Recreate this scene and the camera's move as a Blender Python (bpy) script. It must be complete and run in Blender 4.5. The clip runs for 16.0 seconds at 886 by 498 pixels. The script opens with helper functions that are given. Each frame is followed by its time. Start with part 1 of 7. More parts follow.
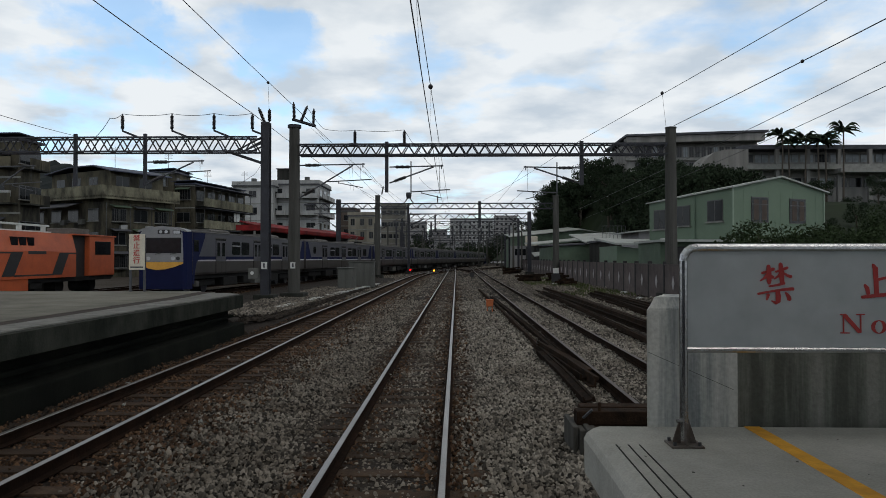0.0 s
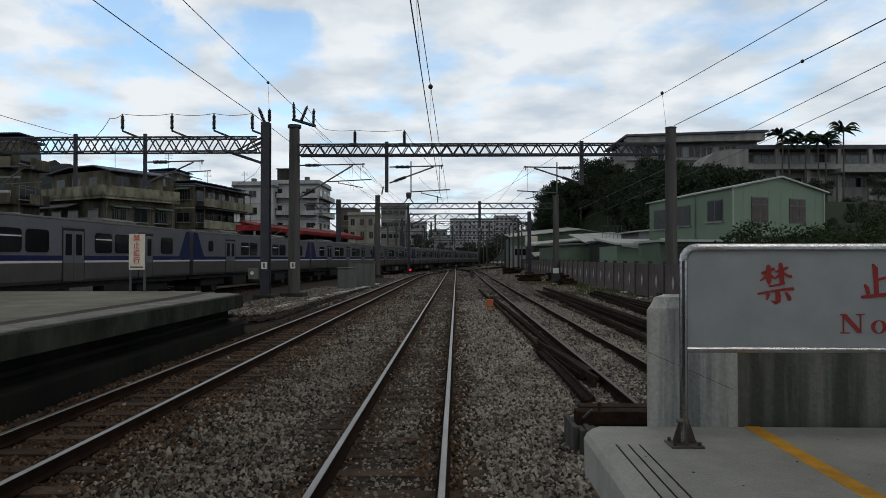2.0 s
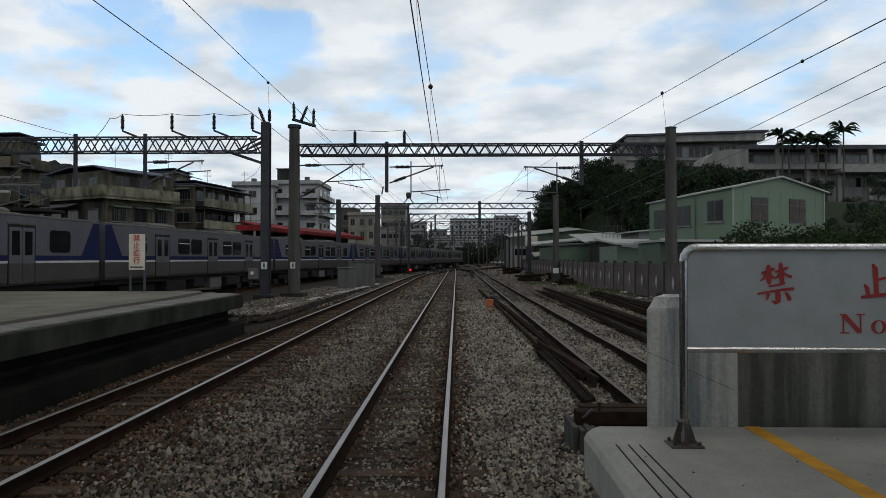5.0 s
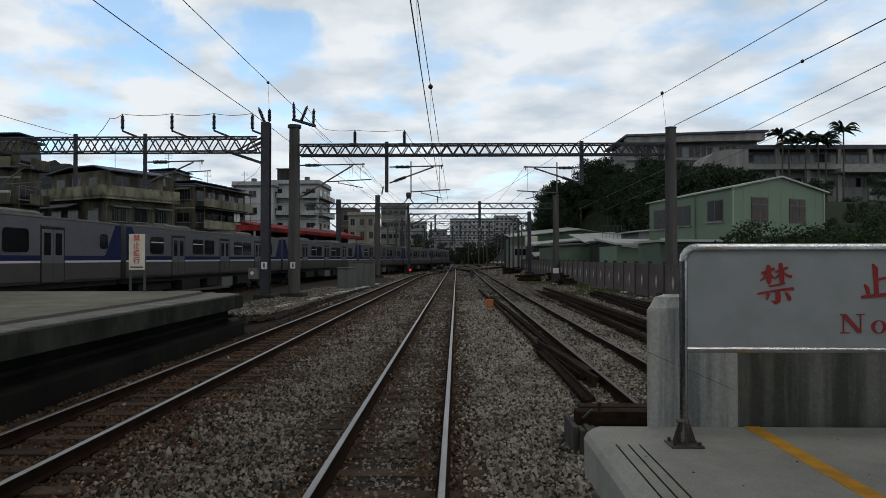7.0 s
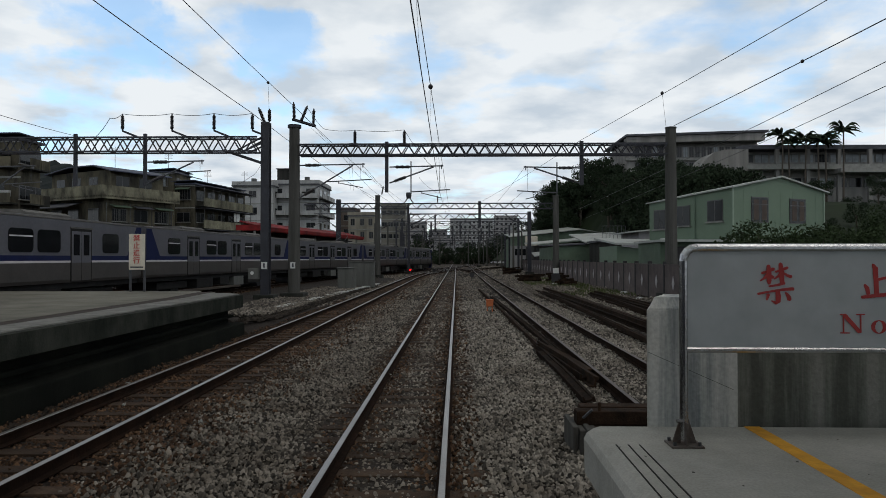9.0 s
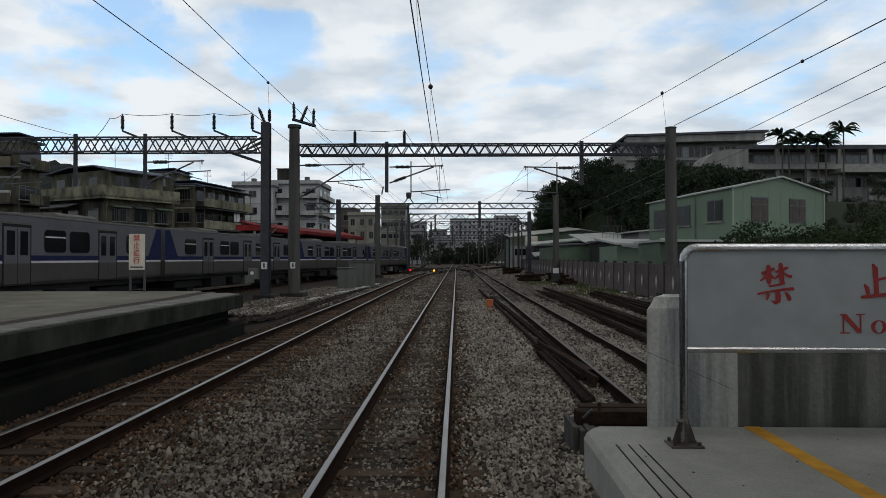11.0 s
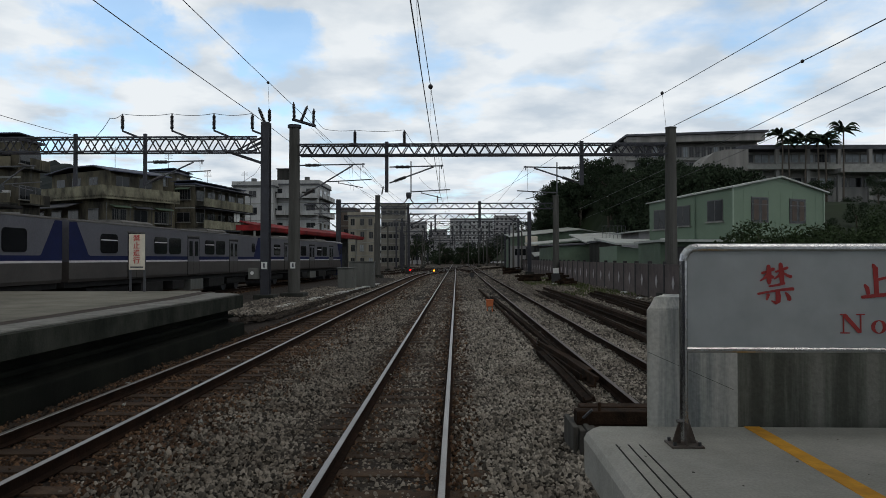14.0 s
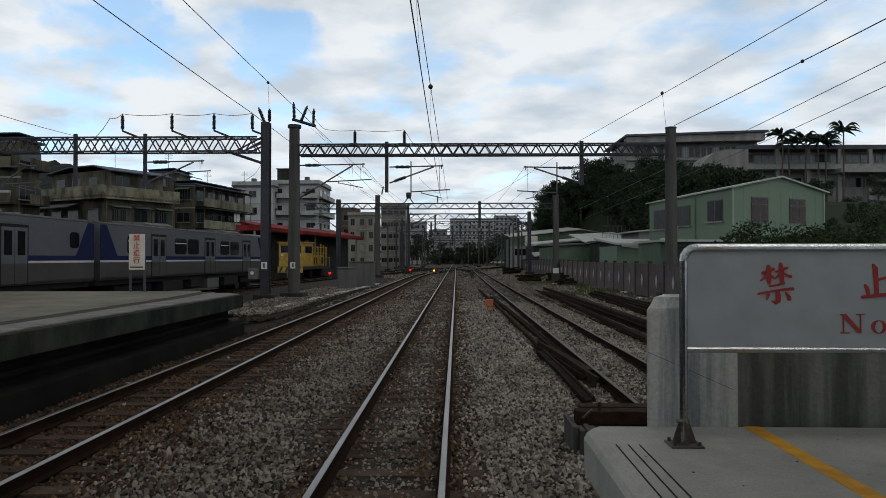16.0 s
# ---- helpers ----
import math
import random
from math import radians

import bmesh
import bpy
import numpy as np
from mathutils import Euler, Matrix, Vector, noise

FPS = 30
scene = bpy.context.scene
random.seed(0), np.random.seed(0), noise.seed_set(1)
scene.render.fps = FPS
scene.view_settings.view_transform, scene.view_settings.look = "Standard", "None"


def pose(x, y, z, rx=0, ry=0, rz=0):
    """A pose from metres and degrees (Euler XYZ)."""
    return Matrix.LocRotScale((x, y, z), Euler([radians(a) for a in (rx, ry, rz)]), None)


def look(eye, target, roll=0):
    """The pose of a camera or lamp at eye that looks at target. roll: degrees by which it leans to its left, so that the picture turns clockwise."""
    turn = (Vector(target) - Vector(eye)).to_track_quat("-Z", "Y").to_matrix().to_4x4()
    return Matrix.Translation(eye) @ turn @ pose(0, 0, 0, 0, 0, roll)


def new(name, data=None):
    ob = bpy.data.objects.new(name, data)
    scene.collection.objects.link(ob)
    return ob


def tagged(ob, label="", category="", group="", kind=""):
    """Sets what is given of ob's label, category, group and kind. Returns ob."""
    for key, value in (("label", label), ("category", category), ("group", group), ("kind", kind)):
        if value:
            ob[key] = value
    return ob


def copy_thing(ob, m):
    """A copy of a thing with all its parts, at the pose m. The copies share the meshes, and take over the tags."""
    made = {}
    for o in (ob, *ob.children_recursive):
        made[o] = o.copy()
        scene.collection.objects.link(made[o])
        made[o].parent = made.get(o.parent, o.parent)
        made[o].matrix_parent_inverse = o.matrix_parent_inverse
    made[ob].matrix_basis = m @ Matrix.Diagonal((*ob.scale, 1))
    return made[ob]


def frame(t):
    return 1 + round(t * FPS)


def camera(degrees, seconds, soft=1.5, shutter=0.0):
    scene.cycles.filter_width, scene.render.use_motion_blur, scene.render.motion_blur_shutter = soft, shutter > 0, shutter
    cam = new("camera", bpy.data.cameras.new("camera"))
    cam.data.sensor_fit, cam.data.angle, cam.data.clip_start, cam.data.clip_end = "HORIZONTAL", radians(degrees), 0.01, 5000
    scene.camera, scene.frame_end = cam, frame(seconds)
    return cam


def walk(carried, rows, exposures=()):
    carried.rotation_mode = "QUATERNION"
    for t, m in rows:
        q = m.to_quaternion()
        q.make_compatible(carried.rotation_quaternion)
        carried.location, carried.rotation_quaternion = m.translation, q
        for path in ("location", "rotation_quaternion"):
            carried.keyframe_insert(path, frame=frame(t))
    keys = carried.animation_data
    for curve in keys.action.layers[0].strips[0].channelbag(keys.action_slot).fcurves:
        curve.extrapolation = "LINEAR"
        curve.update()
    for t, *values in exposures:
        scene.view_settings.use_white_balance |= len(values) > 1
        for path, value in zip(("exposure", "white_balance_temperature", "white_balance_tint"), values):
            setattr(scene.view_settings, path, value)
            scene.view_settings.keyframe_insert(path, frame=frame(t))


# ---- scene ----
cam = camera(66.316, 16.0, soft=0.85)
STAND = pose(0, 0, 2.0, 90.764, 0, 1.146)
walk(cam, [(0, STAND), (16.0, STAND)], exposures=[(0, -0.1), (16.0, -0.1)])

# ---- sky and sun ----
world = bpy.data.worlds.new("sky")
scene.world = world
world.use_nodes = True
wn, wl = world.node_tree.nodes, world.node_tree.links
wn.clear()


def sky_math(op, a, b=None):
    n = wn.new("ShaderNodeMath")
    n.operation = op
    for i, v in enumerate((a, b)):
        if v is None:
            continue
        if isinstance(v, (int, float)):
            n.inputs[i].default_value = v
        else:
            wl.new(v, n.inputs[i])
    return n.outputs[0]


def build_sky():
    sky = wn.new("ShaderNodeTexSky")
    sky.sky_type, sky.sun_disc = "NISHITA", False
    sky.sun_elevation, sky.sun_rotation = radians(52), radians(150)
    sky.dust_density, sky.ozone_density = 0.6, 2.0
    tex = wn.new("ShaderNodeTexCoord")
    sep = wn.new("ShaderNodeSeparateXYZ")
    wl.new(tex.outputs["Generated"], sep.inputs[0])
    up = sky_math("ADD", sky_math("MAXIMUM", sep.outputs[2], 0.0), 0.16)
    flat = wn.new("ShaderNodeCombineXYZ")
    wl.new(sky_math("DIVIDE", sep.outputs[0], up), flat.inputs[0])
    wl.new(sky_math("DIVIDE", sep.outputs[1], up), flat.inputs[1])
    big = wn.new("ShaderNodeTexNoise")
    big.inputs["Scale"].default_value, big.inputs["Detail"].default_value = 2.4, 10
    big.inputs["Roughness"].default_value, big.inputs["Distortion"].default_value = 0.55, 0.15
    shift = wn.new("ShaderNodeMapping")
    shift.inputs["Location"].default_value = SKY_SHIFT
    wl.new(flat.outputs[0], shift.inputs[0])
    wl.new(shift.outputs[0], big.inputs["Vector"])
    cover = wn.new("ShaderNodeValToRGB")
    cover.color_ramp.elements[0].position, cover.color_ramp.elements[1].position = 0.26, 0.46
    cover.color_ramp.elements[0].color = (0.22, 0.22, 0.22, 1)
    # openings in the cloud: direction, angular radius and depth
    cloud = big.outputs["Fac"]
    stir = wn.new("ShaderNodeTexNoise")
    stir.inputs["Scale"].default_value, stir.inputs["Detail"].default_value, stir.inputs["Roughness"].default_value = 7.0, 6, 0.6
    wl.new(tex.outputs["Generated"], stir.inputs["Vector"])
    ragged = wn.new("ShaderNodeVectorMath")
    ragged.operation = "MULTIPLY_ADD"
    wl.new(stir.outputs["Color"], ragged.inputs[0])
    ragged.inputs[1].default_value, ragged.inputs[2].default_value = (0.26, 0.26, 0.26), (-0.13, -0.13, -0.13)
    bent = wn.new("ShaderNodeVectorMath")
    wl.new(tex.outputs["Generated"], bent.inputs[0])
    wl.new(ragged.outputs[0], bent.inputs[1])
    unit = wn.new("ShaderNodeVectorMath")
    unit.operation = "NORMALIZE"
    wl.new(bent.outputs[0], unit.inputs[0])
    for az, el, wide, deep in SKY_GAPS:
        d = Vector((math.sin(radians(az)) * math.cos(radians(el)), math.cos(radians(az)) * math.cos(radians(el)), math.sin(radians(el))))
        dot = wn.new("ShaderNodeVectorMath")
        dot.operation = "DOT_PRODUCT"
        wl.new(unit.outputs[0], dot.inputs[0])
        dot.inputs[1].default_value = d
        gap = wn.new("ShaderNodeMapRange")
        gap.interpolation_type = "SMOOTHSTEP"
        for k, v in (("From Min", math.cos(radians(wide))), ("From Max", 1.0), ("To Min", 0.0), ("To Max", deep)):
            gap.inputs[k].default_value = v
        wl.new(dot.outputs["Value"], gap.inputs["Value"])
        cloud = sky_math("SUBTRACT", cloud, gap.outputs[0])
    wl.new(cloud, cover.inputs[0])
    small = wn.new("ShaderNodeTexNoise")
    small.inputs["Scale"].default_value, small.inputs["Detail"].default_value = 3.1, 8
    wl.new(shift.outputs[0], small.inputs["Vector"])
    shade = wn.new("ShaderNodeValToRGB")
    shade.color_ramp.elements[0].position, shade.color_ramp.elements[1].position = 0.36, 0.60
    shade.color_ramp.elements[0].color = (0.60, 0.685, 0.775, 1)
    shade.color_ramp.elements[1].color = (0.90, 0.945, 0.98, 1)
    wl.new(small.outputs["Fac"], shade.inputs[0])
    # cloud bases overhead are greyer than the lit flanks low over the horizon
    # this dimming lies mostly above the view and is added to darken the ground
    fade = wn.new("ShaderNodeMapRange")
    fade.interpolation_type = "SMOOTHSTEP"
    for k, v in (("From Min", 0.28), ("From Max", 0.8), ("To Min", 1.0), ("To Max", 0.45)):
        fade.inputs[k].default_value = v
    wl.new(sep.outputs[2], fade.inputs["Value"])
    base = wn.new("ShaderNodeMix")
    base.data_type, base.blend_type = "RGBA", "MULTIPLY"
    base.inputs["Factor"].default_value = 1
    wl.new(shade.outputs[0], base.inputs["A"])
    grey = wn.new("ShaderNodeCombineXYZ")
    for i, k in enumerate((1.0, 1.12, 1.3)):
        wl.new(sky_math("POWER", fade.outputs[0], k), grey.inputs[i])
    wl.new(grey.outputs[0], base.inputs["B"])
    dim = wn.new("ShaderNodeMix")
    dim.data_type, dim.blend_type = "RGBA", "MULTIPLY"
    dim.inputs["Factor"].default_value = 1
    wl.new(sky.outputs[0], dim.inputs["A"])
    dim.inputs["B"].default_value = (0.215, 0.24, 0.232, 1)
    mix = wn.new("ShaderNodeMix")
    mix.data_type = "RGBA"
    wl.new(cover.outputs[0], mix.inputs["Factor"])
    wl.new(dim.outputs["Result"], mix.inputs["A"])
    wl.new(base.outputs["Result"], mix.inputs["B"])
    back = wn.new("ShaderNodeBackground")
    back.inputs["Strength"].default_value = 1.0
    wl.new(mix.outputs["Result"], back.inputs["Color"])
    out = wn.new("ShaderNodeOutputWorld")
    wl.new(back.outputs[0], out.inputs["Surface"])


SKY_SHIFT = (7.1, 4.6, 0)
SKY_GAPS = ((-26.5, 18.1, 5, 0.15), (-24.5, 16.9, 4.5, 0.13), (-17.6, 17.0, 5, 0.13), (-15.4, 15.5, 4.5, 0.13), (-12.4, 14.1, 4.5, 0.09), (-32.2, 11.0, 5.5, 0.11), (-28.2, 11.2, 5, 0.1), (-20.2, 7.1, 5.5, 0.08), (-4.9, 15.5, 4.5, 0.12), (26.0, 15.1, 5, 0.1), (3.4, 20.7, 4, 0.08), (-21.9, 22.0, 7, 0.13))
build_sky()
sun = new("sun", bpy.data.lights.new("sun", "SUN"))
sun.data.energy, sun.data.angle, sun.data.color = 0.5, radians(25), (1.0, 0.96, 0.9)
sun.matrix_world = look((0, 0, 60), (-28, 34, 0))

# ---- materials ----
MATS = {}


def mat(name, a, b=None, rough=0.8, metal=0.0, scale=3.0, bump=0.2, fine=40.0, streak=0.0, island=0.0, glow=0.0, spread=(0.35, 0.65), ob_random=0.0, run=0.08, spec=0.0):
    """Two colours mixed by coarse noise, grain on top, relief by both; streak: vertical run marks; island, ob_random: brightness by piece."""
    if name in MATS:
        return MATS[name]
    m = bpy.data.materials.new(name)
    m.use_nodes = True
    n, l = m.node_tree.nodes, m.node_tree.links
    p = n["Principled BSDF"]
    p.inputs["Roughness"].default_value, p.inputs["Metallic"].default_value = rough, metal
    b = b or tuple(c * 0.75 for c in a)
    if rough >= 0.8:
        p.inputs["Specular IOR Level"].default_value = spec or 0.2
    tc = n.new("ShaderNodeTexCoord")
    coarse = n.new("ShaderNodeTexNoise")
    coarse.inputs["Scale"].default_value, coarse.inputs["Detail"].default_value = scale, 6
    coarse.inputs["Roughness"].default_value = 0.65
    vec = tc.outputs["Object"]
    if streak:
        mp = n.new("ShaderNodeMapping")
        mp.inputs["Scale"].default_value = (streak, streak, streak * run)
        l.new(vec, mp.inputs[0])
        l.new(mp.outputs[0], coarse.inputs["Vector"])
    else:
        l.new(vec, coarse.inputs["Vector"])
    ramp = n.new("ShaderNodeValToRGB")
    ramp.color_ramp.elements[0].position, ramp.color_ramp.elements[1].position = spread
    ramp.color_ramp.elements[0].color, ramp.color_ramp.elements[1].color = (*a, 1), (*b, 1)
    l.new(coarse.outputs["Fac"], ramp.inputs[0])
    grain = n.new("ShaderNodeTexNoise")
    grain.inputs["Scale"].default_value, grain.inputs["Detail"].default_value = fine, 4
    l.new(vec, grain.inputs["Vector"])
    hsv = n.new("ShaderNodeHueSaturation")
    l.new(ramp.outputs[0], hsv.inputs["Color"])
    val = n.new("ShaderNodeMapRange")
    val.inputs["To Min"].default_value, val.inputs["To Max"].default_value = 0.72, 1.28
    l.new(grain.outputs["Fac"], val.inputs["Value"])
    source = val.outputs[0]
    for amount, kind, socket in ((island, "ShaderNodeNewGeometry", "Random Per Island"), (ob_random, "ShaderNodeObjectInfo", "Random")):
        if amount:
            g = n.new(kind)
            r = n.new("ShaderNodeMapRange")
            r.inputs["To Min"].default_value, r.inputs["To Max"].default_value = 1 - amount, 1 + amount
            l.new(g.outputs[socket], r.inputs["Value"])
            mu = n.new("ShaderNodeMath")
            mu.operation = "MULTIPLY"
            l.new(source, mu.inputs[0]), l.new(r.outputs[0], mu.inputs[1])
            source = mu.outputs[0]
    l.new(source, hsv.inputs["Value"])
    l.new(hsv.outputs[0], p.inputs["Base Color"])
    if bump:
        bp = n.new("ShaderNodeBump")
        bp.inputs["Strength"].default_value, bp.inputs["Distance"].default_value = bump, 0.02
        l.new(grain.outputs["Fac"], bp.inputs["Height"])
        l.new(bp.outputs[0], p.inputs["Normal"])
    if glow:
        p.inputs["Emission Color"].default_value, p.inputs["Emission Strength"].default_value = (*a, 1), glow
    MATS[name] = m
    return m


def glass(name, tint, rough=0.08):
    m = mat(name, tint, tuple(c * 0.6 for c in tint), rough=rough, scale=0.8, bump=0.0, fine=6)
    m.node_tree.nodes["Principled BSDF"].inputs["Specular IOR Level"].default_value = 0.3
    return m


yard_ground = mat("yard_ground", (0.055, 0.047, 0.039), (0.034, 0.025, 0.019), rough=0.95, scale=0.35, bump=1.0, fine=22)
ballast_bed = mat("ballast_bed", (0.030, 0.024, 0.019), (0.016, 0.012, 0.010), rough=0.95, scale=0.5, bump=1.0, fine=26)
stone_grey = mat("ballast_stone", (0.185, 0.168, 0.145), (0.062, 0.051, 0.041), rough=0.85, scale=0.9, bump=0.4, fine=60, island=0.92, spread=(0.3, 0.7))
stone_clean = mat("clean_ballast_stone", (0.235, 0.218, 0.19), (0.095, 0.082, 0.068), rough=0.85, scale=0.9, bump=0.4, fine=60, island=0.92, spread=(0.3, 0.7))
stone_soot = mat("sooty_ballast_stone", (0.036, 0.029, 0.023), (0.016, 0.013, 0.011), rough=0.95, scale=0.8, bump=0.3, fine=60, island=0.8)
stone_brown = mat("rusty_ballast_stone", (0.086, 0.050, 0.029), (0.036, 0.022, 0.015), rough=0.95, scale=0.8, bump=0.3, fine=60, island=0.85)
rail_head = mat("polished_rail_head", (0.33, 0.31, 0.295), (0.24, 0.22, 0.205), rough=0.38, metal=1.0, scale=1, bump=0.05)
rail_dull = mat("dull_rail_head", (0.11, 0.09, 0.08), (0.06, 0.048, 0.042), rough=0.55, metal=0.6, scale=2, bump=0.1)
rail_rust = mat("rusty_rail_side", (0.022, 0.012, 0.008), (0.011, 0.007, 0.005), spec=0.05, rough=0.95, scale=4, bump=0.4)
sleeper_wood = mat("old_sleeper", (0.062, 0.040, 0.026), (0.030, 0.020, 0.014), rough=0.9, scale=3, bump=0.5, streak=0, ob_random=0.3)
concrete = mat("concrete", (0.27, 0.27, 0.255), (0.19, 0.19, 0.18), rough=0.9, scale=1.3, bump=0.25, fine=55)
concrete_pier = mat("pale_cast_concrete", (0.56, 0.56, 0.53), (0.22, 0.24, 0.245), rough=0.9, streak=4.2, run=0.06, scale=1.4, bump=0.2, fine=45, spread=(0.41, 0.58))
concrete_wet = mat("stained_dark_concrete", (0.25, 0.25, 0.225), (0.095, 0.10, 0.085), rough=0.85, streak=2.6, run=0.06, scale=1.5, bump=0.2, fine=45, spread=(0.41, 0.58))
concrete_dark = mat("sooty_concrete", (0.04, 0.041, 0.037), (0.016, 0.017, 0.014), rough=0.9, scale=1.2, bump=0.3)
platform_near = mat("pale_platform_paving", (0.48, 0.475, 0.44), (0.31, 0.31, 0.28), rough=0.85, scale=1.9, bump=0.25, fine=75, spread=(0.3, 0.7))
platform_top = mat("platform_paving", (0.19, 0.183, 0.153), (0.10, 0.096, 0.078), rough=0.9, scale=0.7, bump=0.2, fine=50)
# near-black wall colour: the shade under the platform edge is painted in
shade_wall = mat("damp_sooty_wall", (0.014, 0.015, 0.012), (0.006, 0.007, 0.006), rough=0.95, scale=1.1, bump=0.4, streak=0.6, run=0.3, spec=0.05)
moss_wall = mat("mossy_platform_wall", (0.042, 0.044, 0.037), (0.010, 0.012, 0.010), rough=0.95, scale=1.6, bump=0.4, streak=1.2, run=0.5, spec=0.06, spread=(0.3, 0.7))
kerb_pale = mat("pale_platform_edge", (0.19, 0.188, 0.175), (0.10, 0.10, 0.09), rough=0.9, scale=2, bump=0.2)
band_dark = mat("dark_paving_band", (0.046, 0.034, 0.028), (0.026, 0.020, 0.017), rough=0.9, scale=3)
yellow_line = mat("worn_yellow_paint", (0.80, 0.40, 0.035), (0.55, 0.25, 0.03), rough=0.75, scale=5, bump=0.1, spread=(0.45, 0.75))
mast_concrete = mat("mast_concrete", (0.085, 0.083, 0.077), (0.05, 0.05, 0.046), rough=0.9, streak=4, scale=1, bump=0.15)
steel_dark = mat("dark_galvanised_steel", (0.034, 0.035, 0.045), (0.02, 0.021, 0.027), rough=0.6, metal=0.3, scale=2, bump=0.1)
steel_arm = mat("grey_steel_tube", (0.09, 0.095, 0.105), (0.06, 0.06, 0.068), rough=0.5, metal=0.5, scale=3, bump=0.1)
insulator_mat = mat("dark_glazed_insulator", (0.03, 0.026, 0.03), (0.02, 0.018, 0.02), rough=0.3, bump=0)
wire_mat = mat("wire", (0.05, 0.05, 0.055), rough=0.5, metal=0.6, bump=0)
chrome = mat("brushed_stainless_tube", (0.48, 0.49, 0.50), (0.36, 0.36, 0.37), rough=0.25, metal=1.0, scale=6, bump=0.05)
sign_white = mat("white_enamel_board", (0.455, 0.485, 0.50), (0.40, 0.43, 0.445), rough=0.4, scale=0.9, bump=0.0, fine=5)
sign_red = mat("red_lettering", (0.45, 0.035, 0.03), (0.38, 0.03, 0.03), rough=0.5, bump=0)
sign_cream = mat("cream_painted_board", (0.62, 0.57, 0.47), (0.5, 0.46, 0.38), rough=0.6, scale=4)
red_glow = mat("red_signal_lens", (1.0, 0.004, 0.006), rough=0.3, bump=0, glow=5)
amber_glow = mat("amber_signal_lens", (1.0, 0.38, 0.02), rough=0.3, bump=0, glow=4)
# real black paint, and also the painted shade inside openings
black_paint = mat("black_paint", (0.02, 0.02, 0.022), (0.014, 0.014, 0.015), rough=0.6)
underframe_mat = mat("grimy_underframe", (0.018, 0.017, 0.017), (0.01, 0.01, 0.01), rough=0.85, scale=3)
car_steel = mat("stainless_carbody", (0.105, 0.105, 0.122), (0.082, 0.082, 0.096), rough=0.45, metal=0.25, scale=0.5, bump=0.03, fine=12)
# darker, browner than car_steel: the brownish reflection is painted into the colour
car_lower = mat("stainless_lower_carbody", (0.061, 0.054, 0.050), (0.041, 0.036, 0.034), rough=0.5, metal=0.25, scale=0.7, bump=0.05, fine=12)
car_roof = mat("grey_car_roof", (0.085, 0.08, 0.082), (0.05, 0.05, 0.05), rough=0.85, scale=1.2)
car_unit = mat("pale_roof_unit", (0.135, 0.13, 0.123), (0.085, 0.082, 0.078), rough=0.8, scale=2)
car_blue = mat("deep_blue_paint", (0.006, 0.011, 0.056), (0.005, 0.008, 0.040), rough=0.8, scale=1, bump=0.02)
car_white = mat("white_stripe_paint", (0.52, 0.5, 0.52), (0.42, 0.4, 0.42), rough=0.4, bump=0)
car_grey = mat("grey_cab_mask", (0.25, 0.255, 0.265), (0.21, 0.215, 0.225), rough=0.45, scale=1, bump=0.02)
car_yellow = mat("orange_yellow_band", (0.72, 0.38, 0.06), (0.62, 0.32, 0.05), rough=0.5, bump=0)
glass_dark = glass("dark_train_window", (0.012, 0.013, 0.015))
glass_cab = glass("cab_windscreen", (0.02, 0.025, 0.03), 0.05)
lamp_glow = mat("headlight_lens", (0.5, 0.52, 0.55), rough=0.2, bump=0, glow=0.08)
orange_paint = mat("orange_machine_paint", (0.48, 0.095, 0.026), (0.36, 0.07, 0.02), rough=0.55, scale=1.5, bump=0.05)
loco_yellow = mat("yellow_loco_paint", (0.42, 0.26, 0.025), (0.20, 0.12, 0.02), rough=0.6, scale=2)
red_roof = mat("red_sheet_roof", (0.24, 0.018, 0.020), (0.06, 0.010, 0.010), rough=0.85, scale=0.35)
green_wall = mat("pale_green_cladding", (0.135, 0.19, 0.135), (0.11, 0.16, 0.112), rough=0.7, scale=0.6, bump=0.05)
green_dark = mat("faded_green_cladding", (0.085, 0.125, 0.085), (0.055, 0.085, 0.055), rough=0.75, scale=0.7)
roof_pale = mat("pale_sheet_roof", (0.36, 0.38, 0.36), (0.24, 0.26, 0.245), rough=0.6, scale=0.8)
roof_grey = mat("weathered_grey_roof", (0.09, 0.092, 0.105), (0.05, 0.052, 0.06), rough=0.8, scale=0.6)
roof_blue = mat("blue_grey_sheet", (0.04, 0.048, 0.085), (0.025, 0.03, 0.055), rough=0.6, scale=0.8)
green_trim = mat("pale_green_trim", (0.25, 0.31, 0.25), (0.2, 0.26, 0.2), rough=0.7, scale=1)
trim_white = mat("white_trim", (0.6, 0.62, 0.6), (0.5, 0.5, 0.48), rough=0.6)
wall_ochre = mat("stained_ochre_render", (0.122, 0.110, 0.077), (0.022, 0.021, 0.018), rough=0.9, streak=0.5, run=0.35, scale=1.0, bump=0.1, fine=3.0, spread=(0.38, 0.62))
wall_pale = mat("pale_stained_render", (0.24, 0.23, 0.165), (0.055, 0.052, 0.04), rough=0.9, streak=0.7, run=0.5, scale=1.0, bump=0.1, fine=3.0, spread=(0.36, 0.66))
wall_grey = mat("stained_grey_render", (0.046, 0.045, 0.041), (0.017, 0.017, 0.016), rough=0.9, streak=0.8, scale=0.9, bump=0.1)
wall_white = mat("dirty_white_tiles", (0.40, 0.405, 0.405), (0.25, 0.255, 0.255), rough=0.8, streak=0.6, run=0.3, scale=0.9)
# render paled in its colour to give the distant blocks their haze
wall_far = mat("distant_pale_render", (0.32, 0.31, 0.315), (0.20, 0.20, 0.205), rough=0.9, streak=0.3, scale=0.8)
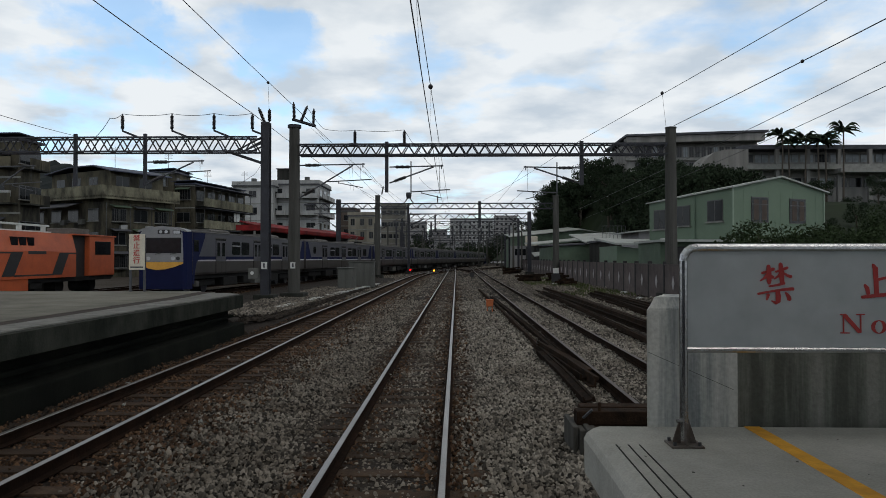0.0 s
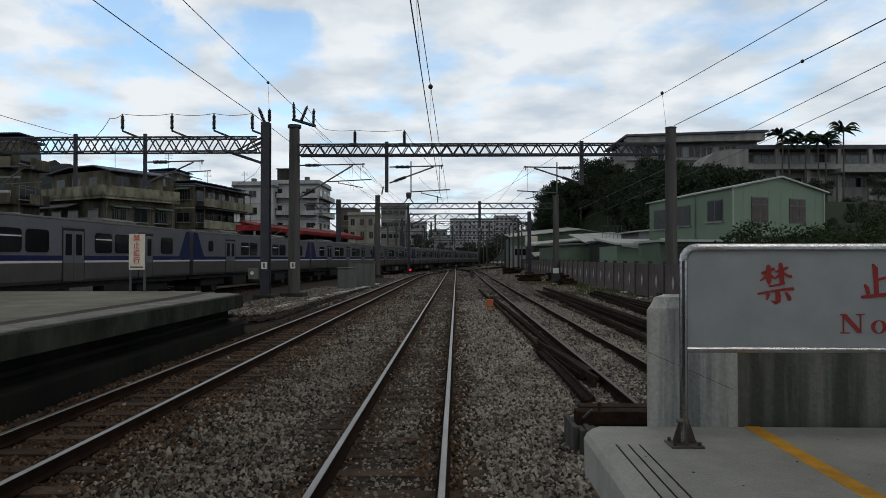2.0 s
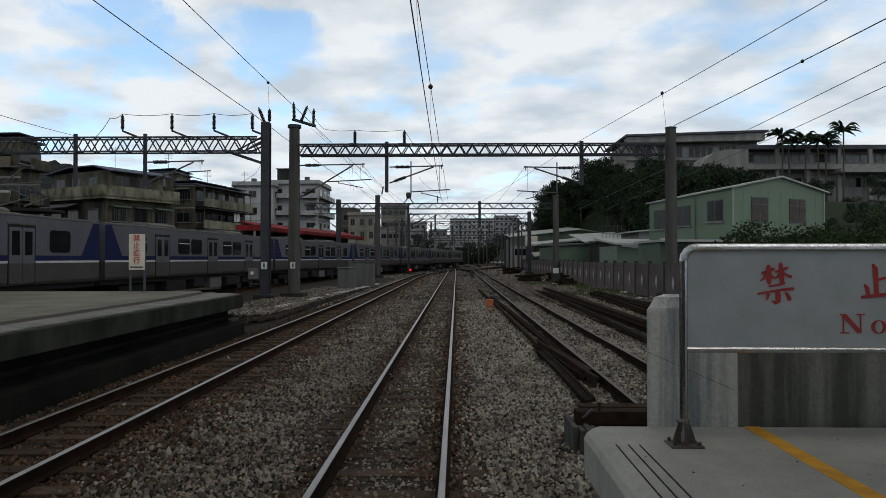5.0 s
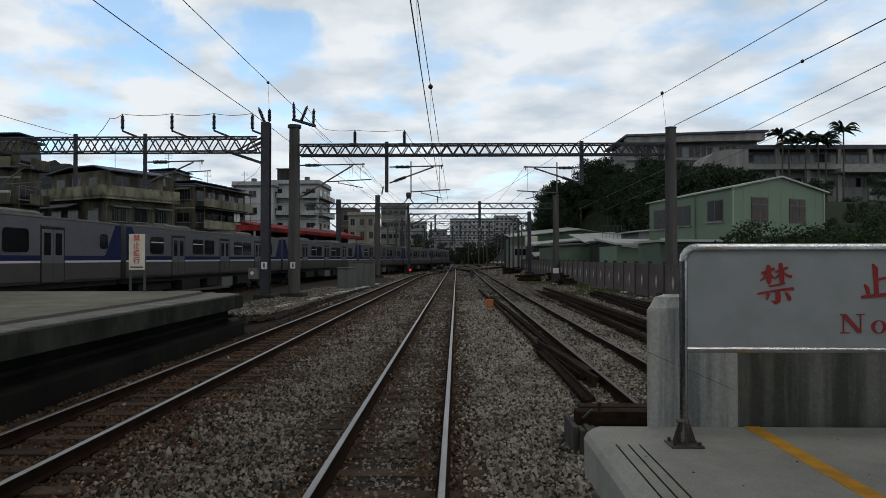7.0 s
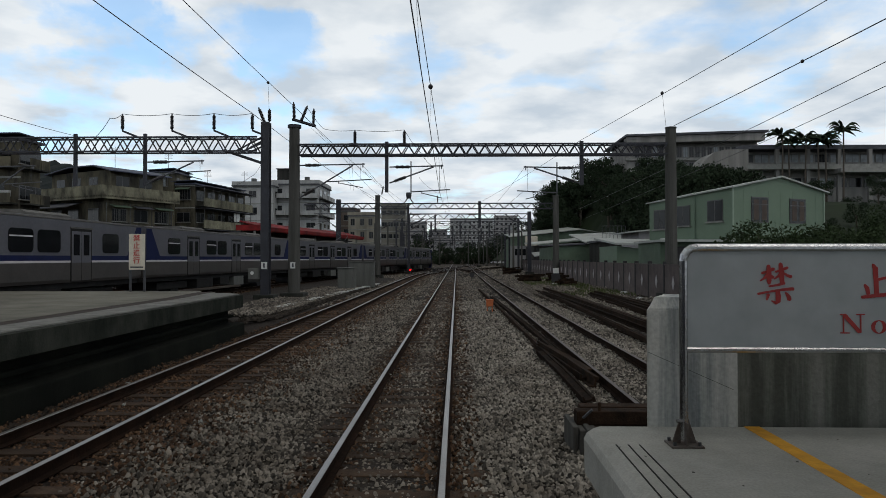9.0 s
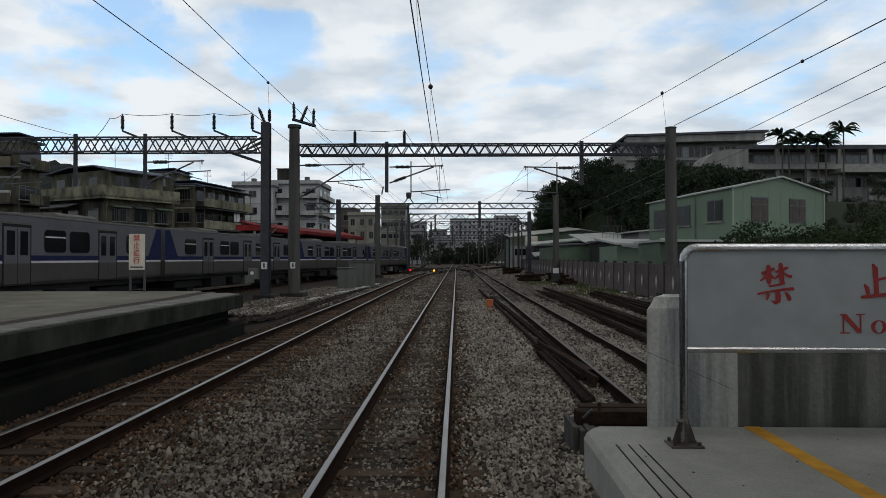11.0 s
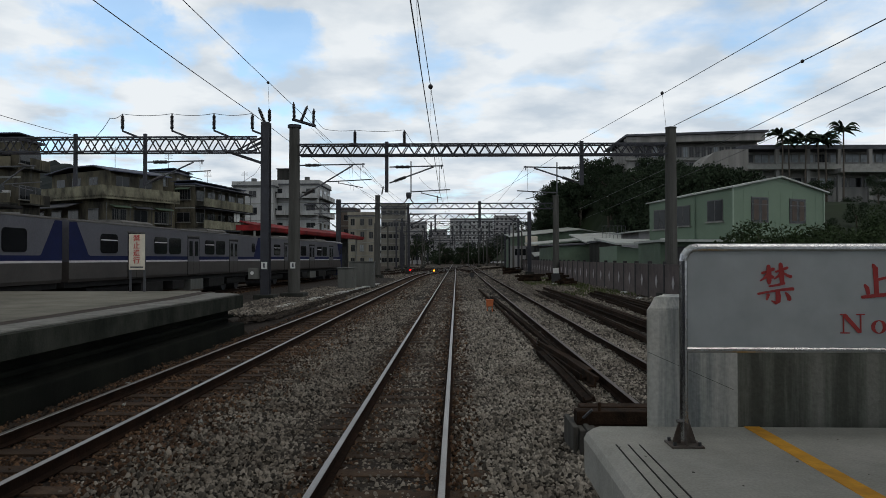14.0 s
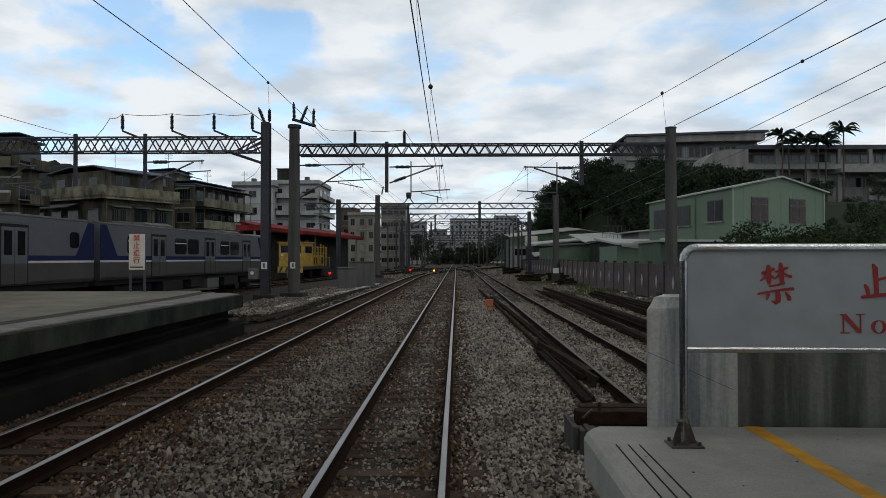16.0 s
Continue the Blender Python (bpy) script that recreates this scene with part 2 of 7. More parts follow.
wall_cream = mat("cream_render", (0.33, 0.305, 0.25), (0.17, 0.158, 0.13), rough=0.9, streak=0.5, scale=0.9)
wall_olive = mat("greyish_olive_render", (0.20, 0.19, 0.165), (0.12, 0.115, 0.10), rough=0.9, streak=0.5, scale=0.9)
wall_brick = mat("brown_tile_wall", (0.11, 0.085, 0.07), (0.065, 0.052, 0.046), rough=0.9, scale=0.5)
wall_school = mat("weathered_school_concrete", (0.27, 0.262, 0.25), (0.15, 0.147, 0.14), rough=0.9, streak=0.5, scale=0.9)
window_far = glass("building_window", (0.016, 0.018, 0.021), 0.15)
window_pale = glass("lit_blind_window", (0.30, 0.33, 0.35), 0.2)
plate_rust = mat("rust_edged_steel_plate", (0.16, 0.145, 0.135), (0.09, 0.06, 0.045), rough=0.6, metal=0.4, scale=9, bump=0.2)
alu = mat("aluminium_frame", (0.11, 0.11, 0.11), (0.07, 0.07, 0.07), rough=0.5, metal=0.4, bump=0)
rust_iron = mat("rusty_scrap_iron", (0.034, 0.021, 0.014), (0.012, 0.009, 0.007), spec=0.06, rough=0.92, scale=4, bump=0.4, ob_random=0.35)
orange_box = mat("orange_point_box", (0.45, 0.12, 0.03), (0.32, 0.085, 0.03), rough=0.7, scale=8)
cabinet_grey = mat("grey_relay_cabinet", (0.10, 0.102, 0.095), (0.065, 0.067, 0.06), rough=0.7, streak=3, scale=1)
fence_mat = mat("brownish_fence_panel", (0.135, 0.112, 0.108), (0.085, 0.071, 0.07), rough=0.9, scale=1.2, ob_random=0.12)
fence_post_mat = mat("dark_fence_post", (0.05, 0.048, 0.05), (0.035, 0.034, 0.035), rough=0.9)
fence_mark = mat("pale_diamond_relief", (0.42, 0.40, 0.41), (0.33, 0.31, 0.32), rough=0.9)
leaf_dark = mat("dark_leaves", (0.030, 0.046, 0.024), (0.014, 0.022, 0.013), rough=1.0, scale=0.25, bump=0, fine=1, island=0.2)
leaf_light = mat("shrub_leaves", (0.038, 0.058, 0.024), (0.017, 0.027, 0.012), rough=1.0, scale=0.5, bump=0, fine=2, island=0.3)
leaf_grass = mat("dry_grass", (0.075, 0.095, 0.03), (0.045, 0.06, 0.02), rough=0.9, bump=0, island=0.4)
bark = mat("bark", (0.10, 0.085, 0.07), (0.06, 0.05, 0.042), rough=0.95, streak=3)
hill_mat = mat("hillside_undergrowth", (0.022, 0.034, 0.016), (0.012, 0.018, 0.010), rough=0.95, scale=0.15, bump=0.6, fine=1.2)
# shade of the nearer hill and haze of the far ones are mixed into these colours
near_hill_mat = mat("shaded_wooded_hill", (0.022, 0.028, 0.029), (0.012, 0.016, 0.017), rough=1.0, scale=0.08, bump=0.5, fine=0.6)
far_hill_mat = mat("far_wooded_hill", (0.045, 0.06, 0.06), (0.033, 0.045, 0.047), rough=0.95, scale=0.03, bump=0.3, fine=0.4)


# ---- building blocks ----
def part(name, bm, material, parent=None, label="", m=None):
    """Links a bmesh as one mesh object under a thing or a part."""
    me = bpy.data.meshes.new(name)
    bm.to_mesh(me)
    bm.free()
    me.materials.append(material)
    ob = new(name, me)
    ob.parent = parent
    if m is not None:
        ob.matrix_basis = m
    if label:
        tagged(ob, label)
    return ob


def again(ob, m, parent=None):
    """The same mesh once more, as an object of its own."""
    o = new(ob.name.split(".")[0], ob.data)
    o.parent = parent or ob.parent
    o.matrix_basis = m
    return o


def thing(name, label, category, m=None, group="", kind=""):
    ob = new(name)
    ob.empty_display_size = 0.2
    ob.matrix_basis = m if m is not None else Matrix()
    return tagged(ob, label, category, group, kind)


def box(x0, x1, y0, y1, z0, z1, bm=None, bevel=0.0):
    bm = bm or bmesh.new()
    made = bmesh.ops.create_cube(bm, size=1)["verts"]
    for v in made:
        v.co = (x0 + (v.co.x + 0.5) * (x1 - x0), y0 + (v.co.y + 0.5) * (y1 - y0), z0 + (v.co.z + 0.5) * (z1 - z0))
    if bevel:
        bmesh.ops.bevel(bm, geom=list({e for v in made for e in v.link_edges}), offset=bevel, segments=2, affect="EDGES", profile=0.6)
    return bm


def rod(p, q, r0, r1=None, n=8, bm=None):
    """A tapered round bar from p to q."""
    bm = bm or bmesh.new()
    p, q = Vector(p), Vector(q)
    d = q - p
    m = Matrix.Translation((p + q) / 2) @ d.to_track_quat("Z", "Y").to_matrix().to_4x4()
    bmesh.ops.create_cone(bm, cap_ends=True, segments=n, radius1=r0, radius2=r0 if r1 is None else r1, depth=d.length, matrix=m)
    return bm


def prism(outline, y0, y1, bm=None):
    """An outline in x, z pushed along y."""
    bm = bm or bmesh.new()
    a = [bm.verts.new((x, y0, z)) for x, z in outline]
    b = [bm.verts.new((x, y1, z)) for x, z in outline]
    bm.faces.new(a), bm.faces.new(b[::-1])
    for i in range(len(a)):
        j = (i + 1) % len(a)
        bm.faces.new((a[j], a[i], b[i], b[j]))
    bmesh.ops.recalc_face_normals(bm, faces=bm.faces)
    return bm


def sweep(outline, path, bm=None):
    """An outline in side, up along a path of points in plan."""
    bm = bm or bmesh.new()
    rings = []
    for i, p in enumerate(path):
        a, b = Vector(path[max(i - 1, 0)]), Vector(path[min(i + 1, len(path) - 1)])
        d = (b - a).normalized()
        s = Vector((d.y, -d.x, 0)).normalized()
        rings.append([bm.verts.new(Vector(p) + s * u + Vector((0, 0, v))) for u, v in outline])
    for r, t in zip(rings, rings[1:]):
        for i in range(len(outline)):
            j = (i + 1) % len(outline)
            bm.faces.new((r[i], r[j], t[j], t[i]))
    bm.faces.new(rings[0]), bm.faces.new(rings[-1][::-1])
    bmesh.ops.recalc_face_normals(bm, faces=bm.faces)
    return bm


def wire(name, points, r, sag=0.0, parent=None, steps=14):
    """A hanging wire through points, sagging between them."""
    path = []
    for a, b in zip(points, points[1:]):
        a, b = Vector(a), Vector(b)
        for i in range(steps):
            t = i / steps
            path.append(a.lerp(b, t) - Vector((0, 0, 4 * sag * t * (1 - t))))
    path.append(Vector(points[-1]))
    cu = bpy.data.curves.new(name, "CURVE")
    cu.dimensions, cu.bevel_depth, cu.bevel_resolution = "3D", r, 1
    sp = cu.splines.new("POLY")
    sp.points.add(len(path) - 1)
    for q, p in zip(sp.points, path):
        q.co = (*p, 1)
    cu.materials.append(wire_mat)
    ob = new(name, cu)
    ob.parent = parent
    return ob


def mesh_stuff(name, verts, faces, material, parent=None):
    me = bpy.data.meshes.new(name)
    n, k = len(faces), faces.shape[1]
    me.vertices.add(len(verts)), me.loops.add(n * k), me.polygons.add(n)
    me.vertices.foreach_set("co", np.asarray(verts, dtype=np.float32).ravel())
    me.loops.foreach_set("vertex_index", np.asarray(faces, dtype=np.int32).ravel())
    me.polygons.foreach_set("loop_start", np.arange(0, n * k, k, dtype=np.int32))
    me.update(calc_edges=True)
    me.materials.append(material)
    ob = new(name, me)
    ob.parent = parent
    return ob


# ---- ground ----
def build_ground():
    bm = bmesh.new()
    bmesh.ops.create_grid(bm, x_segments=2, y_segments=2, size=3000)
    g = part("ground", bm, yard_ground, m=pose(0, 0, -0.27))
    tagged(g, "grey-brown crushed stone ground of a railway yard", "ground", kind="structure")
    # the raised ballast shoulders carry the tracks
    bm = bmesh.new()
    ys = [-25.0, 2.0, 8, 16, 26, 40, 60, 90, 130, 180]
    prev = None
    xs = [-7.2, -6.6, -5.6, -3.6, -2.6, -1.7, 0.4, 1.3, 2.1, 4.1, 5.0, 6.2]
    zs = [-0.26, -0.20, -0.185, -0.185, -0.20, -0.185, -0.185, -0.20, -0.19, -0.19, -0.21, -0.26]
    for y in ys:
        row = [bm.verts.new((x, y, z)) for x, z in zip(xs, zs)]
        if prev:
            for i in range(len(row) - 1):
                bm.faces.new((prev[i], prev[i + 1], row[i + 1], row[i]))
        prev = row
    b = part("ballast_bed", bm, ballast_bed)
    tagged(b, "raised bed of dark crushed stone under the tracks", "ground", kind="structure")


build_ground()


def ballast(name, n, x0, x1, y0, y1, near_bias, size, material, label, seed, keep=None, z=-0.185):
    """Angular stones lying on the bed, each a squashed, dented octahedron cut."""
    rng = np.random.default_rng(seed)
    base = np.array([(1, 0, 0.1), (0.3, 0.95, 0), (-0.8, 0.6, 0.1), (-0.8, -0.6, 0), (0.3, -0.95, 0.1), (0.35, 0.3, 0.75), (-0.4, 0.1, 0.8), (0.1, -0.45, 0.7)])
    tri = np.array([(0, 1, 5), (1, 2, 6), (1, 6, 5), (2, 3, 6), (3, 4, 7), (3, 7, 6), (4, 0, 7), (0, 5, 7), (5, 6, 7)])
    u = rng.random(n)
    y = y0 + (y1 - y0) * u ** near_bias
    x = x0 + (x1 - x0) * rng.random(n)
    if keep is not None:
        k = keep(x, y)
        x, y = x[k], y[k]
        n = len(x)
    s = size * (0.55 + 0.75 * rng.random(n) ** 1.6)
    a = rng.random(n) * 6.283
    v = np.repeat(base[None], n, 0) * (1 + 0.35 * (rng.random((n, 8, 3)) - 0.5))
    v *= s[:, None, None] * np.stack([np.ones(n), 0.6 + 0.4 * rng.random(n), 0.5 + 0.5 * rng.random(n)], 1)[:, None]
    tilt = (rng.random((n, 2)) - 0.5) * 0.9
    v[:, :, 2] += v[:, :, 0] * tilt[:, :1] + v[:, :, 1] * tilt[:, 1:]
    c, si = np.cos(a)[:, None], np.sin(a)[:, None]
    v[:, :5, 2] -= 0.35 * s[:, None]
    px, py = v[:, :, 0] * c - v[:, :, 1] * si, v[:, :, 0] * si + v[:, :, 1] * c
    zz = z + 0.02 * np.sin(x * 1.7 + 1.3 * np.sin(y * 0.9)) + 0.018 * rng.standard_normal(n)
    v = np.stack([px + x[:, None], py + y[:, None], v[:, :, 2] + zz[:, None]], 2).reshape(-1, 3)
    f = (tri[None] + 8 * np.arange(n)[:, None, None]).reshape(-1, 3)
    ob = mesh_stuff(name, v, f, material)
    return tagged(ob, label, "ballast", kind="stuff")


def near_rail(x):
    """The rust-stained strips beside the running line's rails, and the whole of the line at the platform."""
    edge = np.sin(x * 9173.0)
    return (np.abs(np.abs(x + 0.695) - 0.567) < 0.22 + 0.2 * edge) | (np.abs(x + 4.6) < 1.35 + 0.75 * edge * np.abs(edge))


def over_sleeper(y):
    """Thinner stones on the sleepers' tops."""
    return np.abs((y - 4.4 + 0.31) % 0.62 - 0.31) < 0.10


GREY = "loose grey crushed ballast stones between the tracks"
RUSTY = "rust-stained brown ballast stones beside the rails"
off_rail = lambda x: np.abs(np.abs(x + 0.695) - 0.567) > 0.05
ballast("ballast_stones", 54000, -4.2, 0.0, 4.3, 16, 1.35, 0.030, stone_grey, GREY, 1, lambda x, y: ~near_rail(x) & ~(over_sleeper(y) & (np.abs(x + 0.695) < 1.0) & (np.sin(x * 91 + y * 53) > 0.45)))
ballast("ballast_stones", 66000, 0.0, 5.0, 4.3, 16, 1.35, 0.030, stone_clean, GREY, 41, lambda x, y: ~near_rail(x) & ~(over_sleeper(y) & (np.abs(x + 0.695) < 1.0) & (np.sin(x * 91 + y * 53) > 0.45)))
ballast("ballast_stones", 18000, -4.2, 0.0, 16, 34, 1.25, 0.042, stone_grey, GREY, 21, lambda x, y: ~near_rail(x))
ballast("ballast_stones", 22000, 0.0, 5.0, 16, 34, 1.25, 0.042, stone_clean, GREY, 42, lambda x, y: ~near_rail(x))
ballast("rusty_ballast_stones", 62000, -6.0, 0.6, 4.3, 16, 1.3, 0.0285, stone_brown, RUSTY, 2, lambda x, y: near_rail(x) & off_rail(x) & ~(over_sleeper(y) & (np.sin(x * 91 + y * 53) > -0.1)), z=-0.176)
ballast("rusty_ballast_stones", 30000, -6.0, 0.6, 16, 38, 1.3, 0.038, stone_brown, RUSTY, 22, lambda x, y: near_rail(x) & off_rail(x) & ~(over_sleeper(y) & (np.sin(x * 91 + y * 53) > -0.1)), z=-0.178)
ballast("far_ballast_stones", 30000, -9.0, 11.0, 30, 80, 1.4, 0.065, stone_grey, "grey crushed stone over the far yard", 3, lambda x, y: (np.abs(x + 4.6) > 1.0) & off_rail(x), z=-0.2)
ballast("far_rusty_stones", 12000, -5.6, 0.1, 36, 85, 1.3, 0.06, stone_brown, "rust-brown ballast between the far rails", 8, lambda x, y: near_rail(x) & off_rail(x), z=-0.2)
ballast("junction_stones", 9000, -12.0, 18.0, 78, 190, 1.3, 0.14, stone_grey, "grey-brown stone around the junction", 12, z=-0.24)
ballast("platform_side_stones", 11000, -6.0, -5.1, 4.5, 34, 1.3, 0.036, stone_soot, "dark grimy ballast along the platform wall", 6, lambda x, y: np.abs(x + 5.19) > 0.09, z=-0.2)
ballast("yard_stones", 9000, -15, -9.3, 21, 60, 1.2, 0.06, stone_brown, "brown crushed stone by the curved line", 7, z=-0.24)
ballast("shoulder_ballast_stones", 24000, 4.6, 9.5, 6, 30, 1.3, 0.042, stone_clean, "grey crushed stone beside the siding", 4, z=-0.2)


# ---- tracks ----
RAIL = [(-0.065, -0.15), (0.065, -0.15), (0.065, -0.138), (0.012, -0.12), (0.012, -0.038), (0.034, -0.028), (0.034, -0.006), (-0.034, -0.006), (-0.034, -0.028), (-0.012, -0.038), (-0.012, -0.12), (-0.065, -0.138)]
HEAD = [(-0.032, -0.0062), (0.032, -0.0062), (0.028, 0.0), (-0.028, 0.0)]


def train_x(y):
    """Centre line of the passing train's track: straight beside the platform, then curving over to the throat."""
    k = 0.145 / 55
    e = min(max(y - 17, 0), 55)
    return -16.05 + 0.5 * k * e * e + max(y - 72, 0) * 0.145


def left_x(y):
    e = min(max(y - 62, 0), 60)
    return -4.62 + 0.5 * (0.075 / 60) * e * e + max(y - 122, 0) * 0.075


def right_x(y):
    """The siding draws slightly away from the running line."""
    return 3.06 + 0.006 * max(y - 70, 0)


def track(line, y0, y1, step, label, head, sleepers, deep=-0.175):
    t = thing("railway_track", label, "track", kind="structure")
    ys = np.arange(y0, y1 + 0.01, step)
    for side in (-0.5665, 0.5665):
        path = []
        for y in ys:
            d = (line(y + 0.1) - line(y - 0.1)) / 0.2
            path.append((line(y) + side, y - d * side, 0))
        r = part("rail", sweep(RAIL, path), rail_rust, t)
        part("railhead", sweep(HEAD, path), head, r, "worn running surface")
    tie = None
    for y in np.arange(sleepers[0], sleepers[1], 0.62):
        d = (line(y + 0.1) - line(y - 0.1)) / 0.2
        m = pose(line(y), y, deep, 0, 0, -math.degrees(math.atan(d)))
        if tie is None:
            tie = part("sleeper", box(-1.05, 1.05, -0.11, 0.11, -0.14, 0.022, bevel=0.012), sleeper_wood, t, m=m)
        else:
            again(tie, m)
    return t


track(lambda y: -0.695, -24.0, 230, 6, "running line with polished rails on crushed stone", rail_head, (4.4, 62), -0.193)
track(left_x, -24.0, 330, 5, "running line beside the platform, curving off towards the junction", rail_head, (4.4, 110), -0.179)
track(right_x, 8.4, 333, 5, "rusty little-used siding track", rail_dull, (8.6, 60), -0.215)
track(train_x, -20, 210, 4, "curved line on which the commuter train runs", rail_dull, (10, 100))
track(lambda y: -22.9, 0, 130, 10, "stabling siding with the orange machine", rail_dull, (24, 52))
track(lambda y: train_x(y) - 4.4 + 0.02 * max(y - 60, 0), 40, 140, 5, "side track beside the shed with the yellow locomotive", rail_dull, (60, 100))


def crossing(y0, x0, y1, x1):
    """Centre line that eases from one track over to another."""
    def line(y):
        t = min(max((y - y0) / (y1 - y0), 0), 1)
        return x0 + (x1 - x0) * t * t * (3 - 2 * t)
    return line


track(crossing(78, left_x(78), 122, -0.695), 80, 121, 4, "crossover between the running lines", rail_head, (84, 118))
track(crossing(92, right_x(92), 140, -0.695), 94, 139, 4, "crossover from the siding to the running line", rail_dull, (98, 136))
track(crossing(104, -0.695, 175, -14.0), 106, 175, 5, "line diverging towards the curved track", rail_dull, (110, 150))
track(crossing(112, right_x(112), 190, 15.0), 114, 190, 6, "line diverging towards the workshops", rail_dull, (118, 150))


# ---- platforms ----
# line between paving and edge band: it draws away from the track towards the platform's end
INNER = [(-7.25, 1.0), (-7.26, 10.5), (-7.36, 14.6), (-7.40, 17.0), (-7.75, 20.3)]


def left_platform():
    p = thing("platform", "long grey concrete platform with a pale overhanging edge", "platform", kind="structure")
    inner = INNER
    outer = [(-6.06, 1.0), (-6.06, 9.0), (-6.03, 14.0), (-5.98, 18.9)]

    def plan(points, z0, z1):
        bm = bmesh.new()
        lo, hi = [bm.verts.new((x, y, z0)) for x, y in points], [bm.verts.new((x, y, z1)) for x, y in points]
        bm.faces.new(lo), bm.faces.new(hi[::-1])
        for i in range(len(lo)):
            bm.faces.new((lo[i - 1], lo[i], hi[i], hi[i - 1]))
        bmesh.ops.recalc_face_normals(bm, faces=bm.faces)
        return bm

    part("paving", plan([(-16.6, 1.0)] + inner + [(-7.8, 20.6), (-16.6, 20.6)], 0.70, 0.985), platform_top, p)
    part("dark_band", plan(inner + [(x + 0.25 + 0.012 * (y - 1), y - 0.1) for x, y in inner[::-1]], 0.70, 0.979), band_dark, p)
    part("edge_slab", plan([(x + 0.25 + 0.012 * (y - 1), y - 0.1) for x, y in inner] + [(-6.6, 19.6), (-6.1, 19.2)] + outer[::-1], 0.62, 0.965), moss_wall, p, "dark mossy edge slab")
    part("edge_coping", plan([(x + 0.27 + 0.012 * (y - 1), y - 0.1) for x, y in inner] + [(-7.0, 19.58), (-6.62, 19.55), (-6.16, 19.12), (-6.17, 17.0), (-6.22, 14.0), (-6.25, 11.0), (-6.24, 8.0), (-6.2, 1.0)], 0.93, 0.984), kerb_pale, p, "pale worn concrete coping")
    # wall, footing and rib carry the overhang's shade in their colour
    part("retaining_wall", box(-16.2, -6.42, 1.0, 18.95, -0.26, 0.64), shade_wall, p)
    part("ledge", box(-6.42, -5.93, 1.0, 18.9, -0.26, 0.20, bevel=0.03), shade_wall, p, "stepped footing coloured dark like the shade under the edge")
    part("wall_rib", box(-6.42, -6.24, 1.0, 18.92, 0.34, 0.42, bevel=0.02), shade_wall, p)
    return p


def right_platform():
    p = thing("platform", "grey concrete platform end with rounded edge and yellow line", "platform", kind="structure")
    part("slab", sweep([(-0.03, -0.27), (-0.005, -0.28), (4.6, -0.28), (4.6, 0.0), (0.06, 0.0), (0.02, -0.012), (-0.015, -0.035), (-0.035, -0.07)], [(0.79, -4.0, 1.0), (0.79, 0.0, 1.0), (0.79, 4.06, 1.0)]), platform_near, p)
    # support block in a much darker concrete than the slab
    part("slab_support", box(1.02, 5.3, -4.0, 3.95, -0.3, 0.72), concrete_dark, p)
    for x in (0.85, 0.915, 0.975):
        part("edge_groove", box(x, x + 0.007, -4.0, 3.66, 0.995, 1.003), concrete_dark, p, "dark drainage groove")
    r = random.Random(3)
    for k in range(14):
        x, y, w = r.uniform(0.84, 2.6), r.uniform(1.9, 3.95), r.uniform(0.003, 0.008)
        if 1.08 < x < 1.36 and y > 3.5:
            continue
        part("stain", rod((x, y, 0.999), (x, y, 1.0012), w, n=7), concrete_dark, p, "small dark spot")
    part("safety_line", box(1.70, 1.79, -4.0, 4.06, 0.99, 1.004), yellow_line, p, "worn yellow safety line")
    return p


def pier_shape():
    bm = box(1.13, 1.668, 4.06, 4.50, -0.28, 1.70)
    for v in bm.verts:
        if v.co.y > 4.3 and v.co.x < 1.3:
            v.co.x = 1.275
    top = [f for f in bm.faces if f.normal.z > 0.9]
    bmesh.ops.inset_individual(bm, faces=top, thickness=0.09)
    for v in top[0].verts:
        v.co.z += 0.065
    bmesh.ops.bevel(bm, geom=[e for e in bm.edges if e.calc_length() > 0.3], offset=0.010, segments=2, affect="EDGES")
    return bm


def parapet():
    w = thing("parapet_wall", "cast concrete end wall at the platform end", "wall", kind="structure")
    part("pier", pier_shape(), concrete_pier, w, "pale streaked concrete pier")
    part("wall_panel", box(1.668, 5.6, 4.12, 4.32, -0.28, 1.78), concrete_wet, w, "dark water-stained concrete panel")
    # hairline casting joint
    part("crack", rod((1.14, 4.059, 1.44), (1.64, 4.0595, 1.22), 0.0014, n=5), concrete_dark, w)
    return w


def canopy(x0, x1, y1, label):
    """Plain roof added out of view over the platform, to hold sky light off sign and paving."""
    c = thing("platform_canopy", label, "canopy", kind="structure")
    part("roof", box(x0, x1, -45, y1, 4.35, 4.55), roof_grey, c)
    part("end_wall", box(x0, x1, -45.3, -45, 0.9, 4.35), wall_grey, c)
    for y in range(-44, int(y1) - 1, 8):
        part("post", box((x0 + x1) / 2 - 0.15, (x0 + x1) / 2 + 0.15, y - 0.15, y + 0.15, 0.8, 4.35), steel_dark, c)
    part("platform_slab", box(x0 + 0.3, x1, -45, 1.0 if x0 < 0 else -4.0, -0.26, 0.98), platform_top, c)


left_platform()
right_platform()
parapet()
# both roofs are additions that stay unseen and only shade the near things
canopy(-16.4, -6.4, 2.5, "plain roof over the far platform behind the view")
canopy(0.95, 9.5, 2.2, "plain roof over the near platform behind the view")


def lettering(body, size, material, m, parent, label, bold=0.004, wide=1.0):
    cu = bpy.data.curves.new("lettering", "FONT")
    cu.body, cu.size, cu.extrude, cu.offset = body, size, 0.003, bold
    cu.align_x, cu.align_y = "CENTER", "CENTER"
    cu.materials.append(material)
    ob = new("lettering", cu)
    ob.parent = parent
    ob.matrix_basis = m @ Matrix.Diagonal((wide, 1, 1, 1))
    return tagged(ob, label)


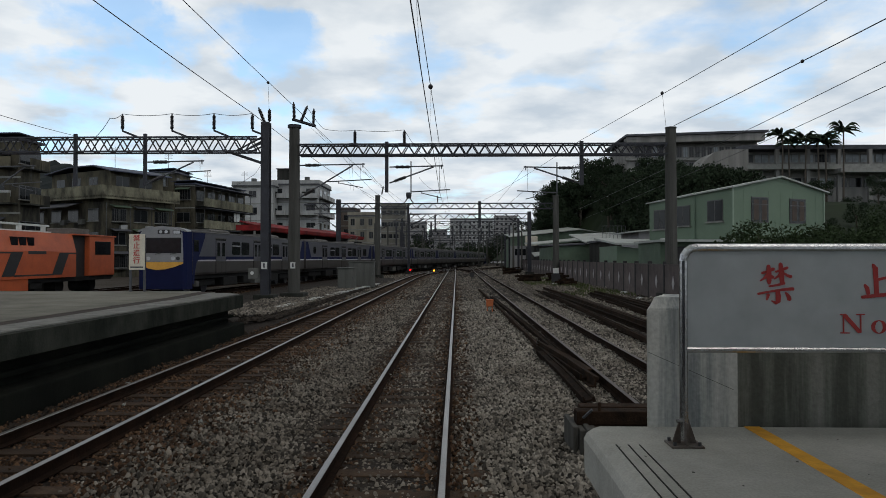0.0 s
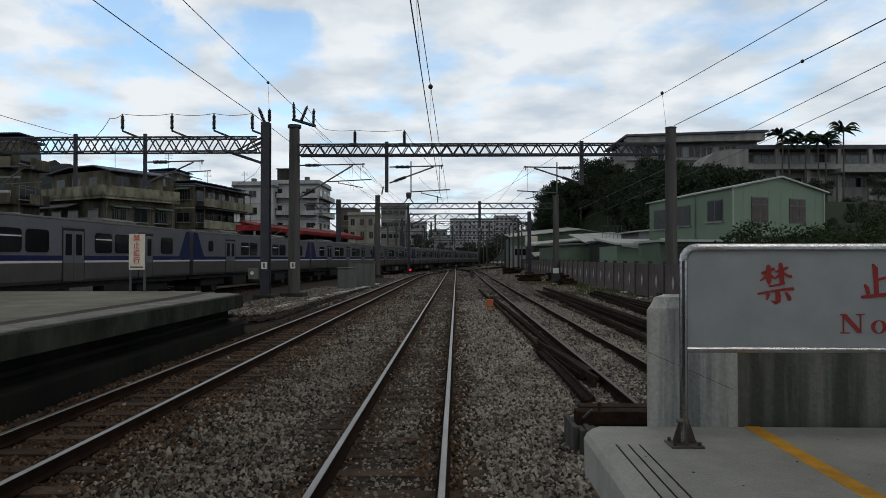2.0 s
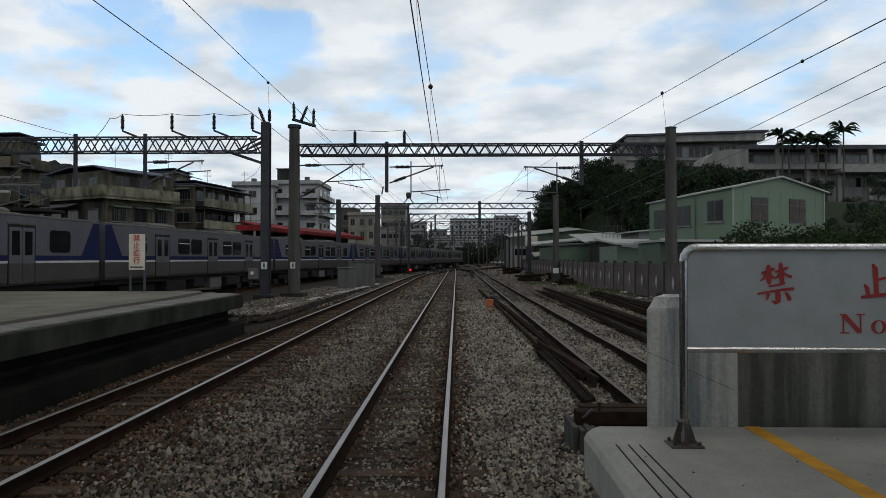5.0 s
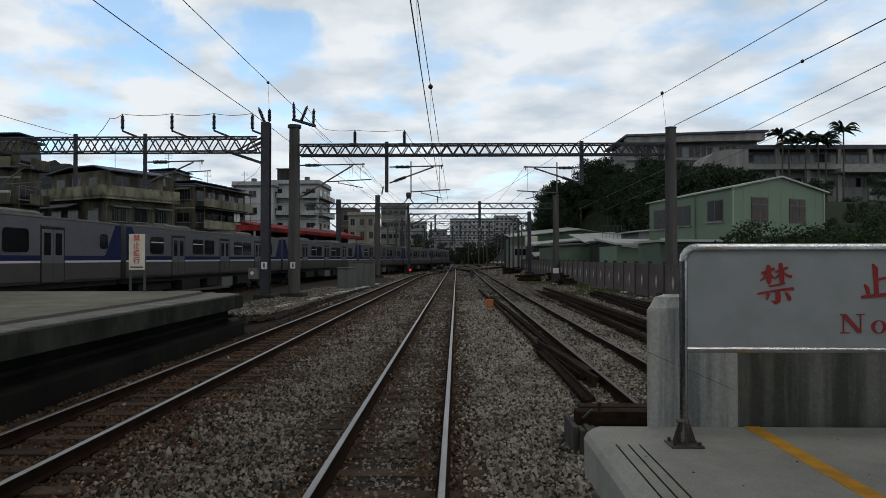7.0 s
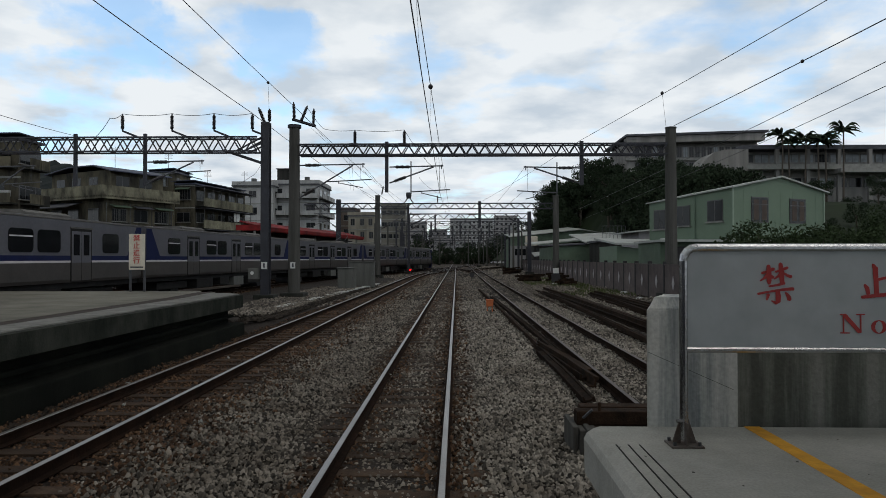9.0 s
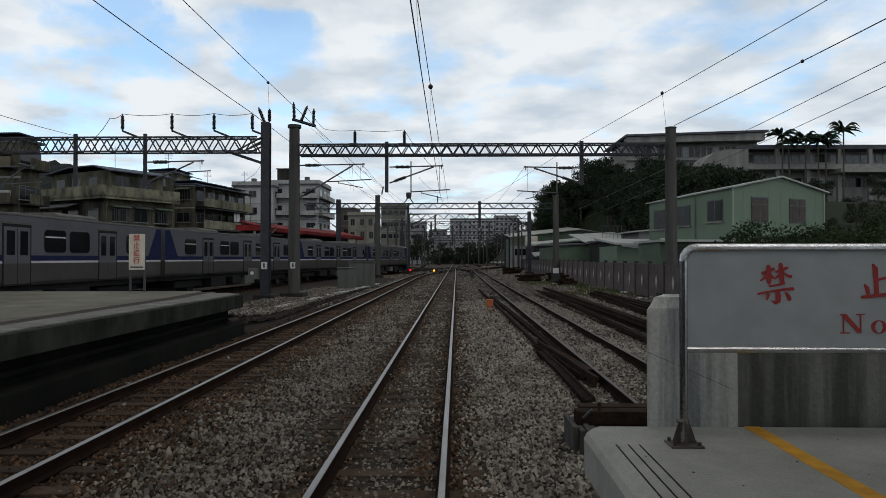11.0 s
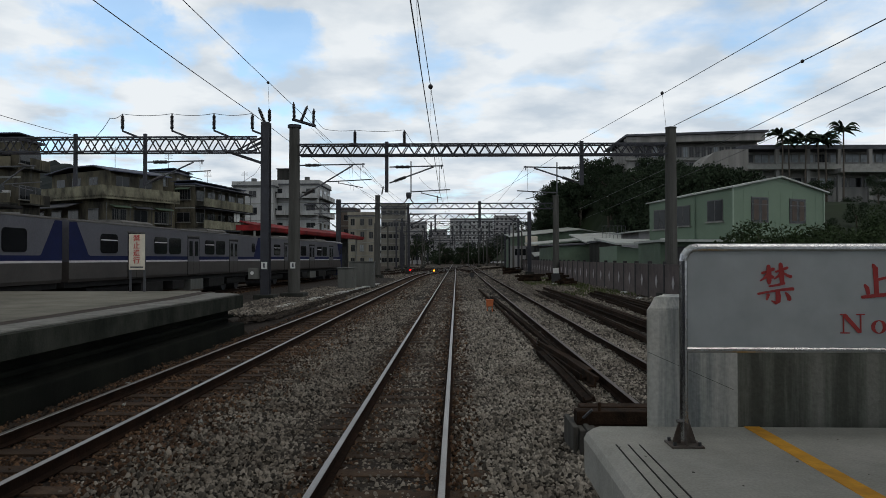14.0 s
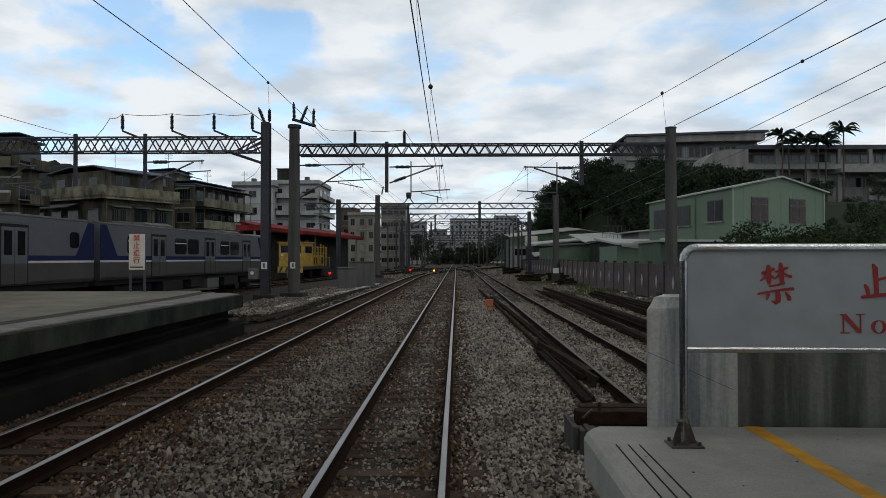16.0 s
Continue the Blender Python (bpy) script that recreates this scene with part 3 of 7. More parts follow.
def brush(bm, pts):
    """A brush stroke in the plane of the board, of varying half width, with rounded ends."""
    left, right = [], []
    for i, (x, z, w) in enumerate(pts):
        a, b = pts[max(i - 1, 0)], pts[min(i + 1, len(pts) - 1)]
        d = Vector((b[0] - a[0], b[1] - a[1])).normalized()
        if i == 0:
            left.append((x - d.x * w * 0.7, z - d.y * w * 0.7))
        left.append((x - d.y * w, z + d.x * w))
        right.append((x + d.y * w, z - d.x * w))
        if i == len(pts) - 1:
            left.append((x + d.x * w * 0.7, z + d.y * w * 0.7))
    prism(left + right[::-1], -0.010 - 0.0004 * (len(bm.verts) % 7), -0.006, bm)


# strokes of the lettering: across, down and half width in millimetres from each character's centre
BRUSH = (
    ("character", (1.699, 1.866), (
        ((-70, -54, 7), (-40, -62, 6), (-8, -76, 9)), ((-36, -94, 8), (-34, -60, 13), (-33, -10, 12), (-33, 4, 6)), ((-36, -54, 9), (-56, -28, 7), (-80, -12, 3)), ((-30, -44, 5), (-12, -30, 9)),
        ((2, -60, 5), (30, -70, 6), (64, -82, 8)), ((28, -104, 9), (32, -60, 13), (36, 0, 11)), ((30, -54, 8), (14, -36, 6), (-6, -22, 3)), ((38, -58, 5), (62, -42, 7), (84, -34, 9)),
        ((-32, 17, 5), (10, 10, 6), (48, 0, 7)), ((-92, 57, 6), (-40, 46, 5), (40, 34, 7), (94, 30, 9)), ((12, 40, 11), (15, 70, 13), (14, 96, 13), (2, 106, 8), (-20, 94, 3)),
        ((-38, 60, 8), (-44, 84, 5), (-48, 90, 2)), ((54, 50, 5), (70, 72, 10), (74, 88, 11)))),
    ("character", (2.246, 1.876), (
        ((-32, -90, 6), (-20, -70, 13), (-16, 0, 12), (-14, 70, 12)), ((-12, -8, 7), (30, -18, 7), (62, -24, 9)), ((-76, 18, 6), (-64, 36, 11), (-58, 68, 9)), ((-90, 84, 8), (-40, 78, 9), (40, 70, 10), (104, 64, 12)))),
    ("letter", (2.104, 1.650), (
        ((-47, -48, 3), (-47, 48, 3)), ((-64, -50, 3), (-34, -50, 3)), ((-62, 48, 3), (-16, 48, 3)), ((43, -48, 3), (43, 46, 3)), ((22, -50, 3), (64, -50, 3)), ((-40, -44, 10), (36, 42, 10)))),
)


def big_sign():
    s = thing("warning_sign", "white enamel warning board in a rounded steel tube frame", "sign", pose(0, 3.66, 0))
    x0, x1, z0, z1 = 1.215, 3.62, 1.505, 2.055
    r, n = 0.022, 10
    path = [(x0, 1.03), (x0, z1 - 0.07)] + [(x0 + 0.07 - 0.07 * math.cos(a), z1 - 0.07 + 0.07 * math.sin(a)) for a in (0.4, 0.8, 1.2)] + [(x0 + 0.07, z1), (x1 - 0.07, z1)] + [(x1 - 0.07 + 0.07 * math.sin(a), z1 - 0.07 + 0.07 * math.cos(a)) for a in (0.4, 0.8, 1.2)] + [(x1, z1 - 0.07), (x1, 1.03)]
    bm = bmesh.new()
    for (ax, az), (bx, bz) in zip(path, path[1:]):
        rod((ax, 0, az), (bx, 0, bz), r, n=n, bm=bm)
    for ax, az in path[1:-1]:
        bmesh.ops.create_uvsphere(bm, u_segments=10, v_segments=6, radius=r, matrix=Matrix.Translation((ax, 0, az)))
    part("tube_frame", bm, chrome, s, "bent stainless steel tube frame")
    part("bottom_rail", rod((x0, 0, z0 + 0.005), (x1, 0, z0 + 0.005), 0.017, n=10), chrome, s)
    part("board", box(x0 + 0.018, x1 - 0.018, -0.006, 0.006, z0 + 0.01, z1 - 0.015), sign_white, s, "white enamel board")
    for x in (x0, x1):
        part("base_plate", box(x - 0.085, x + 0.085, -0.07, 0.07, 1.0, 1.012, bevel=0.003), plate_rust, s, "rust-edged steel base plate")
        for sx in (-1, 1):
            g = prism([(x + sx * 0.02, 1.012), (x + sx * 0.065, 1.012), (x + sx * 0.02, 1.15)], -0.005, 0.005)
            part("gusset", g, plate_rust, s)
        part("gusset", prism([(x - 0.005, 1.012), (x + 0.005, 1.012), (x + 0.005, 1.13), (x - 0.005, 1.13)], -0.06, -0.01), plate_rust, s)
        for bx, by in ((-0.065, -0.05), (0.065, -0.05), (0.065, 0.05), (-0.065, 0.05)):
            part("bolt", rod((x + bx, by, 1.012), (x + bx, by, 1.03), 0.009, n=6), steel_arm, s)
        part("clamp_bolt", rod((x - 0.045, -0.02, 1.135), (x - 0.015, -0.02, 1.135), 0.010, n=6), chrome, s)
    for name, (cx, cz), strokes in BRUSH:
        bm = bmesh.new()
        for pts in strokes:
            brush(bm, [(cx + u * 0.001, cz - v * 0.001, w * 0.001) for u, v, w in pts])
        part(name, bm, sign_red, s, "brush-written red character" if name == "character" else "red serif letter")
    # round letter: thick flanks, thin top and foot
    bm = bmesh.new()
    ring = []
    for k in range(28):
        c, d = math.cos(k * math.tau / 28), math.sin(k * math.tau / 28)
        ring.append([bm.verts.new((2.243 + a * c, y, 1.634 + b * d)) for y, a, b in ((-0.010, 0.040, 0.036), (-0.010, 0.021, 0.031), (-0.006, 0.021, 0.031), (-0.006, 0.040, 0.036))])
    for k in range(28):
        for q in range(4):
            bm.faces.new((ring[k - 1][q], ring[k][q], ring[k][(q + 1) % 4], ring[k - 1][(q + 1) % 4]))
    bmesh.ops.recalc_face_normals(bm, faces=bm.faces)
    part("letter", bm, sign_red, s, "red serif letter")
    return s


def small_sign():
    s = thing("warning_sign", "cream upright notice board on two posts with red lettering", "sign", pose(-9.66, 20.3, 0.985))
    part("board", box(-0.235, 0.245, -0.02, 0.02, 0.66, 1.74, bevel=0.008), sign_cream, s, "cream painted board")
    for x in (-0.21, 0.22):
        part("post", box(x - 0.03, x + 0.03, 0.02, 0.07, 0, 1.70), steel_arm, s)
    for i, c in enumerate("禁止通行"):
        lettering(c, 0.215, sign_red, pose(0.005, -0.026, 1.60 - i * 0.222, 90), s, "red lettering", 0.0025)
    part("text_bar", box(-0.19, 0.2, -0.024, -0.018, 0.72, 0.76), steel_arm, s, "row of small dark writing")
    return s


big_sign()
small_sign()

# ---- overhead line ----
SHARED = {}


def shared(key, make, material, parent, m, label=""):
    """The first call builds the mesh, the later ones link it again."""
    if key in SHARED:
        o = again(SHARED[key], m, parent)
        if label:
            tagged(o, label)
        return o
    SHARED[key] = part(key.split("|")[0], make(), material, parent, label, m)
    return SHARED[key]


def insulator_bm(h=0.8):
    """One turned body with sheds along it."""
    rings = [(0.0, 0.035), (0.08, 0.04)]
    k = 11
    for i in range(k):
        z = 0.10 + 0.80 * i / k
        rings += [(z, 0.062), (z + 0.018, 0.10), (z + 0.05, 0.066)]
    rings += [(0.93, 0.04), (1.0, 0.035)]
    bm = bmesh.new()
    n, rows = 10, []
    for z, r in rings:
        rows.append([bm.verts.new((r * math.cos(6.2832 * j / n), r * math.sin(6.2832 * j / n), z * h)) for j in range(n)])
    for a, b in zip(rows, rows[1:]):
        for j in range(n):
            bm.faces.new((a[j - 1], a[j], b[j], b[j - 1]))
    bm.faces.new(rows[0][::-1]), bm.faces.new(rows[-1])
    bmesh.ops.recalc_face_normals(bm, faces=bm.faces)
    return bm


def beam(parent, x0, x1, z0, z1, wide, pitch, key):
    for z in (z0, z1):
        for y in (-wide / 2, wide / 2):
            part("chord", box(x0, x1, y - 0.04, y + 0.04, z - 0.04, z + 0.04), steel_dark, parent)
    n = max(2, int(round((x1 - x0) / pitch)))
    d = (x1 - x0) / n
    for i in range(n):
        for y in (-wide / 2, wide / 2):
            a, b = ((z0, z1) if i % 2 == 0 else (z1, z0))
            shared("lattice_bar|%s%d" % (key, i % 2), lambda: rod((0, 0, a - z0), (d, 0, b - z0), 0.034, n=5), steel_dark, parent, pose(x0 + i * d, y, z0))
    for i in range(0, n, 2):
        for z in (z0, z1):
            shared("cross_tie|%s%d" % (key, i % 2), lambda: rod((0, -wide / 2, 0), (0, wide / 2, 0), 0.025, n=5), steel_dark, parent, pose(x0 + i * d, 0, z))


def mast(parent, x, r0, r1, top, round_mast=True, name="mast"):
    if round_mast:
        part(name, rod((x, 0, -0.3), (x, 0, top), r0, r1, n=18), mast_concrete, parent, "tapered concrete mast")
        part("mast_cap", rod((x, 0, top), (x, 0, top + 0.06), r1 + 0.03, n=18), mast_concrete, parent)
    else:
        web, flange = 0.04, 0.05
        hb = [(-r0, -r0), (r0, -r0), (r0, -r0 + flange), (web, -r0 + flange), (web, r0 - flange), (r0, r0 - flange), (r0, r0), (-r0, r0), (-r0, r0 - flange), (-web, r0 - flange), (-web, -r0 + flange), (-r0, -r0 + flange)]
        bm = bmesh.new()
        lo, hi = [bm.verts.new((x + u, v, -0.3)) for u, v in hb], [bm.verts.new((x + u, v, top)) for u, v in hb]
        bm.faces.new(lo), bm.faces.new(hi[::-1])
        for i in range(12):
            bm.faces.new((lo[i - 1], lo[i], hi[i], hi[i - 1]))
        bmesh.ops.recalc_face_normals(bm, faces=bm.faces)
        part(name, bm, steel_dark, parent, "dark steel mast")
    part("footing", box(x - r0 - 0.3, x + r0 + 0.3, -r0 - 0.28, r0 + 0.28, -0.35, 0.16, bevel=0.05), concrete_dark, parent)


def cantilever(parent, x, side, z, reach, y=-0.2, rake=1.75):
    """Bracket from a post at x towards side: top tube with insulator, raked tube, registration tube, steady arm and hanger."""
    s = side
    foot, tip = Vector((x, y, z - rake)), Vector((x + s * reach * 0.82, y, z))
    part("top_tube", rod((x, y, z), (x + s * reach, y, z + 0.06), 0.035, n=6), steel_arm, parent)
    part("tube_insulator", insulator_bm(0.9), insulator_mat, parent, m=pose(x + s * 0.25, y, z + 0.005, 0, s * 90, 0))
    part("raked_tube", rod(foot, tip, 0.04, n=6), steel_arm, parent)
    part("raked_insulator", insulator_bm(0.8), insulator_mat, parent, m=Matrix.Translation(foot.lerp(tip, 0.08)) @ (tip - foot).to_track_quat("Z", "Y").to_matrix().to_4x4())
    at = 0.42 if rake > 1 else 0.40
    low = z - rake + rake * at / 0.82 - 0.02 if rake > 1 else z - 1.32
    part("registration_tube", rod((x + s * reach * at, y, low), (x + s * (reach + 0.35), y, low + 0.12), 0.03, n=6), steel_arm, parent)
    part("steady_arm", rod((x + s * reach * 0.60, y, low - 0.06), (x + s * (reach - 0.1), y, low - 0.32), 0.022, n=6), steel_arm, parent)
    part("arm_clip", rod((x + s * reach * 0.60, y, low - 0.10), (x + s * reach * 0.60, y, low + 0.05), 0.02, n=5), steel_arm, parent)
    if rake > 1:
        part("hanger", rod((x + s * reach * 0.93, y, low + 0.08), (x + s * reach * 0.93, y, z + 0.04), 0.010, n=5), steel_arm, parent)
    else:
        part("hanger", rod((x + s * reach * at, y, low - 0.12), (x + s * reach * at, y, z + 0.30), 0.035, n=6), steel_arm, parent)
        part("hanger", rod((x + s * reach * 0.93, y, low + 0.08), (x + s * reach * 0.93, y, z + 0.04), 0.010, n=5), steel_arm, parent)
    part("wire_clip", rod((x + s * (reach - 0.1), y, z - 0.12), (x + s * (reach - 0.1), y, z + 0.12), 0.03, n=5), steel_arm, parent)


def drop_post(parent, x, z0, z1, w=0.12):
    part("drop_post", box(x - w * 0.75, x + w * 0.75, -0.08, 0.08, z0, z1, bevel=0.015), steel_dark, parent)


def top_insulator(parent, x, z, lean=0.0, y=0.0, h=0.85):
    part("post_insulator", insulator_bm(h), insulator_mat, parent, m=pose(x, y, z, 0, lean, 0))
    part("insulator_bracket", rod((x, y, z), (x + 0.95, y, z - 0.38), 0.05, n=6), steel_dark, parent)


def portals():
    p = thing("portal_frame", "concrete-masted catenary portal with a steel lattice beam", "catenary portal", pose(0, 36, 0), "catenary portals")
    mast(p, -8.66, 0.33, 0.27, 9.05)
    mast(p, 11.32, 0.33, 0.27, 8.85)
    part("collar", rod((-8.66, 0, 8.95), (-8.66, 0, 9.10), 0.36, n=18), steel_dark, p)
    beam(p, -8.35, 11.05, 7.47, 8.02, 0.6, 0.34, "p1")
    drop_post(p, -3.72, 5.5, 8.2, 0.12)
    drop_post(p, 6.62, 5.85, 8.2, 0.13)
    cantilever(p, -8.36, 1, 6.92, 3.5)
    cantilever(p, -3.55, 1, 6.82, 2.85, rake=0.85)
    cantilever(p, 6.45, -1, 6.75, 2.9, rake=0.8)
    for x, z in ((-5.42, 8.06), (-2.78, 8.06)):
        part("post_insulator", insulator_bm(0.75), insulator_mat, p, m=pose(x, 0, z))
        part("insulator_foot", box(x - 0.3, x + 0.1, -0.1, 0.1, z - 0.06, z + 0.06), steel_dark, p)
    part("post_insulator", insulator_bm(0.95), insulator_mat, p, m=pose(-8.62, -0.2, 9.34, 0, -3, 0))
    part("strain_insulator", insulator_bm(0.95), insulator_mat, p, m=pose(-8.28, -0.2, 9.22, 0, 22, 0))
    part("strain_insulator", insulator_bm(0.95), insulator_mat, p, m=pose(-7.68, 0.1, 9.06, 0, 2, 0))
    part("crossarm", rod((-8.75, -0.1, 9.40), (-7.5, -0.1, 9.02), 0.08, n=6), steel_dark, p)
    part("number_plate", box(-8.78, -8.52, -0.36, -0.34, 1.45, 1.78), trim_white, p, "small white number plate")
    part("plate_mark", box(-8.70, -8.60, -0.364, -0.358, 1.52, 1.72), steel_arm, p)

    p = thing("portal_frame", "dark steel catenary portal spanning the stabling tracks", "catenary portal", pose(0, 34, 0), "catenary portals")
    mast(p, -9.62, 0.21, 0.21, 8.85, False)
    mast(p, -37.0, 0.33, 0.33, 8.85, False)
    beam(p, -36.7, -10.0, 7.36, 8.07, 0.65, 0.42, "p2")
    part("knee_brace", rod((-9.7, 0, 6.75), (-11.6, 0, 7.4), 0.07, n=6), steel_dark, p)
    for q in (-0.32, 0.32):
        part("end_brace", rod((-9.75, q, 8.05), (-11.0, q, 7.38), 0.045, n=6), steel_dark, p)
        part("end_brace", rod((-9.75, q, 7.75), (-10.6, q, 7.38), 0.04, n=6), steel_dark, p)
    for x in (-15.78, -19.35, -28):
        drop_post(p, x, 5.65, 8.3, 0.10)
    cantilever(p, -15.6, 1, 6.83, 2.9, rake=1.1)
    cantilever(p, -24.2, 1, 6.6, 2.9)
    for x in (-16.95, -14.42, -12.27):
        top_insulator(p, x, 8.45, 0)
    top_insulator(p, -10.32, 8.45, 0)
    part("strain_insulator", insulator_bm(1.1), insulator_mat, p, m=pose(-9.6, 0, 8.6, 0, -22, 0))
    part("post_insulator", insulator_bm(0.7), insulator_mat, p, m=pose(-9.45, 0, 8.85))
    part("number_plate", box(-9.77, -9.47, -0.29, -0.25, 1.45, 1.80), trim_white, p, "small white number plate")
    part("plate_mark", box(-9.67, -9.58, -0.295, -0.285, 1.52, 1.74), steel_arm, p)
    part("switch_box", box(-10.35, -9.86, -0.5, -0.2, 0.95, 1.5, bevel=0.02), cabinet_grey, p, "small grey switch box")
    part("box_dial", rod((-10.16, -0.515, 1.25), (-10.16, -0.5, 1.25), 0.09, n=12), trim_white, p)

    p = thing("portal_frame", "second catenary portal with concrete masts and steel lattice beam", "catenary portal", pose(0, 75, 0), "catenary portals")
    mast(p, -8.75, 0.33, 0.27, 8.9)
    mast(p, 10.95, 0.36, 0.3, 8.9)
    mast(p, -13.1, 0.24, 0.24, 8.5, False)
    beam(p, -16.5, 10.7, 7.45, 8.05, 0.6, 0.6, "p3")
    drop_post(p, 2.55, 5.4, 8.3, 0.2)
    drop_post(p, -5.35, 5.6, 8.0, 0.14)
    cantilever(p, -8.4, 1, 6.9, 3.4)
    cantilever(p, -5.2, 1, 6.8, 3.6)
    cantilever(p, -13.0, -1, 6.9, 2.8)
    cantilever(p, 2.4, -1, 6.8, 2.8)
    part("strain_insulator", insulator_bm(1.0), insulator_mat, p, m=pose(-8.3, 0, 9.0, 0, 10, 0))
    part("post_insulator", insulator_bm(0.8), insulator_mat, p, m=pose(-2.1, 0, 8.1))
    q = rod((-5.3, 0, 8.6), (-5.3, 0, 8.9), 0.25, 0.32, n=10)
    rod((-5.3, 0, 8.9), (-5.3, 0, 9.25), 0.32, 0.3, n=10, bm=q)
    for s in (-1, 1):
        rod((-5.3 + s * 0.55, 0, 8.05), (-5.3 + s * 0.1, 0, 8.65), 0.06, n=5, bm=q)
    part("horn_loudspeaker", q, steel_dark, p, "grey horn loudspeaker on a bracket")

    p = thing("portal_frame", "distant steel catenary portal with knee brace", "catenary portal", pose(0, 92, 0), "catenary portals")
    mast(p, 9.85, 0.24, 0.24, 8.3, False)
    mast(p, -6.5, 0.17, 0.17, 8.0, False)
    beam(p, -6.3, 9.6, 7.3, 8.0, 0.6, 0.75, "p4")
    part("knee_brace", rod((9.7, 0, 6.4), (7.0, 0, 7.35), 0.09, n=6), steel_dark, p)
    part("knee_brace", rod((-6.4, 0, 6.4), (-4.4, 0, 7.35), 0.09, n=6), steel_dark, p)
    drop_post(p, -2.9, 5.5, 7.9, 0.14)
    cantilever(p, -2.8, 1, 6.7, 3.2)
    for y, xs, z in ((112, (-9, 10.2), 7.9), (135, (-12, 10.5), 8.0), (157, (-13, 11.2), 7.8), (180, (-14, 13), 8.0), (206, (-12, 17), 8.1), (235, (-10, 21), 8.2), (266, (-9, 24), 8.2), (300, (-8, 28), 8.2)):
        p = thing("portal_frame", "far steel catenary portal over the junction", "catenary portal", pose(0, y, 0), "catenary portals")
        for x in xs:
            mast(p, x, 0.17, 0.17, 8.6, False)
        beam(p, xs[0], xs[1], 7.3, 8.0, 0.6, 1.2, "f%d" % y)
        for k in range(3):
            x = xs[0] + (xs[1] - xs[0]) * (k + 1) / 4
            drop_post(p, x, 5.5, 8.0, 0.18)
            cantilever(p, x, 1, 6.7, 3.0)
    for x, y, h in ((9.2, 110, 7.5), (11.5, 120, 8), (12.5, 150, 9), (11, 165, 8), (16, 210, 9), (19, 250, 10), (-12, 118, 8), (-15.5, 128, 8.5), (-10.5, 142, 9), (-7.5, 150, 8), (-14, 168, 9), (-9, 190, 10), (-5.5, 215, 10), (5.5, 168, 9), (8.5, 190, 9.5), (4, 230, 10), (12, 200, 9), (14.5, 185, 9), (9.5, 240, 11)):
        p = thing("catenary_mast", "slim dark mast beside the tracks", "mast", pose(x, y, 0), "lone masts")
        mast(p, 0, 0.17, 0.13, h)


portals()


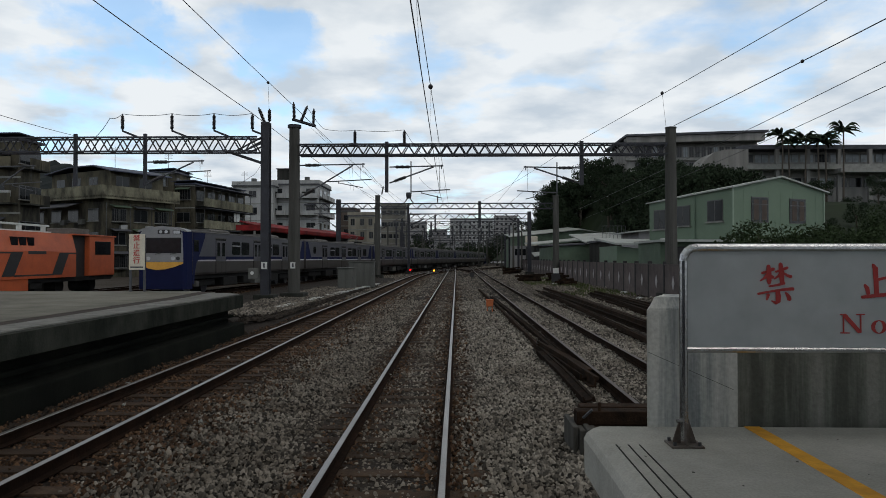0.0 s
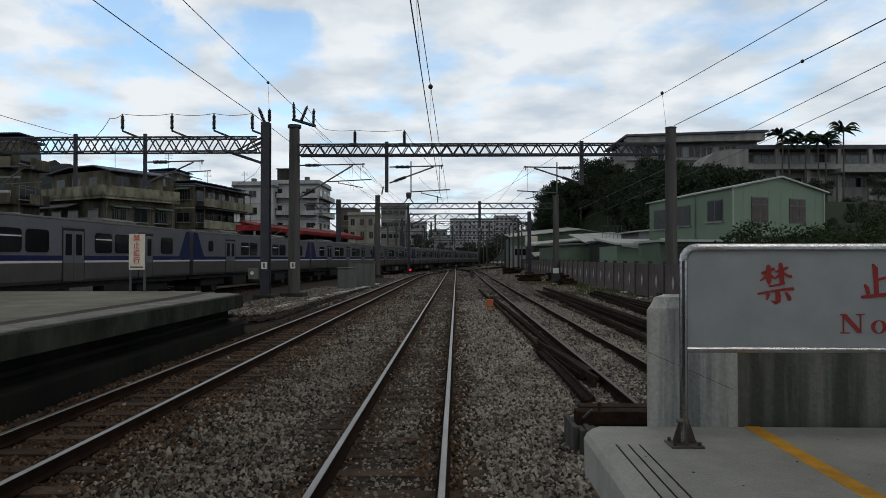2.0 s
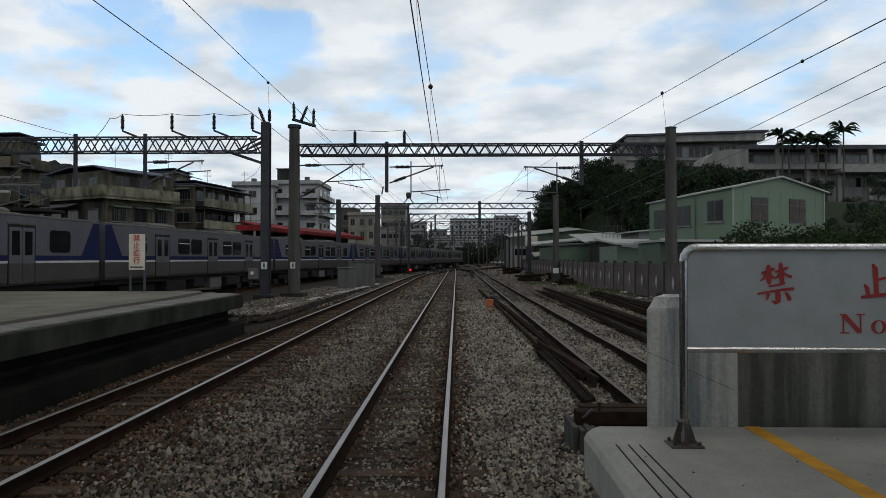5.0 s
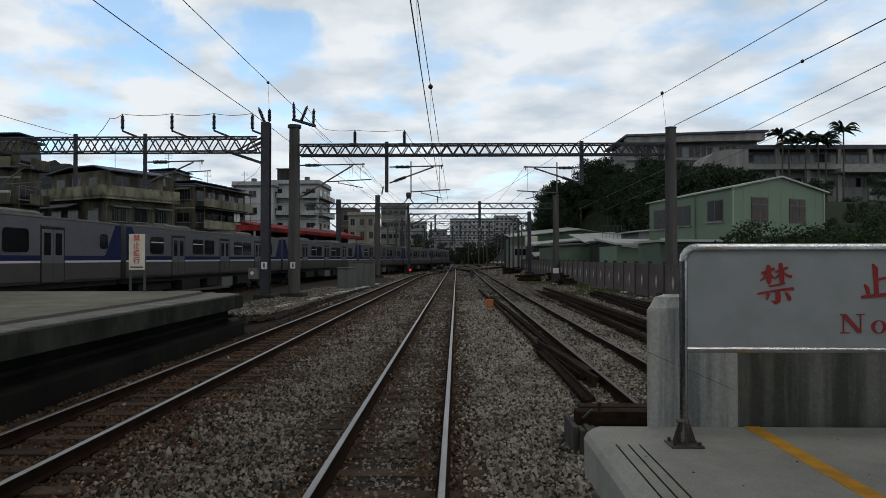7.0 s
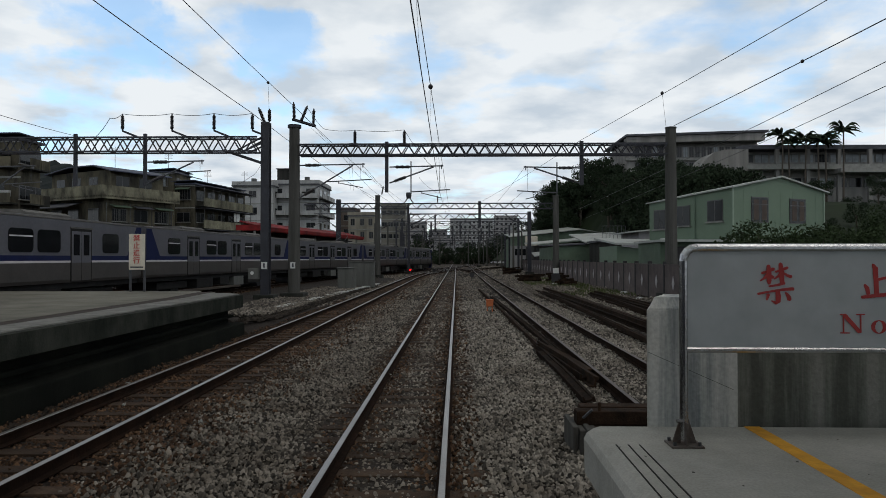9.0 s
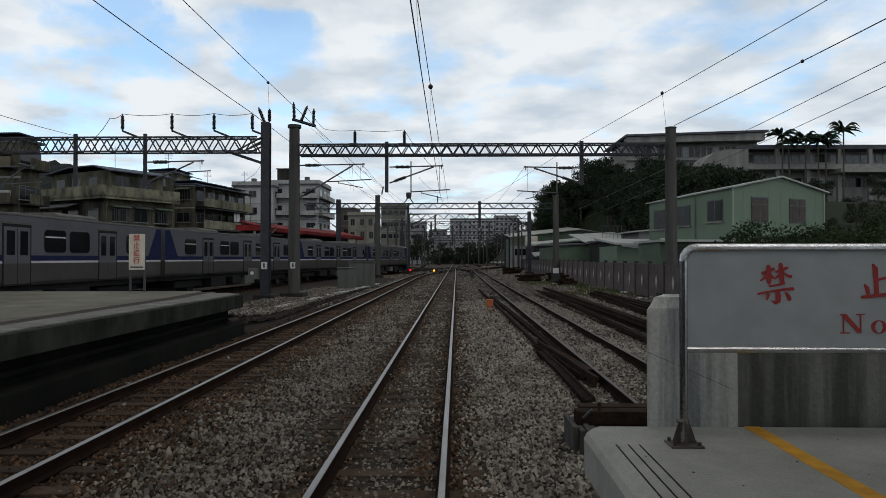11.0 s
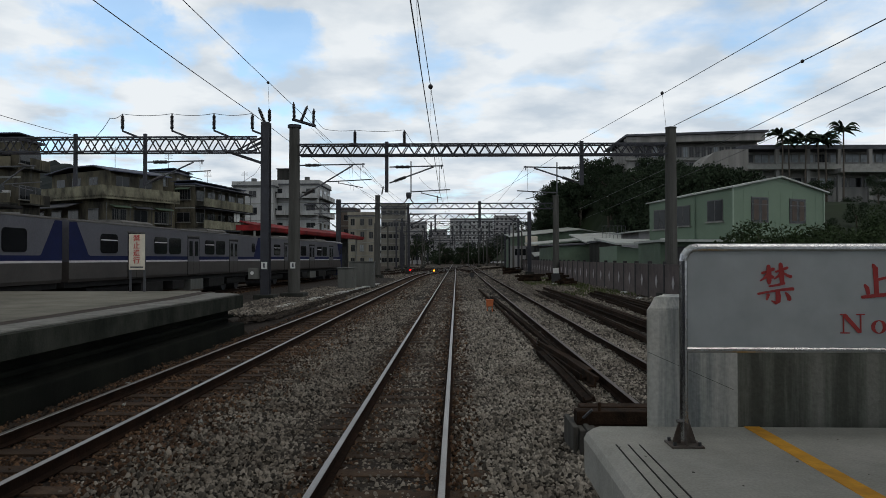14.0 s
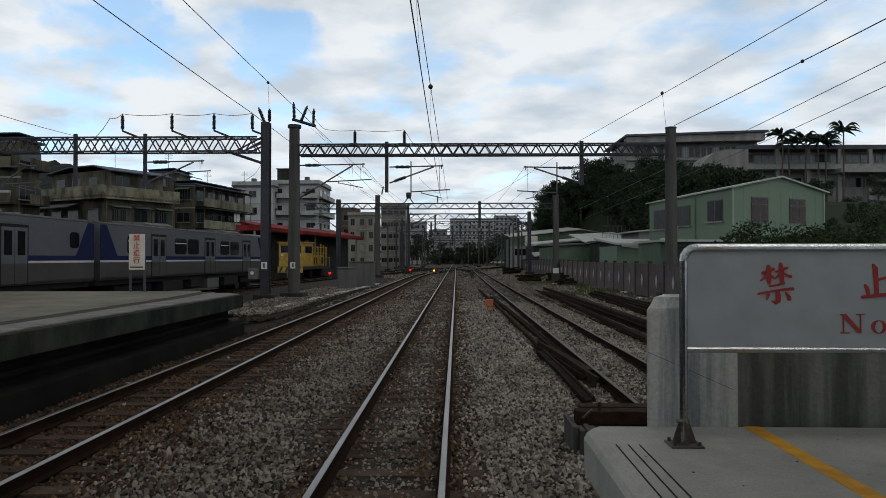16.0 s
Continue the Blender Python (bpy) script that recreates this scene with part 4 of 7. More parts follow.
def wires():
    def line(name, pts, r, sag=0.0, label="thin dark overhead wire"):
        tagged(wire(name, pts, r, sag), label, "wire", "overhead wires")

    # over the running line
    line("contact_wire", [(-0.50, -2, 5.42), (-0.90, 36, 5.5), (-0.75, 75, 5.5), (0.2, 135, 5.5), (4, 230, 5.6)], 0.010)
    line("messenger_wire", [(-0.73, -4, 6.95), (-0.73, 36, 6.85), (-0.7, 75, 6.8), (0.2, 135, 6.8), (4, 230, 6.8)], 0.010, 0.06)
    for y in (5, 12, 19, 26, 44, 54, 64):
        line("dropper_wire", [(-0.52 - 0.0105 * min(y, 36), y, 5.46), (-0.73, y, 6.83)], 0.003)
    # over the line beside the platform and the siding
    line("contact_wire", [(-5.0, 36, 5.5), (-4.8, 75, 5.5), (-1.5, 135, 5.5)], 0.009)
    line("messenger_wire", [(-5.0, 36, 6.95), (-4.8, 75, 6.9), (-1.5, 135, 6.8)], 0.009, 0.3)
    line("contact_wire", [(3.5, 36, 5.5), (2.9, 75, 5.6), (2.9, 135, 5.6)], 0.009)
    line("messenger_wire", [(3.6, 36, 6.8), (2.9, 75, 6.8), (2.9, 135, 6.8)], 0.009, 0.3)
    # feeders
    line("feeder_wire", [(-10.9, -5, 10.4), (-10.30, 33.7, 9.3), (-9.6, 75, 9.0), (-8, 135, 9)], 0.016, 0.25)
    line("feeder_wire", [(-8.28, -5, 10.25), (-8.62, 36, 10.05), (-8.3, 75, 9.8)], 0.014, 0.12)
    line("feeder_wire", [(15.4, -5, 9.9), (11.5, 36, 9.0)], 0.018, 0.12)
    line("feeder_wire", [(12.9, -8, 9.0), (6.62, 36, 8.27), (3.0, 75, 8.4), (2.0, 135, 8.5)], 0.011, 0.1)
    line("feeder_wire", [(10.1, 0, 7.05), (11.4, 26, 7.03), (13.5, 75, 7.4)], 0.011, 0.02)
    line("feeder_wire", [(9.7, 0, 6.55), (11.74, 24, 6.5), (14.2, 75, 6.4)], 0.010, 0.02)
    line("feeder_wire", [(-19.1, 2, 7.6), (-19.15, 28, 8.0), (-19.2, 33.6, 8.15)], 0.012, 0.03)
    line("jumper_wire", [(-8.58, 30.6, 9.99), (-9.45, 34, 8.95)], 0.006)
    line("jumper_wire", [(7.98, 26.4, 8.40), (11.1, 36, 8.75)], 0.006)
    line("jumper_wire", [(-7.6, 36, 9.05), (-6.3, 36, 7.7), (-4.6, 36, 5.7), (-3.2, 40, 4.9)], 0.008, 0.06)
    line("jumper_wire", [(-7.9, 36.2, 9.1), (-6.9, 40, 8.3), (-5.0, 75, 7.6)], 0.008, 0.1)
    line("jumper_wire", [(-2.0, 36, 6.3), (-1.2, 36, 5.6), (-0.9, 36, 5.5)], 0.008, 0.1)
    for x in (-5.75, -5.6, -0.95):
        line("dropper_wire", [(x, 36, 7.45), (x + 0.1, 36.1, 5.6)], 0.005)
    # jumper between the insulators of the stabling portal, and its two loops
    line("jumper_wire", [(-18.4, 34, 8.1), (-17.6, 34, 9.1), (-16.95, 34, 9.32), (-14.42, 34, 9.32), (-12.27, 34, 9.32), (-10.32, 34, 9.32)], 0.014, 0.10)
    line("jumper_wire", [(-8.0, 36, 10.1), (-7.1, 36, 8.9), (-5.42, 36, 8.83), (-2.78, 36, 8.83), (-1.9, 36, 7.6), (-1.3, 36, 6.9)], 0.012, 0.08)
    line("jumper_wire", [(-9.6, 34, 7.4), (-10.4, 34, 6.1), (-13.0, 34, 5.3)], 0.010, 0.25)
    hold = scene.objects["feeder_wire"]
    for x, y, z in ((-8.58, 30.6, 9.99), (12.565, 24.8, 9.15), (7.98, 26.4, 8.40), (-0.73, 19, 6.82)):
        b = bmesh.new()
        bmesh.ops.create_uvsphere(b, u_segments=8, v_segments=6, radius=0.07)
        part("wire_clamp", b, insulator_mat, hold, "small dark clamp", pose(x, y, z))


wires()


# ---- the passing commuter train ----
def car_windows(body, y0, y1, z0, z1, blind, key):
    for s in (-1, 1):
        def make():
            w, h = y1 - y0, z1 - z0
            bm = box(-0.012, 0.012, y0, y1, z0, z1)
            bmesh.ops.bevel(bm, geom=[e for e in bm.edges if abs(e.verts[0].co.x - e.verts[1].co.x) > 0.01], offset=0.16, segments=4, profile=0.5, affect="EDGES")
            return bm
        w = shared("window|%s" % key, make, glass_dark, body, pose(s * 1.446, 0, 0))
        if blind:
            shared("transom|%s" % key, lambda: box(-0.018, 0.018, y0 + 0.03, y1 - 0.03, z0 + 0.52, z0 + 0.57), car_white, w, pose(0, 0, 0))


def car_door(body, y, key):
    for s in (-1, 1):
        d = shared("door|d", lambda: box(-0.010, 0.010, -0.72, 0.72, 1.12, 3.12), underframe_mat, body, pose(s * 1.442, y, 0), "paired sliding doors")
        for k in (-1, 1):
            f = shared("door_leaf|d", lambda: box(-0.012, 0.012, -0.32, 0.32, 1.14, 3.02, bevel=0.004), car_steel, d, pose(s * 0.004, k * 0.335, 0))
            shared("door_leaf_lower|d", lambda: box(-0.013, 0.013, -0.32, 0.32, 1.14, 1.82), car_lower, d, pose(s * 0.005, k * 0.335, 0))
            shared("door_window|d", lambda: box(-0.012, 0.012, -0.2, 0.2, 2.1, 2.9, bevel=0.005), glass_dark, d, pose(s * 0.008, k * 0.335, 0))
        shared("door_header|d", lambda: box(-0.02, 0.02, -0.75, 0.75, 3.12, 3.18), car_unit, d, pose(s * 0.006, 0, 0))


def car(cab_front=False, cab_rear=False, oval_front=False, oval_rear=False, pantograph=False, label=""):
    c = thing("train_car", label, "train car", group="cars of the commuter train")
    L = 10.63
    y0, y1, tag = (-9.35 if cab_front else -L), (9.35 if cab_rear else L), ("c" if cab_front else ("r" if cab_rear else "b"))
    prof = [(-1.44, 1.86), (1.44, 1.86), (1.44, 3.38), (1.40, 3.44), (-1.40, 3.44), (-1.44, 3.38)]
    body = shared("body|" + tag, lambda: prism(prof, y0, y1), car_steel, c, Matrix())
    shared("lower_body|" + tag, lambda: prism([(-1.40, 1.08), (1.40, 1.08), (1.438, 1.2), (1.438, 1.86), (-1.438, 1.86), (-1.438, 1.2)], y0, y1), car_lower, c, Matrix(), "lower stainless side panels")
    arc = [(1.40 * math.cos(a), 3.44 + 0.13 * math.sin(a)) for a in np.linspace(0, math.pi, 11)]
    shared("roof|" + tag, lambda: prism(arc, y0, y1), car_roof, c, Matrix(), "dull grey curved roof")
    for s in (-1, 1):
        shared("gutter|" + tag, lambda: box(-0.02, 0.03, y0, y1, 3.41, 3.445), car_unit, c, pose(s * 1.42, 0, 0))
        shared("blue_stripe|" + tag, lambda: box(-0.004, 0.004, y0, y1, 1.905, 2.09), car_blue, c, pose(s * 1.442, 0, 0), "deep blue waist stripe")
        shared("white_stripe|" + tag, lambda: box(-0.005, 0.005, y0, y1, 1.825, 1.905), car_white, c, pose(s * 1.442, 0, 0), "thin white waist stripe")
        for e in (-1, 1):
            if (e < 0 and cab_front) or (e > 0 and cab_rear):
                continue
            def patch():
                bm = bmesh.new()
                pts = [(0, 1.905), (1.5, 1.905), (1.5, 2.05), (1.25, 2.12), (0.45, 3.38), (0, 3.38)]
                a = [bm.verts.new((-0.006, y, z)) for y, z in pts]
                b = [bm.verts.new((0.006, y, z)) for y, z in pts]
                bm.faces.new(a), bm.faces.new(b[::-1])
                for i in range(len(a)):
                    bm.faces.new((a[i - 1], a[i], b[i], b[i - 1]))
                bmesh.ops.recalc_face_normals(bm, faces=bm.faces)
                return bm
            shared("blue_end_panel|b", patch, car_blue, c, pose(s * 1.442, -e * 0 + e * L, 0, 0, 0, 180 if e > 0 else 0), "blue slanted end panel")
    for y in (-5.77, 0.1, 5.77):
        car_door(body, y, "d")
    for i, (a, b) in enumerate(((-4.15, -2.87), (-2.67, -1.40), (1.55, 2.83), (3.07, 4.40))):
        car_windows(body, a, b, 2.2, 3.0, i in (0, 2), "w%d" % i)
    for e, oval, cab in ((-1, oval_front, cab_front), (1, oval_rear, cab_rear)):
        if cab:
            continue
        OVAL = {-1: 8.5, 1: 9.25}
        if oval:
            car_windows(body, e * OVAL[e] - 0.31, e * OVAL[e] + 0.31, 2.38, 2.98, False, "o%d" % e)
        else:
            car_windows(body, e * 7.94 - 0.64, e * 7.94 + 0.64, 2.2, 3.0, e < 0, "e%d" % e)
    under = shared("underframe|" + tag, lambda: box(-1.25, 1.25, y0, y1, 0.86, 1.09), underframe_mat, c, Matrix())
    for y in (-7.3, 7.3):
        bg = shared("bogie|b", lambda: box(-1.05, 1.05, -1.6, 1.6, 0.42, 0.8, bevel=0.05), underframe_mat, c, pose(0, y, 0))
        for wy in (-1.05, 1.05):
            shared("wheelset|b", lambda: rod((-0.62, 0, 0.43), (0.62, 0, 0.43), 0.43, n=20), steel_arm, bg, pose(0, wy, 0))
    for i, (y, l, h) in enumerate(((-4.0, 2.1, 0.5), (-1.3, 1.3, 0.42), (0.9, 1.6, 0.55), (3.6, 2.2, 0.48))):
        shared("equipment_box|%d" % i, lambda: box(-1.3, 1.3, y - l / 2, y + l / 2, 0.86 - h, 0.87, bevel=0.03), cabinet_grey if i == 2 else underframe_mat, c, Matrix())
    for y in (-4.6, 4.6):
        shared("air_conditioner|b", lambda: prism([(-0.9, 3.5), (0.9, 3.5), (0.9, 3.62), (0.7, 3.72), (-0.7, 3.72), (-0.9, 3.62)], -1.35, 1.35), car_unit, c, pose(0, y, 0), "pale rounded roof unit")
    if not cab_rear:
        shared("gangway|b", lambda: box(-0.62, 0.62, L, L + 0.56, 1.0, 3.3), black_paint, c, Matrix(), "black gangway bellows")
        shared("coupler|b", lambda: rod((0, L - 0.4, 0.75), (0, L + 0.96, 0.75), 0.1, n=8), underframe_mat, c, Matrix())
    for s in (-1, 1):
        if not cab_rear:
            shared("end_lamp|b", lambda: box(-0.04, 0.04, -0.05, 0.05, 3.36, 3.44), car_white, c, pose(s * 1.36, L - 0.02, 0))
    if pantograph:
        base = part("pantograph", box(-0.7, 0.7, 7.9, 9.5, 3.72, 3.84, bevel=0.03), underframe_mat, c)
        for s in (-1, 1):
            part("pantograph_arm", rod((s * 0.5, 7.3, 3.85), (s * 0.35, 8.9, 4.3), 0.03, n=6), steel_arm, base)
            part("pantograph_arm", rod((s * 0.35, 8.9, 4.3), (s * 0.5, 7.6, 4.62), 0.025, n=6), steel_arm, base)
        part("collector_head", rod((-0.85, 7.6, 4.64), (0.85, 7.6, 4.64), 0.035, n=6), steel_arm, base)
    for end, on in ((-1, cab_front), (1, cab_rear)):
        if not on:
            continue
        turn = pose(0, -end * 0.36, 0, 0, 0, 0 if end < 0 else 180)
        nose = bmesh.new()
        plan = [(-1.44, -9.7), (-1.36, -10.15), (-1.19, -10.32), (1.19, -10.32), (1.36, -10.15), (1.44, -9.7)]
        lo = [nose.verts.new((x * 0.99, y, 0.34)) for x, y in plan]
        hi = [nose.verts.new((x * 0.985, y, 3.42)) for x, y in plan]
        nose.faces.new(lo), nose.faces.new(hi[::-1])
        for i in range(len(lo)):
            nose.faces.new((lo[i - 1], lo[i], hi[i], hi[i - 1]))
        bmesh.ops.recalc_face_normals(nose, faces=nose.faces)
        n = part("cab_nose", nose, car_blue, c, "deep blue cab front", turn)
        part("cab_roof", prism([(1.38 * math.cos(a), 3.40 + 0.28 * math.sin(a)) for a in np.linspace(0, math.pi, 11)], -10.26, -9.7), car_grey, n)
        part("cab_mask", prism([(-1.2, 1.80), (1.2, 1.80), (1.2, 2.2), (1.16, 3.30), (1.05, 3.45), (0.6, 3.63), (0, 3.71), (-0.6, 3.63), (-1.05, 3.45), (-1.16, 3.30), (-1.2, 2.2)], -10.37, -10.30), car_grey, n, "grey moulded cab mask")
        part("yellow_band", prism([(-1.2, 1.79), (-1.1, 1.62), (-0.7, 1.44), (-0.3, 1.37), (0.2, 1.40), (0.7, 1.52), (1.2, 1.70), (1.2, 1.79)], -10.355, -10.30), car_yellow, n, "orange-yellow curved band")
        part("windscreen", box(-1.12, 1.12, -10.40, -10.34, 2.27, 3.08, bevel=0.03), glass_cab, n, "wide dark windscreen")
        part("headlight_housing", box(-0.18, 0.48, -10.40, -10.35, 3.28, 3.50, bevel=0.04), black_paint, n)
        for x in (0.0, 0.3):
            part("headlight", rod((x, -10.425, 3.39), (x, -10.39, 3.39), 0.085, n=14), lamp_glow, n, "round headlight")
        part("destination_box", box(0.66, 1.1, -10.40, -10.35, 3.26, 3.48, bevel=0.01), black_paint, n)
        part("destination_display", box(0.70, 1.06, -10.405, -10.395, 3.29, 3.45), lamp_glow, n)
        for x, m in ((-0.95, black_paint), (-0.68, lamp_glow), (0.68, lamp_glow), (0.95, black_paint)):
            part("marker_light", rod((x, -10.41, 1.98), (x, -10.35, 1.98), 0.10, n=14), m, n)
        for x in (-0.3, 0.55):
            part("wiper", rod((x, -10.42, 2.2), (x + 0.3, -10.42, 2.26), 0.018, n=5), black_paint, n)
        part("cab_step", box(1.2, 1.46, -9.3, -9.0, 0.45, 0.75, bevel=0.01), car_unit, n)
        for s in (-1, 1):
            bm = bmesh.new()
            pts = [(-9.7, 0.6), (-9.55, 0.6), (-9.45, 1.3), (-9.25, 1.82), (-9.0, 1.9), (-8.95, 2.14), (-8.3, 3.1), (-8.2, 3.38), (-9.7, 3.38)]
            a = [bm.verts.new((s * 1.444 - 0.006, y, z)) for y, z in pts]
            b = [bm.verts.new((s * 1.444 + 0.006, y, z)) for y, z in pts]
            bm.faces.new(a), bm.faces.new(b[::-1])
            for i in range(len(a)):
                bm.faces.new((a[i - 1], a[i], b[i], b[i - 1]))
            bmesh.ops.recalc_face_normals(bm, faces=bm.faces)
            part("cab_side", bm, car_blue, n, "deep blue slanted cab side")
            part("cab_side_window", box(s * 1.45 - 0.012, s * 1.45 + 0.012, -9.6, -9.05, 2.35, 2.98, bevel=0.01), glass_dark, n)
    return c


TRAIN = [
    car(cab_front=True, label="stainless and deep blue leading cab car of a commuter train"),
    car(oval_front=True, pantograph=True, label="stainless train car with a blue waist stripe and roof pantograph"),
    car(oval_rear=True, label="stainless train car with blue waist stripe and small end window"),
    car(label="stainless train car with blue and white waist stripes"),
    car(label="stainless train car with blue and white waist stripes"),
    car(pantograph=True, label="stainless train car with blue waist stripe and roof pantograph"),
    car(oval_rear=True, label="stainless train car with blue waist stripe and small end window"),
    car(cab_rear=True, label="stainless and deep blue trailing cab car of a commuter train"),
]


# ---- rolling stock at rest ----
def orange_machine():
    o = thing("track_machine", "bright orange track maintenance machine parked on a siding", "rail vehicle", pose(-22.9, -5.2, 0))
    part("body", prism([(-1.35, 0.95), (1.35, 0.95), (1.35, 2.35), (1.1, 3.35), (-1.1, 3.35), (-1.35, 2.35)], 26.0, 43.2), orange_paint, o, "orange steel body with sloped upper sides")
    part("skirt", box(-1.3, 1.3, 26.5, 39.0, 0.35, 0.95, bevel=0.03), orange_paint, o)
    part("cab", box(-1.3, 1.3, 44.7, 47.6, 0.95, 3.3, bevel=0.05), orange_paint, o, "orange end cab")
    part("cab_roof", box(-1.36, 1.36, 43.2, 47.7, 3.3, 3.38, bevel=0.02), orange_paint, o)
    # solid black block paints the shade of the open passage
    part("cab_link", box(-1.0, 1.0, 43.2, 44.7, 0.95, 3.3), black_paint, o, "open passage filled with a black block as its shade")
    part("cab_window", box(1.29, 1.315, 45.3, 47.1, 2.2, 3.0, bevel=0.01), glass_dark, o)
    part("end_window", box(-0.9, 0.9, 44.66, 44.71, 2.2, 3.0), glass_dark, o)
    for y in (37.7, 38.35, 39.0):
        part("body_window", box(1.16, 1.28, y, y + 0.5, 2.62, 3.05), glass_dark, o)
    for y in (36.9, 40.9):
        bm = bmesh.new()
        pts = [(y, 1.1), (y + 0.9, 1.1), (y + 1.6, 2.3), (y + 0.7, 2.3)]
        a = [bm.verts.new((1.352, p, z)) for p, z in pts]
        b = [bm.verts.new((1.362, p, z)) for p, z in pts]
        bm.faces.new(a), bm.faces.new(b[::-1])
        for i in range(4):
            bm.faces.new((a[i - 1], a[i], b[i], b[i - 1]))
        bmesh.ops.recalc_face_normals(bm, faces=bm.faces)
        part("slanted_stripe", bm, black_paint, o, "black slanted stripe")
    part("waist_stripe", box(1.352, 1.36, 26, 37.7, 2.22, 2.3), black_paint, o)
    part("waist_stripe", box(1.352, 1.36, 41.7, 43.2, 2.22, 2.3), black_paint, o)
    part("lower_stripe", box(1.352, 1.36, 37.8, 41.0, 1.08, 1.16), black_paint, o)
    part("text_bar", box(1.352, 1.358, 38.9, 40.4, 2.2, 2.36), black_paint, o, "row of dark lettering")
    part("rail_guard", box(-1.0, 1.0, 26, 41.4, 3.35, 3.42), trim_white, o)
    for i in range(8):
        part("roof_rail_post", box(0.9, 1.0, 26.6 + i * 2.0, 26.9 + i * 2.0, 3.42, 3.68), trim_white, o, "white roof railing post")
    part("roof_rail", box(0.88, 1.02, 26, 41.2, 3.66, 3.76, bevel=0.02), trim_white, o, "white roof railing")
    part("roof_vent", box(-0.6, 0.9, 43.6, 45.4, 3.38, 3.72, bevel=0.05), car_unit, o)
    part("underframe", box(-1.2, 1.2, 26, 47.4, 0.7, 0.95), underframe_mat, o)
    for y in (27.5, 29.3, 41.0, 42.8, 46.2):
        part("wheelset", rod((-0.62, y, 0.43), (0.62, y, 0.43), 0.43, n=20), underframe_mat, o)
    part("tank", box(-1.2, 1.2, 39.3, 40.3, 0.4, 0.8, bevel=0.05), underframe_mat, o)
    for x in (-0.8, 0.8):
        part("buffer", rod((x, 47.6, 0.9), (x, 48.1, 0.9), 0.16, n=12), underframe_mat, o)
    return o


def yellow_loco():
    y0 = 67.0
    ang = -math.degrees(math.atan((train_x(80) - train_x(68)) / 12))
    o = thing("shunting_locomotive", "yellow shunting locomotive parked beside the shed", "rail vehicle", pose(train_x(67) - 3.75, y0, 0, 0, 0, ang))
    part("cab", box(-1.3, 1.3, 0.2, 3.0, 1.15, 3.5, bevel=0.06), loco_yellow, o, "yellow driver's cab")
    part("cab_roof", box(-1.38, 1.38, 0.05, 3.15, 3.5, 3.62, bevel=0.03), loco_yellow, o)
    for x in (-0.62, 0.62):
        part("cab_window", box(x - 0.45, x + 0.45, 0.17, 0.21, 2.55, 3.25, bevel=0.01), glass_dark, o)
    part("side_window", box(1.29, 1.32, 0.7, 2.5, 2.5, 3.2, bevel=0.01), glass_dark, o)
    part("hood", box(-0.85, 0.85, 3.0, 7.6, 1.2, 2.35, bevel=0.08), loco_yellow, o, "yellow engine hood")
    for i in range(4):
        part("hood_door", box(0.84, 0.865, 3.3 + i * 1.05, 4.2 + i * 1.05, 1.4, 2.1, bevel=0.008), underframe_mat if i % 2 else loco_yellow, o)
    # open work platform with a lattice of uprights behind the cab
    for i in range(6):
        part("upright", box(1.02, 1.12, 3.3 + i * 0.85, 3.4 + i * 0.85, 1.15, 3.5 - 0.12 * (i % 3)), loco_yellow, o)
    for z in (2.5, 3.1):
        part("rail_bar", box(1.03, 1.11, 3.2, 7.9, z, z + 0.08), loco_yellow, o)
    part("exhaust_stack", rod((0.3, 3.6, 2.3), (0.3, 3.6, 3.9), 0.1, n=10), underframe_mat, o)
    for y in (0.6, 2.6):
        part("roof_lamp", rod((0.8, y, 3.62), (0.8, y, 3.82), 0.09, n=10), black_paint, o)
    part("frame", box(-1.3, 1.3, 0, 8.6, 0.85, 1.15), black_paint, o)
    part("buffer_beam", box(-1.3, 1.3, -0.06, 0.06, 0.55, 1.15), loco_yellow, o, "yellow and black striped buffer beam")
    for i in range(4):
        part("warning_stripe", prism([(-1.2 + i * 0.62, 0.57), (-1.0 + i * 0.62, 0.57), (-0.72 + i * 0.62, 1.12), (-0.92 + i * 0.62, 1.12)], -0.068, -0.06), black_paint, o)
    for y in (1.6, 4.2, 7.5):
        part("wheelset", rod((-0.62, y, 0.45), (0.62, y, 0.45), 0.45, n=18), underframe_mat, o)
    for i in range(6):
        part("handrail_post", rod((1.25, 3.2 + i, 1.15), (1.25, 3.2 + i, 2.1), 0.02, n=5), loco_yellow, o)
    part("handrail", rod((1.25, 3.2, 2.1), (1.25, 8.3, 2.1), 0.025, n=5), loco_yellow, o)
    for x in (-0.9, 0.9):
        part("headlight", rod((x, 0.1, 2.3), (x, 0.19, 2.3), 0.12, n=12), car_white, o)
    return o


orange_machine()
yellow_loco()


def own_car():
    """The train from whose end the view is taken, standing at the platform."""
    c = thing("train_car", "grey end of the train standing at the platform", "train car", pose(-0.695, -10.4, 0))
    part("body", box(-1.44, 1.44, -10, 10, 1.05, 3.45, bevel=0.08), car_steel, c)
    part("roof", prism([(1.40 * math.cos(a), 3.44 + 0.27 * math.sin(a)) for a in np.linspace(0, math.pi, 11)], -10, 10), car_roof, c)
    part("underframe", box(-1.25, 1.25, -10, 9.9, 0.35, 1.05), underframe_mat, c)
    for y in (-7.75, -5.65, 5.65, 7.75):
        part("wheelset", rod((-0.62, y, 0.43), (0.62, y, 0.43), 0.43, n=20), underframe_mat, c)


own_car()


